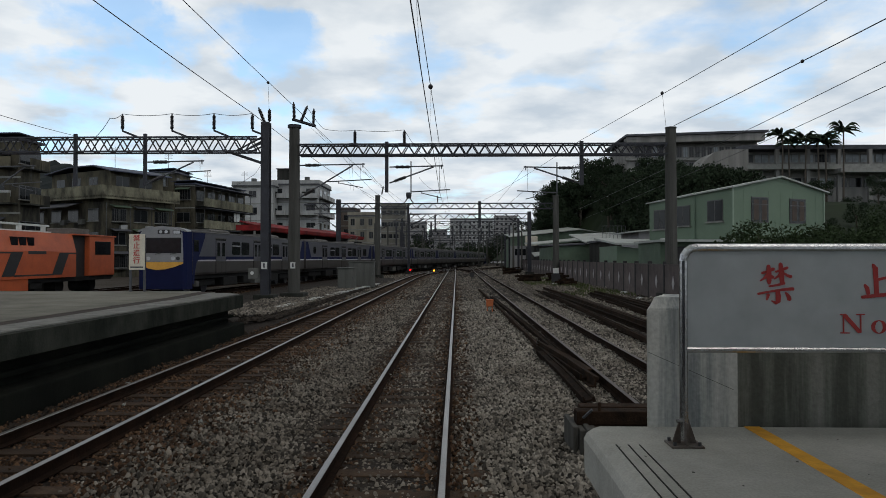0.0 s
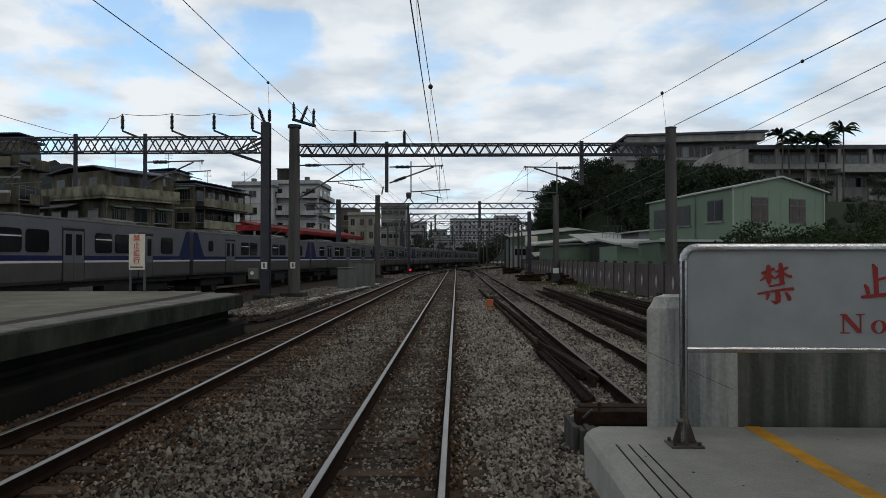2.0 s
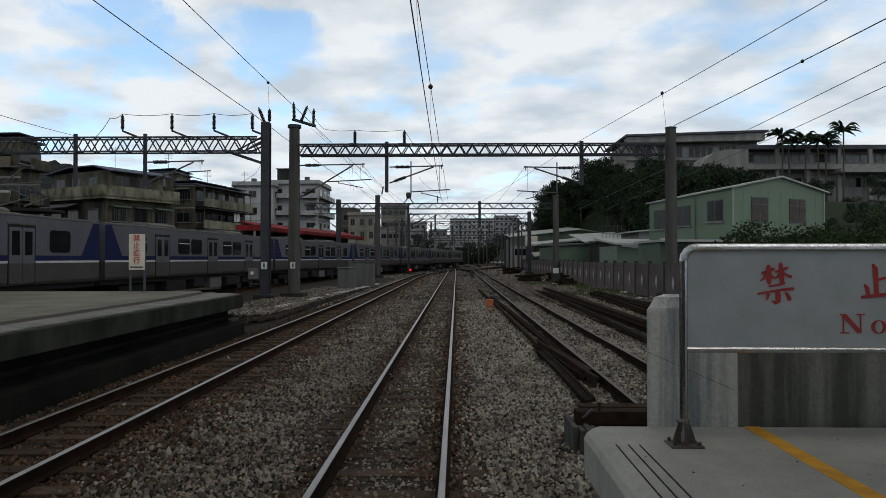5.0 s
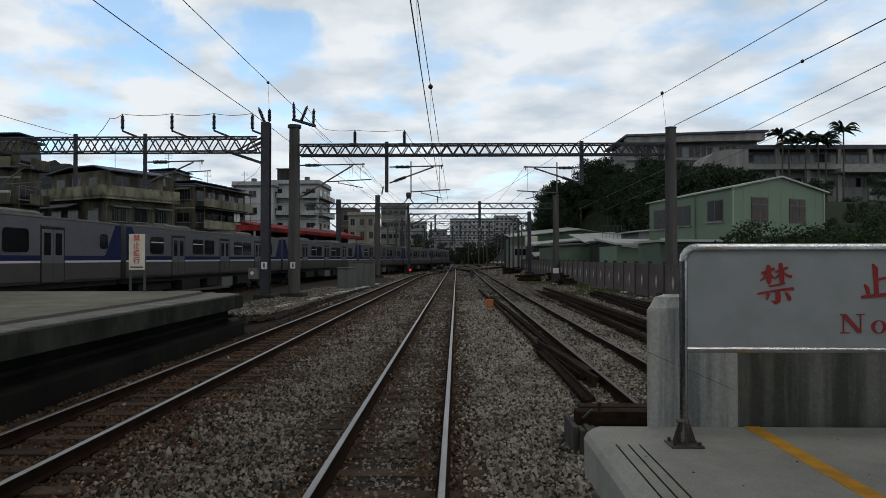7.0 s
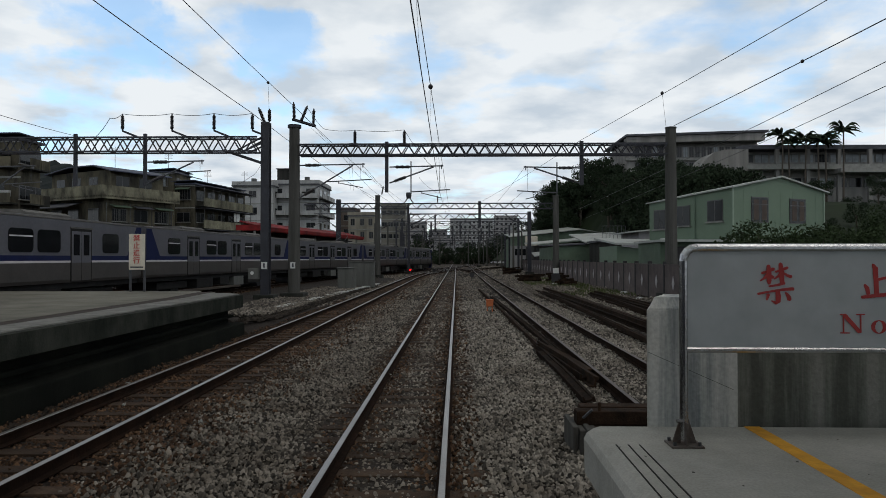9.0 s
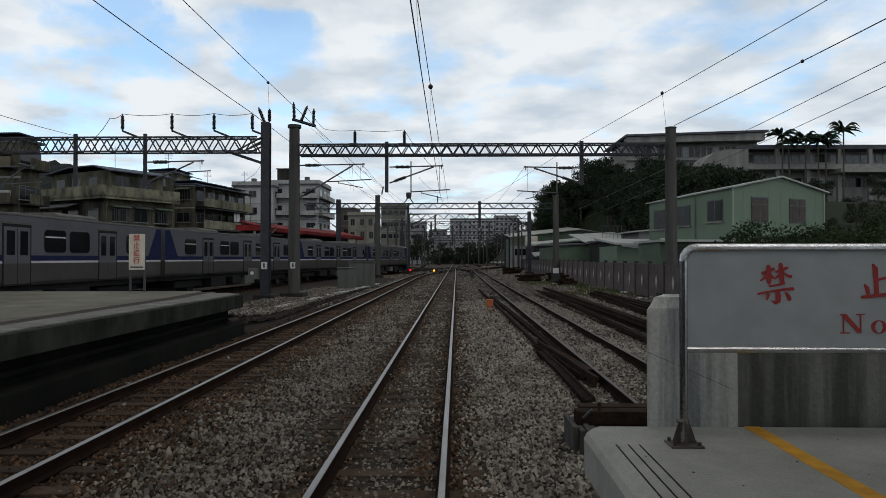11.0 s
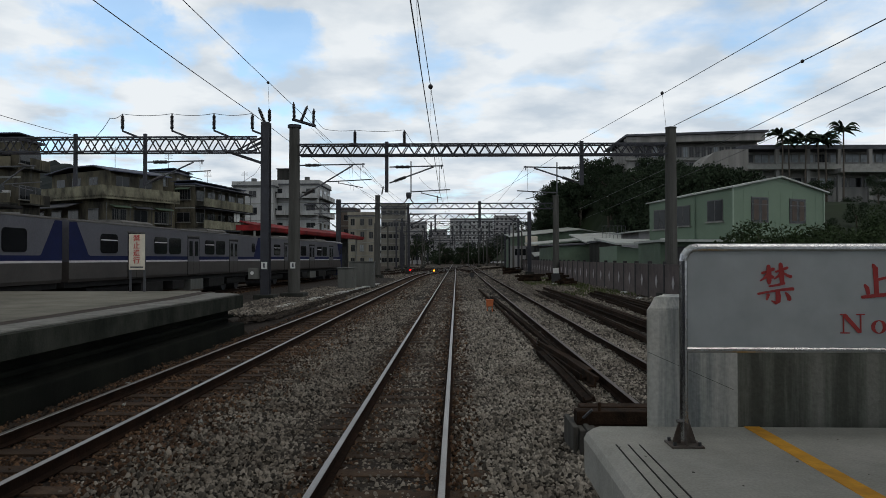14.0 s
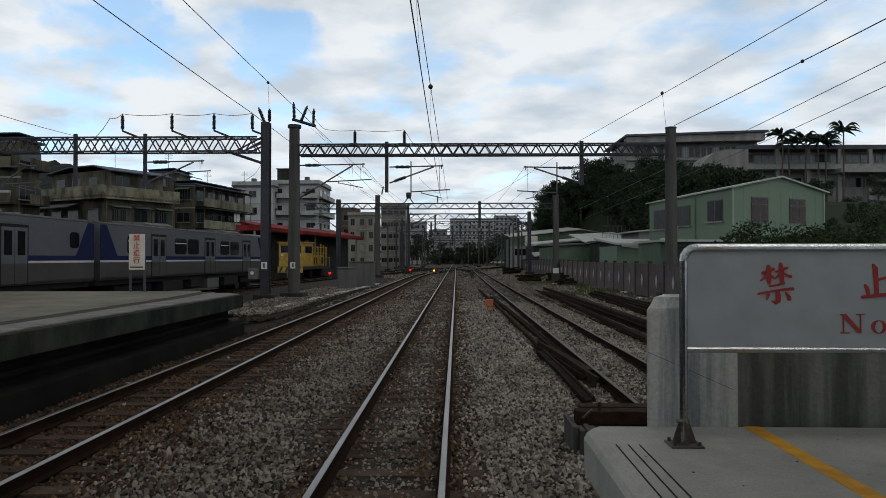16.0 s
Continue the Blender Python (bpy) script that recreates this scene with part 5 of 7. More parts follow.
# ---- trackside things ----
def signal(name, x, y, colour, label):
    s = thing(name, label, "signal", pose(x, y, -0.2))
    part("post", rod((0, 0, 0), (0, 0, 0.5), 0.05, n=8), steel_arm, s)
    part("housing", box(-0.2, 0.2, -0.02, 0.25, 0.42, 0.85, bevel=0.04), black_paint, s, "black lamp housing")
    part("hood", prism([(-0.16, 0.62), (-0.12, 0.78), (0.12, 0.78), (0.16, 0.62), (0.19, 0.62), (0.14, 0.82), (-0.14, 0.82), (-0.19, 0.62)], -0.2, 0.0), black_paint, s)
    bm = rod((0, -0.06, 0), (0, -0.02, 0), 0.105, n=16)
    lens = part("lens", bm, red_glow if colour == "red" else amber_glow, s, "glowing %s lens" % colour, pose(0, 0, 0.62))
    if colour == "amber":
        part("lens_back", rod((0, -0.018, 0), (0, 0.05, 0), 0.14, n=16), black_paint, lens)
    return lens


signal("dwarf_signal", -6.2, 91, "red", "low dwarf signal showing red beside the track")
signal("dwarf_signal", -13.4, 71.5, "red", "low dwarf signal showing red beside the curved track")
AMBER = signal("dwarf_signal", -2.85, 86, "amber", "low dwarf signal blinking amber between the tracks")


def relay_cabinets():
    for x0, x1, y, z, doors in ((-8.1, -6.95, 46, 1.55, 1), (-7.9, -6.05, 49.5, 1.95, 3)):
        c = thing("relay_cabinet", "weathered grey steel relay cabinet beside the track", "cabinet", pose(0, y, -0.25), "relay cabinets")
        part("body", box(x0, x1, 0, 0.9, 0.1, z, bevel=0.02), cabinet_grey, c)
        part("plinth", box(x0 - 0.06, x1 + 0.06, -0.05, 0.95, 0, 0.12), concrete_dark, c)
        part("cap", box(x0 - 0.05, x1 + 0.05, -0.06, 0.96, z, z + 0.06, bevel=0.01), cabinet_grey, c)
        w = (x1 - x0) / doors
        for i in range(doors):
            d = part("door", box(x0 + i * w + 0.03, x0 + (i + 1) * w - 0.03, -0.02, 0.0, 0.2, z - 0.08, bevel=0.006), cabinet_grey, c)
            part("handle", box(x0 + (i + 1) * w - 0.14, x0 + (i + 1) * w - 0.10, -0.05, -0.02, z * 0.5, z * 0.5 + 0.16), steel_arm, d)


relay_cabinets()


def stencil_box():
    o = thing("point_machine_box", "small orange box on two short legs", "point box", pose(1.33, 27.3, -0.2))
    part("body", box(-0.14, 0.14, -0.13, 0.13, 0.26, 0.50, bevel=0.03), orange_box, o)
    part("lid", box(-0.155, 0.155, -0.145, 0.145, 0.49, 0.54, bevel=0.02), orange_box, o)
    for x in (-0.1, 0.1):
        part("leg", rod((x, 0, 0), (x, 0, 0.28), 0.025, n=6), orange_box, o)
    part("conduit", rod((0.15, 0.1, 0.1), (0.5, 0.3, -0.02), 0.035, n=6), rust_iron, o)
    d = thing("point_indicator", "round dark disc marker on a short post", "marker", pose(1.45, 64, -0.2))
    part("post", rod((0, 0, 0), (0, 0, 0.55), 0.05, n=8), black_paint, d)
    part("disc", rod((0, -0.05, 0.62), (0, 0.05, 0.62), 0.24, n=20), black_paint, d)


stencil_box()


def old_rail(x0, y0, x1, y1, z, tilt=0.0, w=1.0):
    o = thing("old_rail", "rusty discarded rail lying on the stones", "rail", group="discarded rails")
    pts = [(-0.065, 0), (0.065, 0), (0.065, 0.015), (0.014, 0.03), (0.014, 0.11), (0.034, 0.12), (0.034, 0.15), (-0.034, 0.15), (-0.034, 0.12), (-0.014, 0.11), (-0.014, 0.03), (-0.065, 0.015)]
    if tilt:
        c, s = math.cos(tilt), math.sin(tilt)
        pts = [(u * c - v * s, u * s + v * c) for u, v in pts]
        low = min(v for _, v in pts)
        pts = [(u, v - low) for u, v in pts]
    part("bar", sweep([(u * w, v * w) for u, v in pts], [(x0, y0, z), ((x0 + x1) / 2 + 0.03, (y0 + y1) / 2, z), (x1, y1, z)]), rust_iron, o)


# rails laid between the running line and the siding
old_rail(1.48, 45, 1.94, 16.1, -0.19, 0.0, 1.1)
old_rail(1.80, 37, 2.20, 15.2, -0.19, 1.45, 1.1)
old_rail(1.93, 16.3, 2.30, 11.4, -0.19, 0.2, 1.3)
old_rail(1.84, 15.9, 2.16, 11.9, -0.19, 1.5, 1.3)
old_rail(2.05, 15.6, 2.37, 12.3, -0.19, 3.0, 1.2)
old_rail(1.78, 15.2, 1.86, 10.0, -0.19, 1.3, 1.2)
# the two heaps beyond the siding
rng = random.Random(5)
for k in range(16):
    lay = 0 if k < 8 else (1 if k < 13 else 2)
    i = k if k < 8 else (k - 8 if k < 13 else k - 13)
    x = 4.75 + lay * 0.15 + i * 0.22 + rng.uniform(-0.04, 0.04)
    ya, yb = 47 - rng.uniform(0, 9) - lay * 2, 11 + rng.uniform(0, 6) + lay * 2
    old_rail(x + rng.uniform(-0.5, 0.5), ya, x + rng.uniform(-0.35, 0.5), yb, -0.24 + lay * 0.155, rng.choice((0, 0.1, 1.45, 3.1)))
for k in range(12):
    lay = 0 if k < 7 else 1
    x = 7.2 + lay * 0.12 + (k if k < 7 else k - 7) * 0.24 + rng.uniform(-0.05, 0.05)
    old_rail(x + rng.uniform(-0.5, 0.7), 42 - rng.uniform(0, 6), x + rng.uniform(-0.3, 0.3), 20 + rng.uniform(0, 6), -0.24 + lay * 0.155, rng.choice((0, 0.2, 1.45, 3.0)))


def sleeper_stack():
    s = thing("timber_stack", "stack of old rusty timbers on concrete stubs", "timber stack", pose(0, 0, 0))
    for k in range(4):
        part("concrete_stub", box(1.29 + 0.068 * k, 1.35 + 0.068 * k, 7.55 - 0.06 * k, 8.2 - 0.06 * k, -0.28, 0.13 - 0.02 * (k % 2), bevel=0.014), mast_concrete, s)
    for i, (y, z, x) in enumerate(((7.55, -0.05, 1.53), (7.85, -0.05, 1.50), (8.1, -0.05, 1.50), (7.72, 0.11, 1.36), (7.98, 0.11, 1.45))):
        part("timber", box(x, 2.5 + 0.1 * (i % 3), y, y + 0.2, z - (0.23 if z < 0 else 0), z + 0.155, bevel=0.014), rust_iron, s)
    part("loop", rod((1.42, 7.68, 0.2), (1.52, 7.66, 0.30), 0.016, n=6), steel_arm, s)
    part("spike", rod((1.62, 7.75, 0.26), (1.62, 7.75, 0.36), 0.02, n=6), rust_iron, s)


def fence():
    f = thing("boundary_fence", "brownish precast panel fence with dark posts and pale diamond reliefs", "fence", kind="structure")
    y = 18.0
    i = 0
    while y < 125:
        x = 11.05 + 0.01 * (y - 39)
        m = pose(x, y, 0, 0, 0, 0)
        if not 48 < y < 51:
            shared("panel|f", lambda: box(-0.05, 0.05, 0.1, 2.9, -0.3, 1.62, bevel=0.01), fence_mat, f, m)
            def diamond():
                bm = bmesh.new()
                c = [(0, 0.32), (0.17, 0), (0, -0.32), (-0.17, 0)]
                a = [bm.verts.new((-0.075, 1.5 + u, 0.72 + v)) for u, v in c]
                b = [bm.verts.new((-0.045, 1.5 + u * 1.25, 0.72 + v * 1.25)) for u, v in c]
                bm.faces.new(a)
                for j in range(4):
                    bm.faces.new((a[j - 1], a[j], b[j], b[j - 1]))
                bmesh.ops.recalc_face_normals(bm, faces=bm.faces)
                return bm
            shared("diamond_relief|f", diamond, fence_mark, f, m)
            shared("coping|f", lambda: box(-0.08, 0.08, 0.1, 2.9, 1.62, 1.68), fence_mat, f, m)
        else:
            shared("gate_panel|f", lambda: box(-0.03, 0.03, 0.1, 2.9, -0.2, 1.7), fence_post_mat, f, m, "dark sheet steel gate")
        shared("post|f", lambda: box(-0.11, 0.11, -0.1, 0.1, -0.3, 1.82, bevel=0.015), fence_post_mat, f, m)
        y += 3.0
        i += 1


def trackside_clutter():
    for x, y, w, h in ((6.9, 64, 2.2, 0.7), (9.2, 62, 1.6, 0.9), (7.6, 95, 2.5, 0.9), (8.8, 55, 1.2, 0.5)):
        c = thing("scrap_heap", "dark heap of discarded sleepers and iron", "scrap heap", pose(x, y, -0.25), "scrap heaps")
        r = random.Random(int(x * 10 + y))
        for k in range(9):
            a = r.uniform(-25, 25)
            m = pose(r.uniform(-0.3, 0.3), r.uniform(-0.8, 0.8), 0.1 + k * h / 10, 0, r.uniform(-8, 8), a)
            part("old_sleeper", box(-w / 2, w / 2, -0.12, 0.12, -0.09, 0.09, bevel=0.015), rust_iron, c, m=m)
    for x, y, s in ((9.9, 37, 0.16), (10.4, 42.5, 0.2), (10.2, 33.5, 0.17), (8.2, 57, 0.2)):
        b = box(-s, s, -s * 0.6, s * 0.6, 0, s, bevel=s * 0.25)
        for v in b.verts:
            v.co += Vector((0.05 * math.sin(v.co.z * 30), 0.05 * math.cos(v.co.x * 20), 0))
        tagged(part("rubbish_bag", b, trim_white, m=pose(x, y, -0.27, 0, 0, x * 50)), "pale crumpled rubbish bag by the fence", "rubbish bag", "rubbish bags")
    # white track-side notice near the scrap
    n = thing("notice_plate", "small white notice plate on a dark stand", "notice", pose(8.55, 58.5, -0.25))
    part("stand", box(-0.35, 0.35, -0.1, 0.3, 0, 0.9, bevel=0.04), black_paint, n)
    part("plate", box(-0.28, 0.22, -0.14, -0.1, 0.95, 1.4, bevel=0.01), trim_white, n)
    part("back", box(-0.28, 0.22, -0.1, -0.04, 0.9, 1.4), steel_arm, n)
    # pale cable trough running beside the line at the platform's end
    t = thing("cable_trough", "pale concrete cable trough lids beside the track", "cable trough", kind="structure")
    for k in range(26):
        if k in (3, 4, 8, 15, 19):
            continue
        y = 28.5 + k * 1.0
        x = -7.4 + 0.042 * k
        shared("trough_lid|t", lambda: box(-0.2, 0.2, -0.46, 0.46, -0.2, -0.12, bevel=0.012), concrete_pier, t, pose(x, y, 0.10 + 0.01 * math.sin(k * 2.3), 0, 0, 3 * math.sin(k * 1.7)))


def left_bank():
    """Raised stony ground beyond the platform's end, carrying the masts."""
    bm = bmesh.new()
    prev = None
    for y in (19.0, 19.35, 20.5, 22, 25, 30, 36, 44, 55, 70):
        t = max(0.0, min(1.0, (26 - y) / 7))
        hgt = -0.05 + 0.55 * t * t if y > 19.2 else -0.2
        row = []
        for x, k in ((-5.75, 0.0), (-6.15, 0.35), (-6.6, 0.75), (-7.2, 1.0), (-9.5, 1.0), (-12.0, 0.7), (-14.0, 0.1)):
            z = -0.24 + (hgt + 0.24) * k + 0.04 * noise.noise(Vector((x * 1.1, y * 0.9, 0)))
            row.append(bm.verts.new((x, y, z)))
        if prev:
            for i in range(len(row) - 1):
                bm.faces.new((prev[i], row[i], row[i + 1], prev[i + 1]))
        prev = row
    bmesh.ops.recalc_face_normals(bm, faces=bm.faces)
    tagged(part("stony_bank", bm, ballast_bed), "low stony bank beyond the platform end", "ground", kind="structure")
    g = np.random.default_rng(31)
    for lo, hi, n, zz, seed in ((19.4, 21.2, 2600, 0.40, 32), (21.2, 23.2, 2600, 0.20, 33), (23.2, 27, 3600, 0.02, 34), (27, 48, 9000, -0.06, 35)):
        ballast("bank_stones", n, -9.6, -6.7, lo, hi, 1.0, 0.05, stone_grey, "grey crushed stone on the low bank", seed, z=zz)
        ballast("bank_slope_stones", n // 3, -6.75, -6.2, lo, hi, 1.0, 0.045, stone_soot, "dark crushed stone on the bank's slope", seed + 10, z=(zz - 0.2) / 2)


left_bank()


def litter():
    for k, (x, y, w) in enumerate(((-5.6, 11.5, 0.09), (-3.35, 8.85, 0.07), (-4.9, 14.5, 0.08), (-6.2, 13.3, 0.1), (-4.2, 7.6, 0.08), (-4.85, 9.8, 0.07), (-1.2, 12.4, 0.06), (-3.3, 9.2, 0.06))):
        bm = bmesh.new()
        n = 5
        grid = [[bm.verts.new((w * (i / n - 0.5), w * 0.7 * (j / n - 0.5), 0.03 * math.sin(i * 1.9 + k) * math.cos(j * 1.3 + k) + 0.03)) for i in range(n)] for j in range(n)]
        for p, q in zip(grid, grid[1:]):
            for i in range(n - 1):
                bm.faces.new((p[i], p[i + 1], q[i + 1], q[i]))
        o = bmesh.ops.solidify(bm, geom=bm.faces[:], thickness=0.004)
        tagged(part("litter", bm, trim_white, m=pose(x, y, -0.165, 0, 0, k * 47)), "crumpled white scrap of paper on the ballast", "litter", "scraps of litter")


litter()
sleeper_stack()
fence()
trackside_clutter()


# ---- buildings ----
def window(parent, x, z, w, h, y=0.0, pane=None, grille=False, sill=True):
    k = "%.2f_%.2f" % (w, h)
    f = shared("window|%s" % k, lambda: box(-w / 2, w / 2, -0.05, 0.06, -h / 2, h / 2), alu, parent, pose(x, y, z))
    for s in (-1, 1):
        if pane is window_pale:
            shared("pane|p%s" % k, lambda: box(-w / 4 + 0.04, w / 4 - 0.04, -0.06, -0.02, -h / 2 + 0.06, h / 2 - 0.06), window_pale, f, pose(s * w / 4, 0, 0))
        else:
            shared("pane|%s" % k, lambda: box(-w / 4 + 0.04, w / 4 - 0.04, -0.06, -0.02, -h / 2 + 0.06, h / 2 - 0.06), window_far, f, pose(s * w / 4, 0, 0))
    if sill:
        shared("sill|%s" % k, lambda: box(-w / 2 - 0.1, w / 2 + 0.1, -0.16, 0.05, -0.08, 0.0), concrete, f, pose(0, 0, -h / 2))
    return f


def block(name, label, category, x, y, w, d, h, storeys, wall, roof, rz=0.0, bays=4, side_bays=2, balcony=0, base=-0.3, win=(1.6, 1.3), seed=1, parapet_h=0.7, group="", extras=0, sheet=False):
    """A flat-roofed block: front along local x facing -y, right side facing +x."""
    b = thing(name, label, category, pose(x, y, base, 0, 0, rz), group)
    r = random.Random(seed)
    part("wall", box(0, w, 0, d, 0, h), wall, b)
    rf = part("roof", box(-0.25, w + 0.25, -0.25, d + 0.25, h, h + 0.22), roof, b)
    if parapet_h and not sheet:
        for a in ((-0.2, w + 0.2, -0.2, 0.0), (-0.2, w + 0.2, d, d + 0.2), (-0.2, 0.0, 0, d), (w, w + 0.2, 0, d)):
            part("parapet", box(*a, h + 0.22, h + 0.22 + parapet_h), wall, b)
    sh = h / storeys
    for s in range(storeys):
        z = sh * s + sh * 0.55
        part("string_course", box(-0.08, w + 0.08, -0.08, 0.0, sh * (s + 1) - 0.2, sh * (s + 1) - 0.02), concrete if wall is not wall_far else wall_far, b)
        for i in range(bays):
            cx = w * (i + 0.5) / bays
            pane = window_pale if r.random() < 0.05 else None
            window(b, cx + r.uniform(-0.12, 0.12), z, win[0], win[1], 0.0, pane)
            if balcony and (i % balcony == 0):
                bl = part("balcony", box(cx - w / bays * 0.46, cx + w / bays * 0.46, -1.1, 0, z - win[1] / 2 - 0.5, z - win[1] / 2 - 0.36), concrete_dark, b)
                part("balcony_wall", box(cx - w / bays * 0.46, cx + w / bays * 0.46, -1.1, -0.98, z - win[1] / 2 - 0.36, z - win[1] / 2 + 0.5), wall, bl)
        for i in range(side_bays):
            cy = d * (i + 0.5) / side_bays
            f = window(b, 0, 0, win[0], win[1], 0.0, window_pale if r.random() < 0.05 else None)
            f.matrix_basis = pose(w, cy, z, 0, 0, 90)
            if balcony:
                bl = part("balcony", box(w, w + 1.0, cy - d / side_bays * 0.44, cy + d / side_bays * 0.44, z - win[1] / 2 - 0.5, z - win[1] / 2 - 0.36), concrete_dark, b)
                part("balcony_wall", box(w + 0.88, w + 1.0, cy - d / side_bays * 0.44, cy + d / side_bays * 0.44, z - win[1] / 2 - 0.36, z - win[1] / 2 + 0.5), wall, bl)
    for k in range(extras):
        i, st = r.randrange(bays), r.randrange(storeys)
        cx, z = w * (i + 0.5) / bays + r.choice((-1.15, 1.15)), sh * st + sh * 0.42
        part("air_conditioner", box(cx - 0.4, cx + 0.4, -0.42, -0.09, z, z + 0.55, bevel=0.03), wall_white if k % 2 else cabinet_grey, b)
        i, st = r.randrange(bays), r.randrange(storeys)
        cx, z = w * (i + 0.5) / bays, sh * st + sh * 0.55 + win[1] / 2
        aw = bmesh.new()
        a = [aw.verts.new(p) for p in ((cx - 1.1, -0.09, z + 0.3), (cx + 1.1, -0.09, z + 0.3), (cx + 1.1, -0.75, z), (cx - 1.1, -0.75, z))]
        c = [aw.verts.new(v.co + Vector((0, 0, 0.04))) for v in a]
        aw.faces.new(a), aw.faces.new(c[::-1])
        for q in range(4):
            aw.faces.new((a[q - 1], a[q], c[q], c[q - 1]))
        bmesh.ops.recalc_face_normals(aw, faces=aw.faces)
        part("awning", aw, roof_grey if k % 2 else green_dark, b)
        cage = part("window_grille", box(cx - 0.95, cx + 0.95, -0.5, -0.46, z - win[1] - 0.1, z - win[1] + 0.0), alu, b)
        for g in range(8):
            shared("grille_bar|%.1f" % win[1], lambda: box(-0.015, 0.015, -0.49, -0.46, 0, win[1]), alu, cage, pose(cx - 0.9 + g * 0.257, 0, z - win[1]))
    if sheet:
        part("sheet_roof", prism([(-0.3, h + 0.24), (w + 0.3, h + 0.5), (w + 0.3, h + 0.6), (-0.3, h + 0.36)], -0.6, d + 0.4), roof_blue, b, "blue-grey corrugated sheet roof")
    return b


def slope_roof(x0, x1, y0, y1, zl, zr, rise, thick=0.14):
    """A sheet roof over x0..x1 that rises away from the tracks' near end by rise."""
    bm = bmesh.new()
    pts = [(x0, y0, zl), (x1, y0, zr), (x1, y1, zr + rise), (x0, y1, zl + rise)]
    lo = [bm.verts.new(p) for p in pts]
    hi = [bm.verts.new((x, y, z + thick)) for x, y, z in pts]
    bm.faces.new(lo), bm.faces.new(hi[::-1])
    for i in range(4):
        bm.faces.new((lo[i - 1], lo[i], hi[i], hi[i - 1]))
    bmesh.ops.recalc_face_normals(bm, faces=bm.faces)
    return bm


def old_corner_house():
    """Old block that turns a corner towards the tracks: balcony band under a set-back storey with a rusty sheet roof."""
    b = thing("apartment_building", "mossy stained corner block with a balcony band and blue sheet roof", "apartment building", pose(-56.9, 86.5, -0.3, 0, 0, -28), "old apartment blocks")
    w, d, r = 18.0, 9.6, random.Random(17)
    part("wall", box(0, w, 0, d, 0, 9.4), wall_ochre, b)
    band = part("balcony_band", box(-0.9, w + 0.9, -0.9, d + 0.3, 9.4, 9.6), concrete_dark, b)
    for a in ((-0.9, w + 0.9, -0.9, -0.75), (w + 0.75, w + 0.9, -0.75, d + 0.3), (-0.9, -0.75, -0.75, d + 0.3)):
        part("band_front", box(*a, 9.2, 10.75), wall_pale, band, "pale stained balcony front")
    part("upper_storey", box(5.0, w - 1.2, 1.6, d - 0.6, 9.6, 12.9), wall_ochre, b, "set-back top storey")
    part("sheet_roof", prism([(4.4, 12.9), (9.5, 13.55), (14.5, 13.5), (w - 0.4, 12.75), (w - 0.4, 12.62), (14.5, 13.36), (9.5, 13.4), (4.4, 12.75)], 0.9, d + 0.2), roof_blue, b, "bowed blue-grey sheet roof")
    for x in (7.0, 10.2, 13.6):
        window(b, x, 11.4, 1.7, 1.5, 1.6)
    for y in (3.2, 6.4):
        window(b, 0, 0, 1.8, 1.6).matrix_basis = pose(w - 1.2, y, 11.4, 0, 0, 90)
    for z in (1.9, 4.6, 7.4):
        for x in (2.0, 5.4, 8.8, 12.2, 15.8):
            window(b, x + r.uniform(-0.3, 0.3), z, 2.0, 1.5, 0.0, window_pale if r.random() < 0.08 else None)
        for y in (1.9, 4.9, 7.9):
            f = window(b, 0, 0, 1.9, 1.5)
            f.matrix_basis = pose(w, y + r.uniform(-0.2, 0.2), z, 0, 0, 90)
            aw = prism([(w, z + 1.15), (w + 0.95, z + 0.86), (w + 0.95, z + 0.91), (w, z + 1.21)], y - 1.2, y + 1.2)
            part("awning", aw, roof_grey if r.random() < 0.6 else green_dark, b)
            if r.random() < 0.75:
                cage = part("window_cage", box(w + 0.06, w + 0.62, y - 1.05, y + 1.05, z - 0.98, z - 0.88), concrete_dark, b)
                for g in range(9):
                    shared("cage_bar|c", lambda: box(-0.02, 0.02, -0.02, 0.02, 0, 1.6), alu, cage, pose(w + 0.6, y - 1.02 + g * 0.255, z - 0.9))
        for y in (0.25, 3.4, 6.4, 9.3):
            part("rain_pipe", rod((w + 0.06, y, z - 1.8), (w + 0.06, y, z + 1.4), 0.06, n=6), alu, b)
    for x, z in ((3.8, 6.2), (7.2, 3.4), (10.6, 6.3), (14.0, 3.5), (14.1, 6.3)):
        part("air_conditioner", box(x - 0.42, x + 0.42, -0.45, 0.0, z, z + 0.58, bevel=0.03), cabinet_grey, b)
    for x in (3.5, 10.5):
        part("lean_roof", slope_roof(x - 3.0, x + 3.4, -2.2, 0.0, 8.2, 8.2, 0.7, 0.08), roof_grey, b, "sagging sheet awning")
    for y in (2.0, 5.6):
        part("air_conditioner", box(w, w + 0.45, y - 0.1, y + 0.75, 5.7, 6.25, bevel=0.03), wall_white, b)


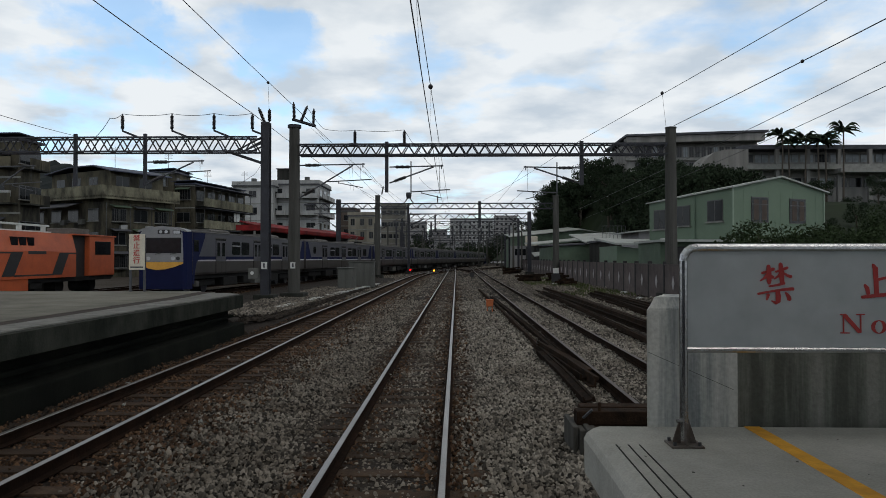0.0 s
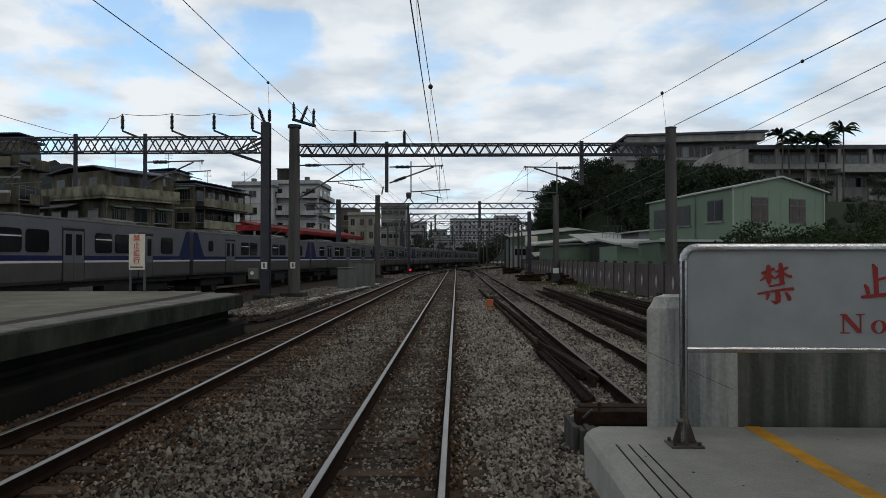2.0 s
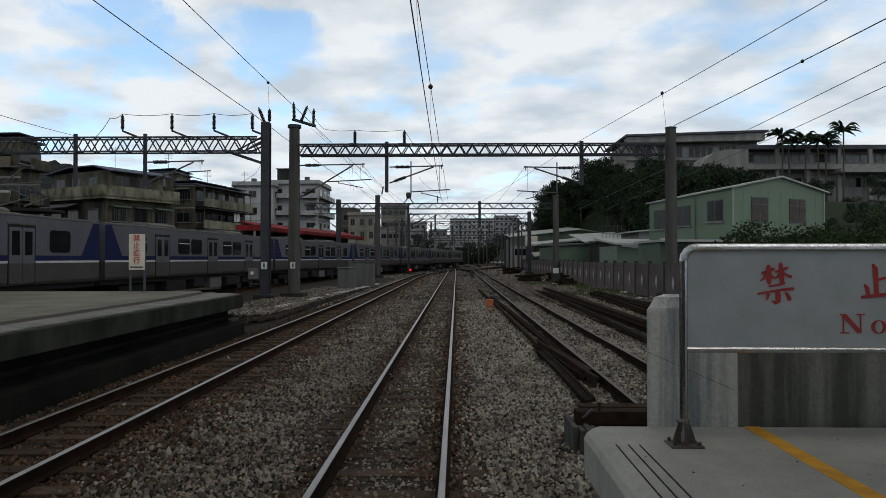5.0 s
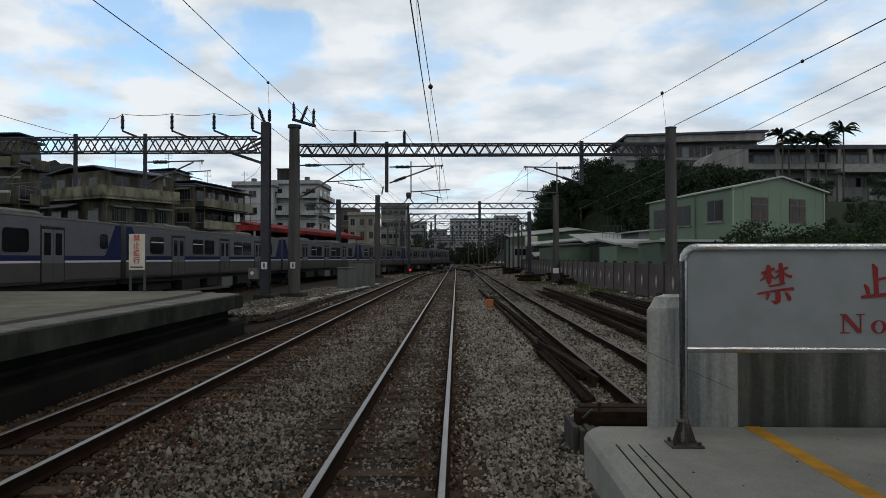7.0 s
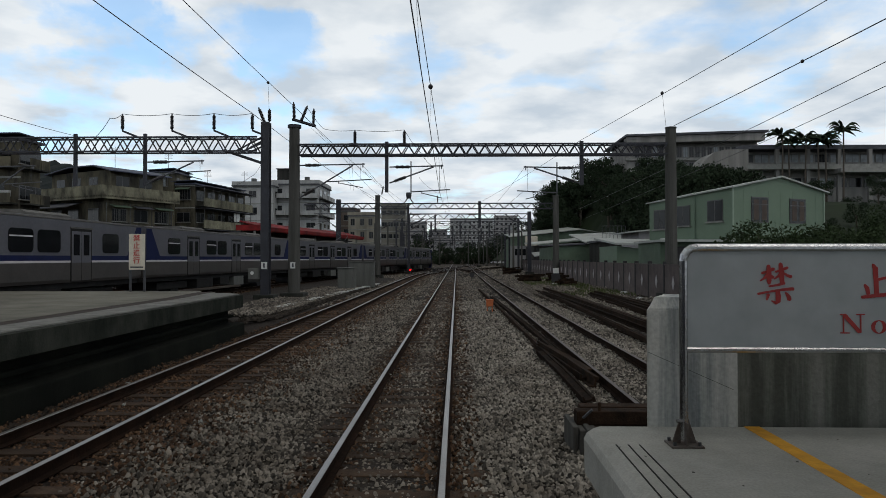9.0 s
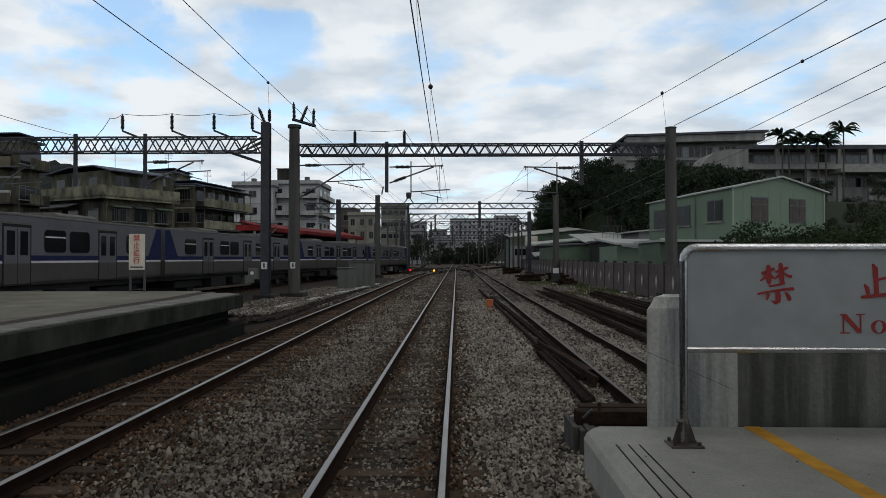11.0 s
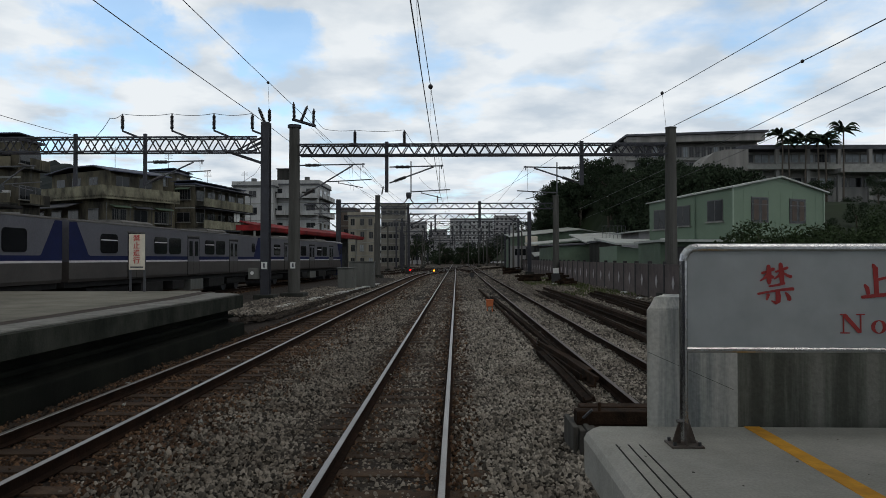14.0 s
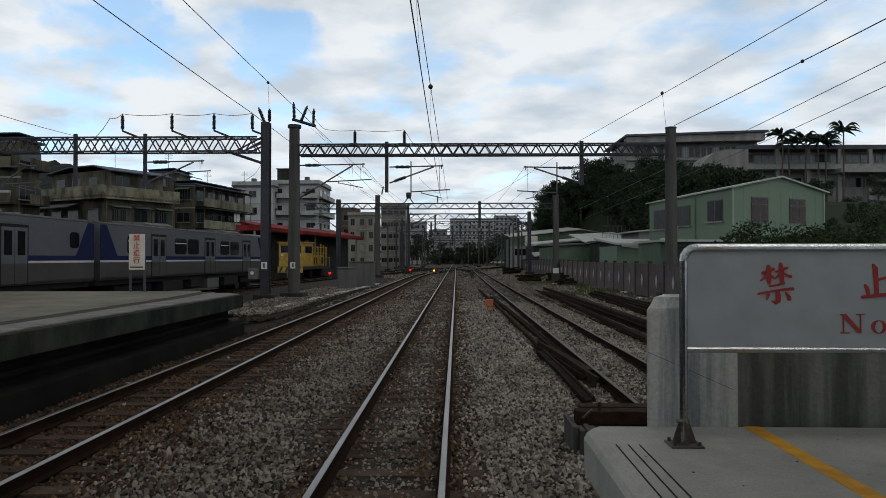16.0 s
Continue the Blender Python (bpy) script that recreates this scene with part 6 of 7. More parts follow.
def left_town():
    block("apartment_building", "stained ochre apartment block with grilled balconies", "apartment building", -62, 60, 22.8, 3, 12.9, 4, wall_ochre, roof_grey, 0, 5, 2, 1, seed=2, extras=10, sheet=True, group="old apartment blocks")
    old_corner_house()
    block("apartment_building", "ochre rendered stair tower of an apartment block", "apartment building", -43.2, 95, 3.2, 6, 14.4, 5, wall_ochre, roof_blue, 0, 1, 2, 0, win=(1.2, 1.3), seed=5, extras=1, sheet=True, group="old apartment blocks")
    block("apartment_building", "pale stained apartment block with strip balconies", "apartment building", -46.9, 96.7, 10, 15, 12.7, 4, wall_ochre, roof_blue, -9.7, 3, 5, 0, win=(2.0, 1.4), seed=6, extras=2, sheet=True, group="old apartment blocks")
    strips = thing("balcony_run", "long stained pale balcony fronts with dark openings behind", "balcony", pose(-36.9, 95, -0.3, 0, 0, 80.3), group="balconies")
    for z in (3.7, 6.7, 9.8):
        part("balcony_floor", box(0, 14.6, -1.3, 0.0, z - 0.18, z), concrete_dark, strips)
        part("balcony_front", box(0, 14.6, -1.4, -1.3, z - 0.18, z + 1.0), wall_pale, strips, "stained pale balcony front")
        part("shade", box(0, 14.6, -1.9, 0, z + 2.6, z + 2.7), roof_grey, strips)
        for k in range(7):
            part("mullion", box(0.1 + k * 2.3, 0.18 + k * 2.3, -1.38, -1.3, z + 1.0, z + 2.6), alu, strips)
    part("laundry", box(8.6, 10.4, -1.36, -1.32, 7.9, 9.2), trim_white, strips, "pale washing hung out")
    for k, y in enumerate((1.5, 4.4, 11.6)):
        part("balcony_cage", box(y, y + 1.9, -1.43, -1.40, 4.9, 6.0), alu, strips)
    block("apartment_building", "white tiled apartment building with grilled windows", "apartment building", -41.5, 125, 7.5, 12, 15.6, 5, wall_white, roof_grey, 0, 1, 3, 0, win=(1.4, 1.2), seed=7, group="old apartment blocks")
    block("apartment_building", "white tiled apartment building with barred balconies", "apartment building", -35.5, 128, 9.3, 12, 16.2, 5, wall_white, roof_grey, 0, 3, 3, 1, win=(1.7, 1.5), seed=8, extras=5, group="old apartment blocks")
    # roof huts and tanks
    for x, y, z, w, h in ((-34.6, 130, 16.6, 3.0, 3.0),):
        t = thing("roof_hut", "small rendered hut on a flat roof", "roof hut", pose(x, y, z - 0.45), group="roof huts")
        part("wall", box(0, w, 0, w, 0, h), wall_grey, t)
        part("roof", box(-0.2, w + 0.2, -0.2, w + 0.2, h, h + 0.15), roof_grey, t)
    for x, y, z in ((-38.5, 128, 15.5), (-29, 131, 16.1)):
        t = thing("water_tank", "stainless roof water tank on a small stand", "water tank", pose(x, y, z), "roof tanks")
        part("tank", rod((0, 0, 0.5), (0, 0, 1.6), 0.5, n=14), alu, t)
        part("stand", box(-0.5, 0.5, -0.5, 0.5, -0.3, 0.5), steel_arm, t)
    for x, y, z in ((-43.8, 86, 13.5), (-41.6, 97, 14.4), (-38.5, 104, 12.6), (-40, 127, 15.6)):
        t = thing("roof_antenna", "thin rooftop television antenna", "antenna", pose(x, y, z - 0.4), "antennas")
        part("pole", rod((0, 0, 0), (0, 0, 3.2), 0.03, n=5), steel_arm, t)
        for q in range(4):
            part("element", rod((-0.6, 0, 2.4 + q * 0.2), (0.6, 0, 2.4 + q * 0.2), 0.015, n=4), steel_arm, t)
    block("apartment_building", "low white building behind the shed", "apartment building", -24.0, 150, 6.0, 9, 11.6, 4, wall_cream, roof_grey, 0, 3, 2, 0, win=(0.9, 1.5), seed=9)
    block("apartment_building", "brown tower with a round water tank", "apartment building", -27.2, 158, 3.4, 8, 13.2, 4, wall_brick, roof_grey, 0, 1, 1, 0, seed=10)
    block("apartment_building", "sooty grey block behind the tracks", "apartment building", -20.6, 185, 6.6, 12, 16.2, 5, wall_olive, roof_grey, 0, 4, 2, 0, win=(1.4, 1.2), seed=11)
    r = random.Random(8)
    for k, (x, y, w, h) in enumerate(((-42, 330, 10, 17), (-23, 330, 8, 19), (-14, 345, 9, 16), (-4, 420, 27, 26), (24, 424, 14, 28), (-60, 360, 18, 20), (42, 400, 16, 23), (-17, 250, 5, 12), (-9, 300, 8, 10), (11, 310, 12, 8))):
        block("distant_block", "pale distant apartment block with rows of windows", "apartment building", x, y, w, 12, h, max(3, int(h / 3.1)), wall_far if k % 3 else wall_white, roof_grey, 0, max(3, int(w / 2.6)), 2, 0, win=(1.3, 1.4), seed=20 + k, group="distant blocks")


def red_shed():
    s = thing("platform_shed", "long open shed with a red sheet roof and dark interior", "shed", pose(0, 0, -0.25))
    path = lambda o: [(train_x(y) - 8.6 + o + 0.02 * max(y - 60, 0), y, 0) for y in range(66, 100, 4)]
    part("roof", sweep([(0, 5.15), (-2.5, 5.85), (-2.5, 5.97), (0, 5.28), (0.25, 5.2), (0.25, 4.85), (0, 4.85)], path(2.4)), red_roof, s, "red sheet metal roof")
    part("back_wall", sweep([(0, 0), (0.2, 0), (0.2, 5.7), (0, 5.7)], path(0.2)), concrete_dark, s)
    part("fascia", sweep([(0, 4.95), (0.08, 4.95), (0.08, 5.3), (0, 5.3)], path(2.7)), red_roof, s, "red sheet fascia")
    part("end_fascia", box(train_x(66) - 8.7, train_x(66) - 5.9, 65.85, 65.95, 4.95, 5.5), red_roof, s, "red sheet end")
    for x, y, _ in path(1.6)[::2]:
        part("post", rod((x, y, 0), (x, y, 4.9), 0.12, n=8), concrete, s)


left_town()
red_shed()


def green_house():
    c, s = math.cos(radians(25)), math.sin(radians(25))
    h = thing("house", "pale green clad house with a low gable roof", "house", pose(17.4, 43.0, -0.3, 0, 0, 25))
    w, d, e, p = 8.3, 7.7, 6.75, 7.55

    def settle(bm):
        for v in bm.verts:
            v.co.z -= 0.06 * max(v.co.y, 0) * (v.co.z > 1)
        return bm

    part("wall", settle(prism([(0, 0), (w, 0), (w, e), (w * 0.5, p), (0, e)], 0, d)), green_wall, h, "pale green sheet cladding")
    part("roof", settle(prism([(-0.18, e - 0.03), (w * 0.5, p + 0.02), (w + 0.35, e - 0.06), (w + 0.35, e + 0.04), (w * 0.5, p + 0.13), (-0.18, e + 0.06)], -0.2, d + 0.2)), roof_pale, h, "pale sheet roof with white edge")
    for x in (2.3, 5.75):
        f = window(h, x, 5.4, 1.5, 1.65, 0.0, None, sill=False)
        for k in (-1, 1):
            part("curtain", box(x + k * 0.36 - 0.22, x + k * 0.36 + 0.22, -0.068, -0.06, 4.75, 6.05), wall_brick, h)
        part("transom", box(x - 0.74, x + 0.74, -0.085, -0.05, 5.72, 5.78), alu, h)
    for y in (1.45, 4.3, 6.55):
        f = window(h, 0, 0, 1.3, 1.4)
        f.matrix_basis = pose(0, y, 5.45 - 0.06 * y, 0, 0, -90)
    for x, y in ((-0.03, -0.03), (w - 0.02, -0.03)):
        part("corner_trim", box(x - 0.04, x + 0.06, y - 0.03, y + 0.06, 0, e), green_trim, h)
    part("drain_pipe", rod((-0.08, 3.2, 0), (-0.08, 3.2, e), 0.05, n=6), green_wall, h)
    for i in range(7):
        part("cladding_seam", box(0.9 + i * 1.1, 0.915 + i * 1.1, -0.006, 0.0, 0, e - 0.1), green_wall, h)
    part("wall_sign", box(-0.06, -0.02, 5.9, 6.5, 3.0, 3.7), trim_white, h)
    lean = thing("shed", "low lean-to with pale roof against the green house", "shed", pose(0, 0, -0.3))
    part("roof", box(12.2, 23, 41, 47, 3.28, 3.42), roof_pale, lean)
    part("wall", box(12.4, 23, 41.5, 46.5, 0, 3.28), green_dark, lean)
    # black panel on the wall paints the shade of the open front
    part("opening", box(13.0, 17.5, 41.42, 41.52, 1.5, 3.0), black_paint, lean, "open front drawn as a black panel of shade")


def sheds():
    s = thing("shed", "pale green shed with a sloping sheet roof behind the fence", "shed", pose(0, 0, -0.3), group="trackside sheds")
    part("wall", prism([(11.75, 0), (15.2, 0), (15.2, 2.75), (11.75, 3.2)], 50, 56), green_wall, s)
    part("roof", slope_roof(11.5, 24.5, 49.5, 57, 3.28, 3.0, 0.55), roof_pale, s, "pale sheet roof")
    # the bay is a solid block, its inner shade painted black
    part("side_bay", box(15.2, 24, 51.5, 56, 0, 2.9), black_paint, s, "open bay filled with a black block as its shade")
    part("bay_wall", box(15.2, 24, 50.6, 50.8, 0, 2.45), green_dark, s)
    for x in (16.5, 18.2, 20.4):
        part("leaning_pole", rod((x, 50.2, 1.6), (x + 0.4, 50.3, 3.6), 0.04, n=5), steel_arm, s)
    s = thing("shed", "long dull green shed with dark opening and pale roof", "shed", pose(0, 0, -0.3), group="trackside sheds")
    part("wall", prism([(11.7, 0), (17.2, 0), (17.2, 4.0), (11.7, 3.65)], 84, 96), green_dark, s)
    # no hollow here: black colour supplies the opening's shade
    part("opening", box(17.2, 20.0, 85.5, 96, 0, 3.9), black_paint, s, "open bay filled with a black block as its shade")
    part("roof", slope_roof(11.5, 16.0, 83.7, 96, 3.75, 3.98, 0.25), roof_grey, s)
    part("raised_roof", slope_roof(16.0, 22.4, 83.7, 97, 4.05, 4.35, 1.5), roof_pale, s, "pale sheet roof")
    s = thing("shed", "weathered workshop with a low pale gable roof", "shed", pose(0, 0, -0.3), group="trackside sheds")
    part("wall", prism([(10.6, 0), (28, 0), (28, 6.9), (24, 7.6), (10.6, 6.2)], 130, 146), green_dark, s)
    part("roof", slope_roof(10.2, 24, 129.4, 147, 6.25, 7.7, 1.1), roof_pale, s, "pale sheet roof")
    part("roof", slope_roof(24, 28.6, 129.4, 147, 7.7, 6.8, 1.1), roof_pale, s, "pale sheet roof")
    part("annex", box(10.3, 14.5, 128, 130, 0, 4.6), wall_far, s, "pale rendered annex")
    part("annex_window", box(11.0, 13.6, 127.95, 128.0, 2.8, 4.0), glass_dark, s)
    part("water_tank", box(13.0, 15.2, 127.5, 129.6, 4.6, 6.4, bevel=0.1), sign_cream, s, "cream water tank")
    s = thing("shed", "dark open store with a pale-edged sheet roof", "shed", pose(0, 0, -0.3), group="trackside sheds")
    part("wall", prism([(12.0, 0), (23.5, 0), (23.5, 5.3), (12.0, 4.2)], 106, 118), wall_grey, s)
    part("roof", slope_roof(11.7, 24.2, 105.3, 118, 4.3, 5.5, 0.5), roof_pale, s, "pale sheet roof")
    part("low_roof", slope_roof(11.6, 15.4, 101, 105, 2.5, 3.0, 0.5), roof_pale, s)
    # black sheet before the wall as the shade in the bay
    part("bay", box(12.4, 22.5, 105.9, 106, 0.6, 3.8), black_paint, s, "open bay filled with a black block as its shade")
    p = thing("yard_lamp", "yard lamp on a short dark post behind the fence", "lamp", pose(16.5, 73, 0))
    part("post", rod((0, 0, 0), (0, 0, 4.0), 0.09, n=8), black_paint, p)
    part("lamp_head", box(-0.45, 0.1, -0.15, 0.15, 3.95, 4.15, bevel=0.04), trim_white, p)
    g = thing("roof_cage", "grey open steel rack on a roof", "rack", pose(17.0, 79.5, 4.0))
    for i in range(7):
        part("upright", rod((i * 0.45, 0, 0), (i * 0.45, 0, 1.75), 0.035, n=5), steel_arm, g)
    for z in (0.1, 0.9, 1.75):
        part("rail", rod((0, 0, z), (2.7, 0, z), 0.035, n=5), steel_arm, g)
    s = thing("shed", "grey flat-roofed hut behind the fence", "shed", pose(0, 0, -0.3), group="trackside sheds")
    part("wall", box(16.2, 24.5, 78, 83, 0, 4.1), wall_grey, s)
    part("roof", box(15.9, 24.8, 77.7, 83.3, 4.1, 4.3), roof_grey, s)
    s = thing("house", "grey boxy annex with a thin roof beside the green house", "house", pose(0, 0, -0.3))
    part("wall", box(15.5, 21, 58, 64, 0, 4.6), wall_far, s)
    part("roof", prism([(14.6, 4.45), (21.2, 5.05), (21.2, 5.17), (14.6, 4.57)], 57.6, 64), roof_pale, s)
    part("window", box(18.0, 18.6, 57.96, 58.0, 3.6, 4.3), glass_dark, s)


green_house()
sheds()


# ---- hill, school and trees ----
def bump_height(x, y):
    """Height of the wooded hill: its foot lies behind the house, and behind the sheds further on."""
    edge = 27.5 - 9.5 / (1 + math.exp(-(y - 151) / 2.5))
    a = 1 / (1 + math.exp(-(x - edge) / 2.6))
    b = 1 / (1 + math.exp(-(y - 70) / 6))
    rise = 9.5 + 7.0 / (1 + math.exp(-(y - 142) / 5)) * (1 if x > 30 else 0.35)
    return rise * a * b + 1.6 * noise.noise(Vector((x * 0.06, y * 0.06, 0))) * a * b


def hill():
    bm = bmesh.new()
    xs, ys = np.arange(13, 150, 3.0), np.arange(50, 260, 4.0)
    grid = [[bm.verts.new((x, y, -0.32 + bump_height(x, y))) for x in xs] for y in ys]
    for r, q in zip(grid, grid[1:]):
        for i in range(len(xs) - 1):
            bm.faces.new((r[i], r[i + 1], q[i + 1], q[i]))
    tagged(part("hillside", bm, hill_mat), "dark overgrown hillside rising behind the houses", "hill", kind="structure")
    for k, (x0, x1, y, h, s) in enumerate(((-330, -136, 270, 84, 7), (-420, -150, 700, 88, 3), (-160, 190, 900, 52, 5), (80, 420, 1000, 46, 9))):
        bm = bmesh.new()
        n = 60
        prev = None
        for i in range(n + 1):
            x = x0 + (x1 - x0) * i / n
            e = math.sin(math.pi * i / n) ** 0.6
            z = h * e * (0.75 + 0.35 * noise.noise(Vector((x * 0.008, s, 0))) + 0.06 * noise.noise(Vector((x * 0.06, s, 4))) + 0.03 * noise.noise(Vector((x * 0.31, s, 9))))
            row = [bm.verts.new((x, y, -1)), bm.verts.new((x, y + 60, max(z, 0) * 0.6)), bm.verts.new((x, y + 140, max(z, 0))), bm.verts.new((x, y + 300, -1))]
            if prev:
                for j in range(3):
                    bm.faces.new((prev[j], row[j], row[j + 1], prev[j + 1]))
            prev = row
        tagged(part("far_hill", bm, far_hill_mat if k else near_hill_mat), "distant wooded hill with haze put into its colour", "hill", kind="structure")


hill()


def leaf_cloud(centres, radii, per, size, seed, squash=0.8):
    """Leaf cards in clumps: each clump a shell of small bent quads."""
    g = np.random.default_rng(seed)
    n = len(centres) * per
    c = np.repeat(np.asarray(centres, float), per, 0)
    r = np.repeat(np.asarray(radii, float), per)
    d = g.standard_normal((n, 3))
    d /= np.linalg.norm(d, axis=1)[:, None]
    p = c + d * (r * (0.55 + 0.5 * g.random(n)))[:, None] * np.array([1, 1, squash])
    nrm = d + 0.9 * g.standard_normal((n, 3))
    nrm /= np.linalg.norm(nrm, axis=1)[:, None]
    u = np.cross(nrm, g.standard_normal((n, 3)))
    u /= np.linalg.norm(u, axis=1)[:, None]
    v = np.cross(nrm, u)
    s = size * (0.6 + 0.8 * g.random(n))[:, None]
    q = np.stack([p - u * s, p + v * s * 0.55, p + u * s + nrm * s * 0.25, p - v * s * 0.55], 1).reshape(-1, 3)
    f = np.arange(4 * n).reshape(-1, 4)
    return q, f


def tree(label, h, spread, seed, leaf, leaf_size=0.20, per=175):
    r = random.Random(seed)
    t = thing("tree", label, "tree", group="hillside trees")
    bm = bmesh.new()
    top = Vector((r.uniform(-0.4, 0.4), r.uniform(-0.4, 0.4), h * 0.6))
    rod((0, 0, -0.5), top * 0.55, 0.26, 0.19, 8, bm)
    rod(top * 0.55, top, 0.19, 0.09, 8, bm)
    cs, rs = [], []
    for k in range(13):
        a = r.uniform(0, 6.28)
        z = h * r.uniform(0.38, 0.95)
        w = spread * (1 - ((z / h - 0.62) / 0.55) ** 2) ** 0.5 if abs(z / h - 0.62) < 0.55 else 0.3
        p = Vector((math.cos(a) * w * r.uniform(0.35, 0.95), math.sin(a) * w * r.uniform(0.35, 0.95), z))
        rod(top * r.uniform(0.45, 0.95), p, 0.08, 0.03, 5, bm)
        cs.append(p)
        rs.append(spread * r.uniform(0.30, 0.52))
    part("trunk", bm, bark, t)
    q, f = leaf_cloud(cs, rs, per, leaf_size, seed)
    o = mesh_stuff("crown", q, f, leaf, t)
    return t


def trees():
    kinds = [tree("dense dark-leaved tree on the hillside", 8.5, 3.6, 3, leaf_dark), tree("tall dark broadleaf tree on the hillside", 10.5, 3.4, 4, leaf_dark), tree("spreading dark-leaved tree on the slope", 7.0, 4.2, 6, leaf_dark)]
    r = random.Random(11)
    spots = []
    for x, y in ((20.5, 153), (22.0, 156), (22.5, 152), (25, 155), (27.5, 152), (30, 156), (23.5, 159), (33, 153), (24, 161), (27, 160)):
        spots.append((x, y))
    for x, y in ((3, 262), (7.5, 262), (12, 264), (16.5, 265), (21, 262), (-13.5, 205), (-10.8, 212), (-16.5, 214), (26, 258)):
        spots.append((x, y))
    for k in range(46):
        spots.append((r.uniform(20.5, 44), r.uniform(149.5, 164)))
    for k in range(96):
        y = r.uniform(74, 145)
        lo = 25.0 if y < 100 else 29.5
        x = r.uniform(lo, lo + 5 + (y - 70) * 0.26)
        spots.append((x, y))
    for k in range(12):
        spots.append((-8 + k * 2.0 + r.uniform(-0.6, 0.6), r.uniform(236, 256)))
    for k in range(18):
        y = r.uniform(62, 98)
        spots.append((y * r.uniform(0.50, 0.72), y))
    for i, (x, y) in enumerate(spots):
        k = kinds[i % 3]
        z, high = -0.5 + bump_height(x, y) * 0.93, (8.5, 10.5, 7.0)[i % 3]
        if y > 230:
            z -= 2.4
        # low growth on the cut slope below the school
        room = (2 + (0.135 if x / y > 0.305 else 0.155) * y - z) / high if x / y > 0.225 else 1.0
        turned = r.uniform(0, 360)
        if x / y > 0.49 and y < 100:
            room = r.uniform(0.24, 0.42)
        if room < 0.2:
            continue
        m = pose(x, y, z, 0, 0, turned) @ Matrix.Scale(1.0 if room >= 1 else room * r.uniform(0.84, 1.03), 4)
        if i < 3:
            k.matrix_basis = m
        else:
            copy_thing(k, m)


trees()


def shrubs():
    for k, (x, y, z, w, n) in enumerate(((15.6, 36, 0.2, 1.6, 14), (17.6, 36, 0.6, 2.0, 20), (20.8, 38, 0.2, 3.0, 30), (25.5, 40, 0.1, 3.2, 30), (31, 42, 0.2, 3.6, 30), (30, 50, 0.9, 3.6, 14), (36, 55, 2.4, 4.0, 14), (41, 62, 3.8, 4.5, 14))):
        g = random.Random(40 + k)
        s = thing("shrub", "bushy green shrub growing over the fence", "shrub", pose(x, y, -0.3), "shrubs")
        bm = bmesh.new()
        cs, rs = [], []
        for i in range(n):
            p = Vector((g.uniform(-w, w), g.uniform(-1.2, 1.2), z + g.uniform(1.0, 3.3)))
            rod((p.x * 0.4, p.y * 0.4, 0), p, 0.06, 0.02, 5, bm)
            cs.append(p)
            rs.append(g.uniform(0.6, 1.1))
        part("stems", bm, bark, s)
        q, f = leaf_cloud(cs, rs, 330, 0.09, 60 + k)
        mesh_stuff("foliage", q, f, leaf_light, s)
    # grass tufts by the fence
    g = np.random.default_rng(4)
    n = 5200
    x = 6.0 + 4.6 * g.random(n)
    y = 40 + 34 * g.random(n)
    k = np.sin(x * 1.3 + 2) + np.sin(y * 0.35) > -0.3
    x, y = x[k], y[k]
    n = len(x)
    a, h = g.random(n) * 6.28, 0.12 + 0.22 * g.random(n)
    lx, ly = 0.12 * g.standard_normal(n), 0.12 * g.standard_normal(n)
    v = np.stack([np.stack([x - 0.03 * np.cos(a), y - 0.03 * np.sin(a), np.full(n, -0.27)], 1), np.stack([x + 0.03 * np.cos(a), y + 0.03 * np.sin(a), np.full(n, -0.27)], 1), np.stack([x + lx, y + ly, -0.27 + h], 1)], 1).reshape(-1, 3)
    tagged(mesh_stuff("grass", v, np.arange(3 * n).reshape(-1, 3), leaf_grass), "patches of short dry grass by the fence", "grass", kind="stuff")


shrubs()


def palm(x, y, z, h, seed):
    r = random.Random(seed)
    p = thing("palm_tree", "slender palm with drooping fronds", "palm tree", pose(x, y, z), "palms")
    part("trunk", rod((0, 0, -0.5), (r.uniform(-0.4, 0.4), 0, h), 0.17, 0.11, 8), bark, p)
    for k in range(20):
        a = k * 6.283 / 20 + r.uniform(-0.2, 0.2)
        bm = bmesh.new()
        L, up = r.uniform(2.2, 3.2), r.uniform(-0.1, 1.2)
        prev = None
        for i in range(9):
            t = i / 8
            c = Vector((math.cos(a) * L * t, math.sin(a) * L * t, h + (0.5 + up) * math.sin(t * 2.0) * 1.3 - 1.25 * t * t))
            side = Vector((-math.sin(a), math.cos(a), 0)) * (0.24 * math.sin(math.pi * min(0.98, t * 0.9 + 0.08)))
            drop = Vector((0, 0, -0.30 * math.sin(math.pi * t)))
            row = [bm.verts.new(c - side + drop), bm.verts.new(c), bm.verts.new(c + side + drop)]
            if prev:
                bm.faces.new((prev[0], prev[1], row[1], row[0])), bm.faces.new((prev[1], prev[2], row[2], row[1]))
            prev = row
        part("frond", bm, leaf_dark, p)


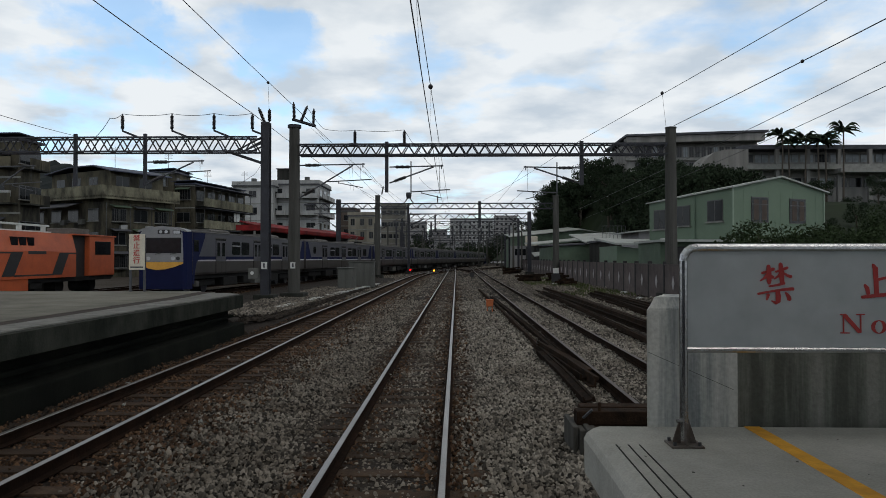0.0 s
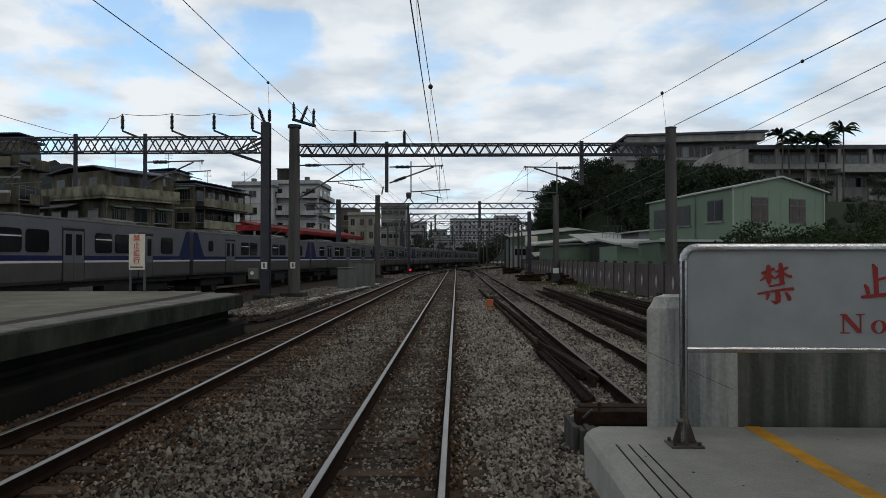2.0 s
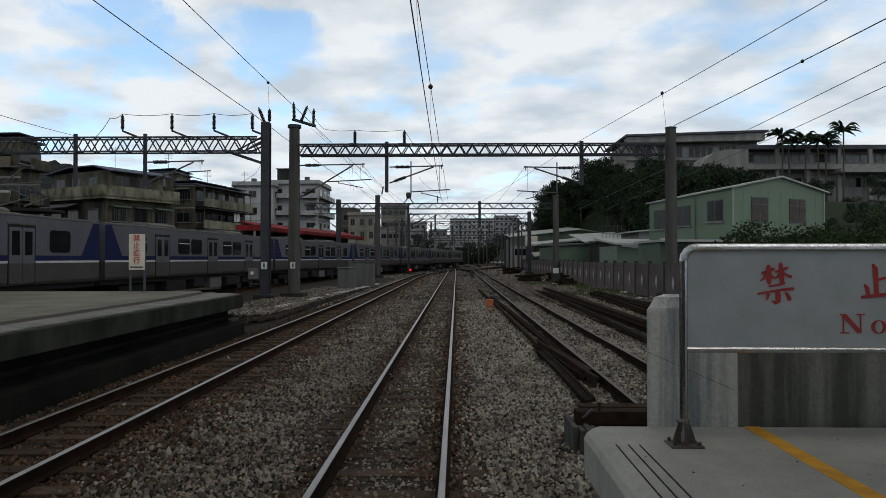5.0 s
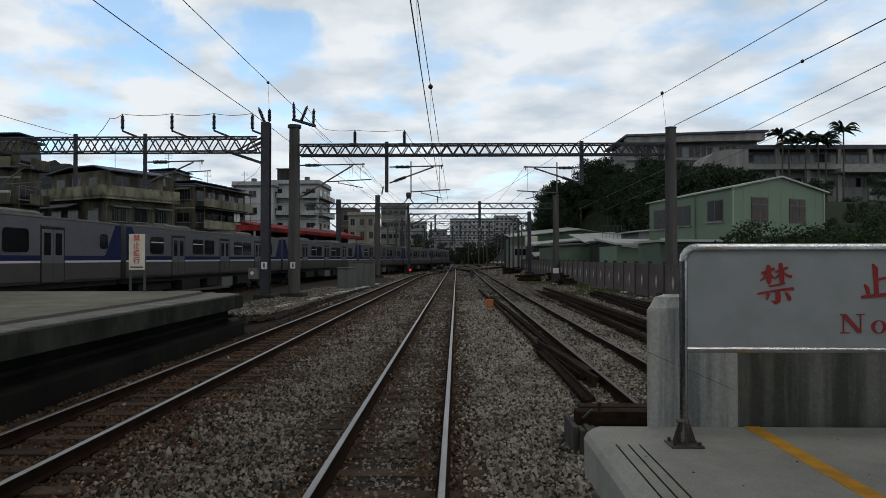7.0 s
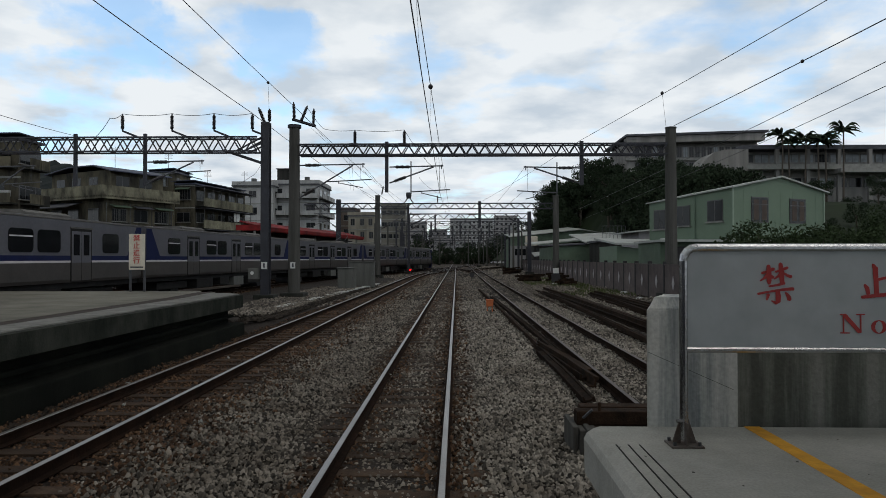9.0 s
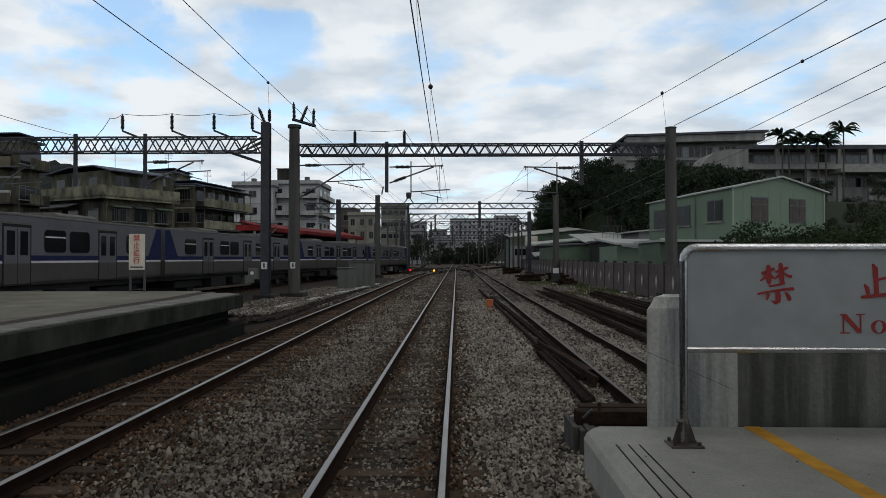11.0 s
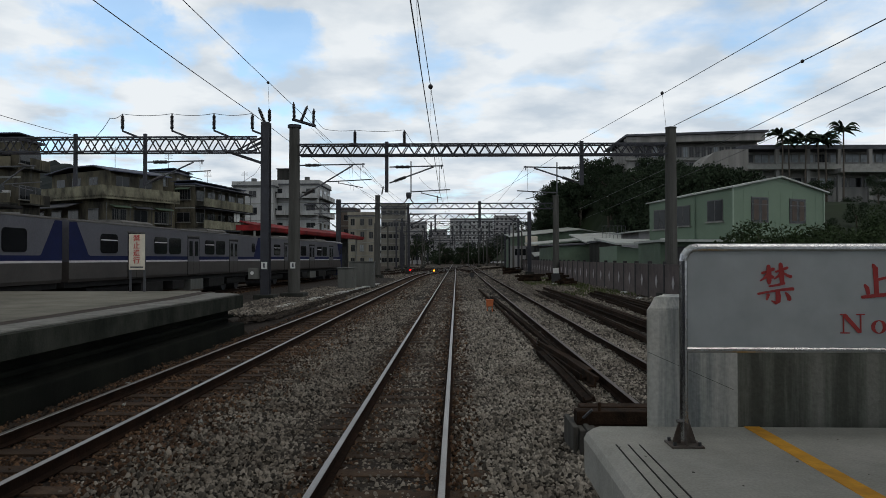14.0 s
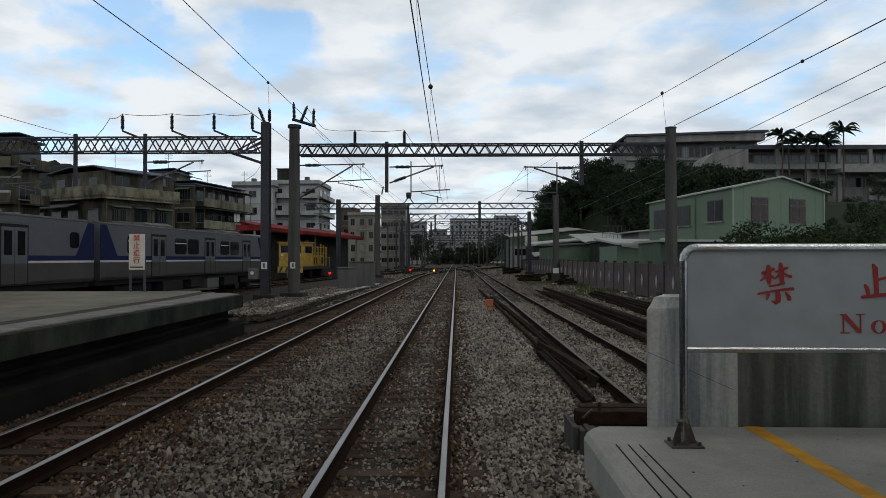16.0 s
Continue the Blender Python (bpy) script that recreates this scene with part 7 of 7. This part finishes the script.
def school():
    s = thing("school_building", "long weathered concrete hall with overhanging flat roof", "school building", pose(0, 0, 0))
    part("wall", box(37.5, 66, 150, 166, 10, 27.5), wall_school, s)
    part("roof", prism([(36.5, 28.2), (67.0, 29.1), (67.0, 29.55), (36.5, 28.65)], 146.5, 168), roof_grey, s, "dark overhanging roof slab")
    part("fascia", prism([(36.9, 26.9), (66.4, 27.4), (66.4, 29.06), (36.9, 28.2)], 147.0, 150), wall_school, s, "pale concrete fascia")
    for i in range(20):
        f = window(s, 39.8 + i * 1.32, 25.3, 0.95, 2.3, 150.0, window_pale if i % 5 == 3 else None, sill=False)
        g = window(s, 39.8 + i * 1.32, 22.3, 0.95, 1.5, 150.0, window_pale if i % 3 else None, sill=False)
    part("ledge", box(37, 66.5, 149.3, 150, 23.4, 23.9), concrete, s)
    part("base_ledge", box(37, 66.5, 149.3, 150, 20.5, 21.2), concrete, s)
    w = thing("school_building", "weathered school wing with long window bands", "school building", pose(0, 0, 0))
    part("wall", box(42.6, 95, 118, 134, 8, 18.5), wall_school, w)
    part("upper_storey", box(47.5, 95, 119.0, 134, 18.5, 20.5), wall_school, w)
    part("roof", box(48.6, 96, 116.0, 135, 20.5, 21.2), roof_grey, w)
    part("terrace", box(42.2, 96, 115.5, 119.0, 17.0, 17.9), concrete, w)
    part("tower", prism([(41.2, 8), (48.8, 8), (48.8, 20.3), (45.0, 20.2), (43.4, 19.8), (42.2, 18.9), (41.2, 17.2)], 114.5, 121), wall_school, w)
    for i in range(15):
        window(w, 50.5 + i * 2.6, 19.3, 2.3, 1.5, 119.0, window_pale if i % 5 else None, sill=False)
    for i in range(17):
        window(w, 50.5 + i * 2.6, 15.0, 2.2, 1.6, 118.0, window_pale if i % 4 == 1 else None)
    for i in range(9):
        part("pillar", box(49 + i * 5.2, 49.6 + i * 5.2, 116.0, 116.6, 10, 20.5), wall_school, w)
    part("canopy", box(64, 82, 114, 118, 16.3, 17.0), concrete, w)
    for k, (x, y, h) in enumerate(((53.7, 113, 13.0), (55.4, 113.5, 11.9), (57.4, 113, 12.3), (59.9, 113, 12.2), (61.4, 113.5, 12.0), (63.8, 113, 14.0))):
        palm(x, y, 9.0, h, k)


school()


# ---- movement ----
ARC_Y = np.linspace(-140, 260, 4001)
ARC_X = np.array([train_x(y) for y in ARC_Y])
ARC_S = np.concatenate([[0], np.cumsum(np.hypot(np.diff(ARC_X), np.diff(ARC_Y)))])
S_MARK = float(np.interp(28.95, ARC_Y, ARC_S))


def on_track(s):
    y = float(np.interp(s, ARC_S, ARC_Y))
    return Vector((train_x(y), y, 0))


def car_pose(i, t):
    """Pose of car i at t seconds: its two bogies ride the curve; the train slows a little."""
    passed = -0.26372 + 0.46831 * t - 0.00058 * t * t
    s = S_MARK + 21.83 * (i + 0.5 - passed)
    a, b = on_track(s - 7.3), on_track(s + 7.3)
    d = b - a
    c = (a + b) / 2
    return pose(c.x, c.y, 0, 0, 0, -math.degrees(math.atan2(d.x, d.y)))


def motions():
    for i, c in enumerate(TRAIN):
        walk(c, [(k * 0.5, car_pose(i, k * 0.5)) for k in range(33)])
    rows = []
    for k in range(-1, 10):
        t = 1.15 + 1.595 * k
        for dt, a in ((0.0, 0), (0.46, 0), (0.50, 60), (0.533, 120), (0.567, 180), (1.475, 180), (1.515, 120), (1.555, 60)):
            if 0 <= t + dt <= 16.0:
                rows.append((t + dt, a))
    rows = [(0.0, rows[0][1])] + rows + [(16.0, 0)]
    walk(AMBER, [(t, pose(0, 0, 0.62, 0, 0, a)) for t, a in rows])


motions()
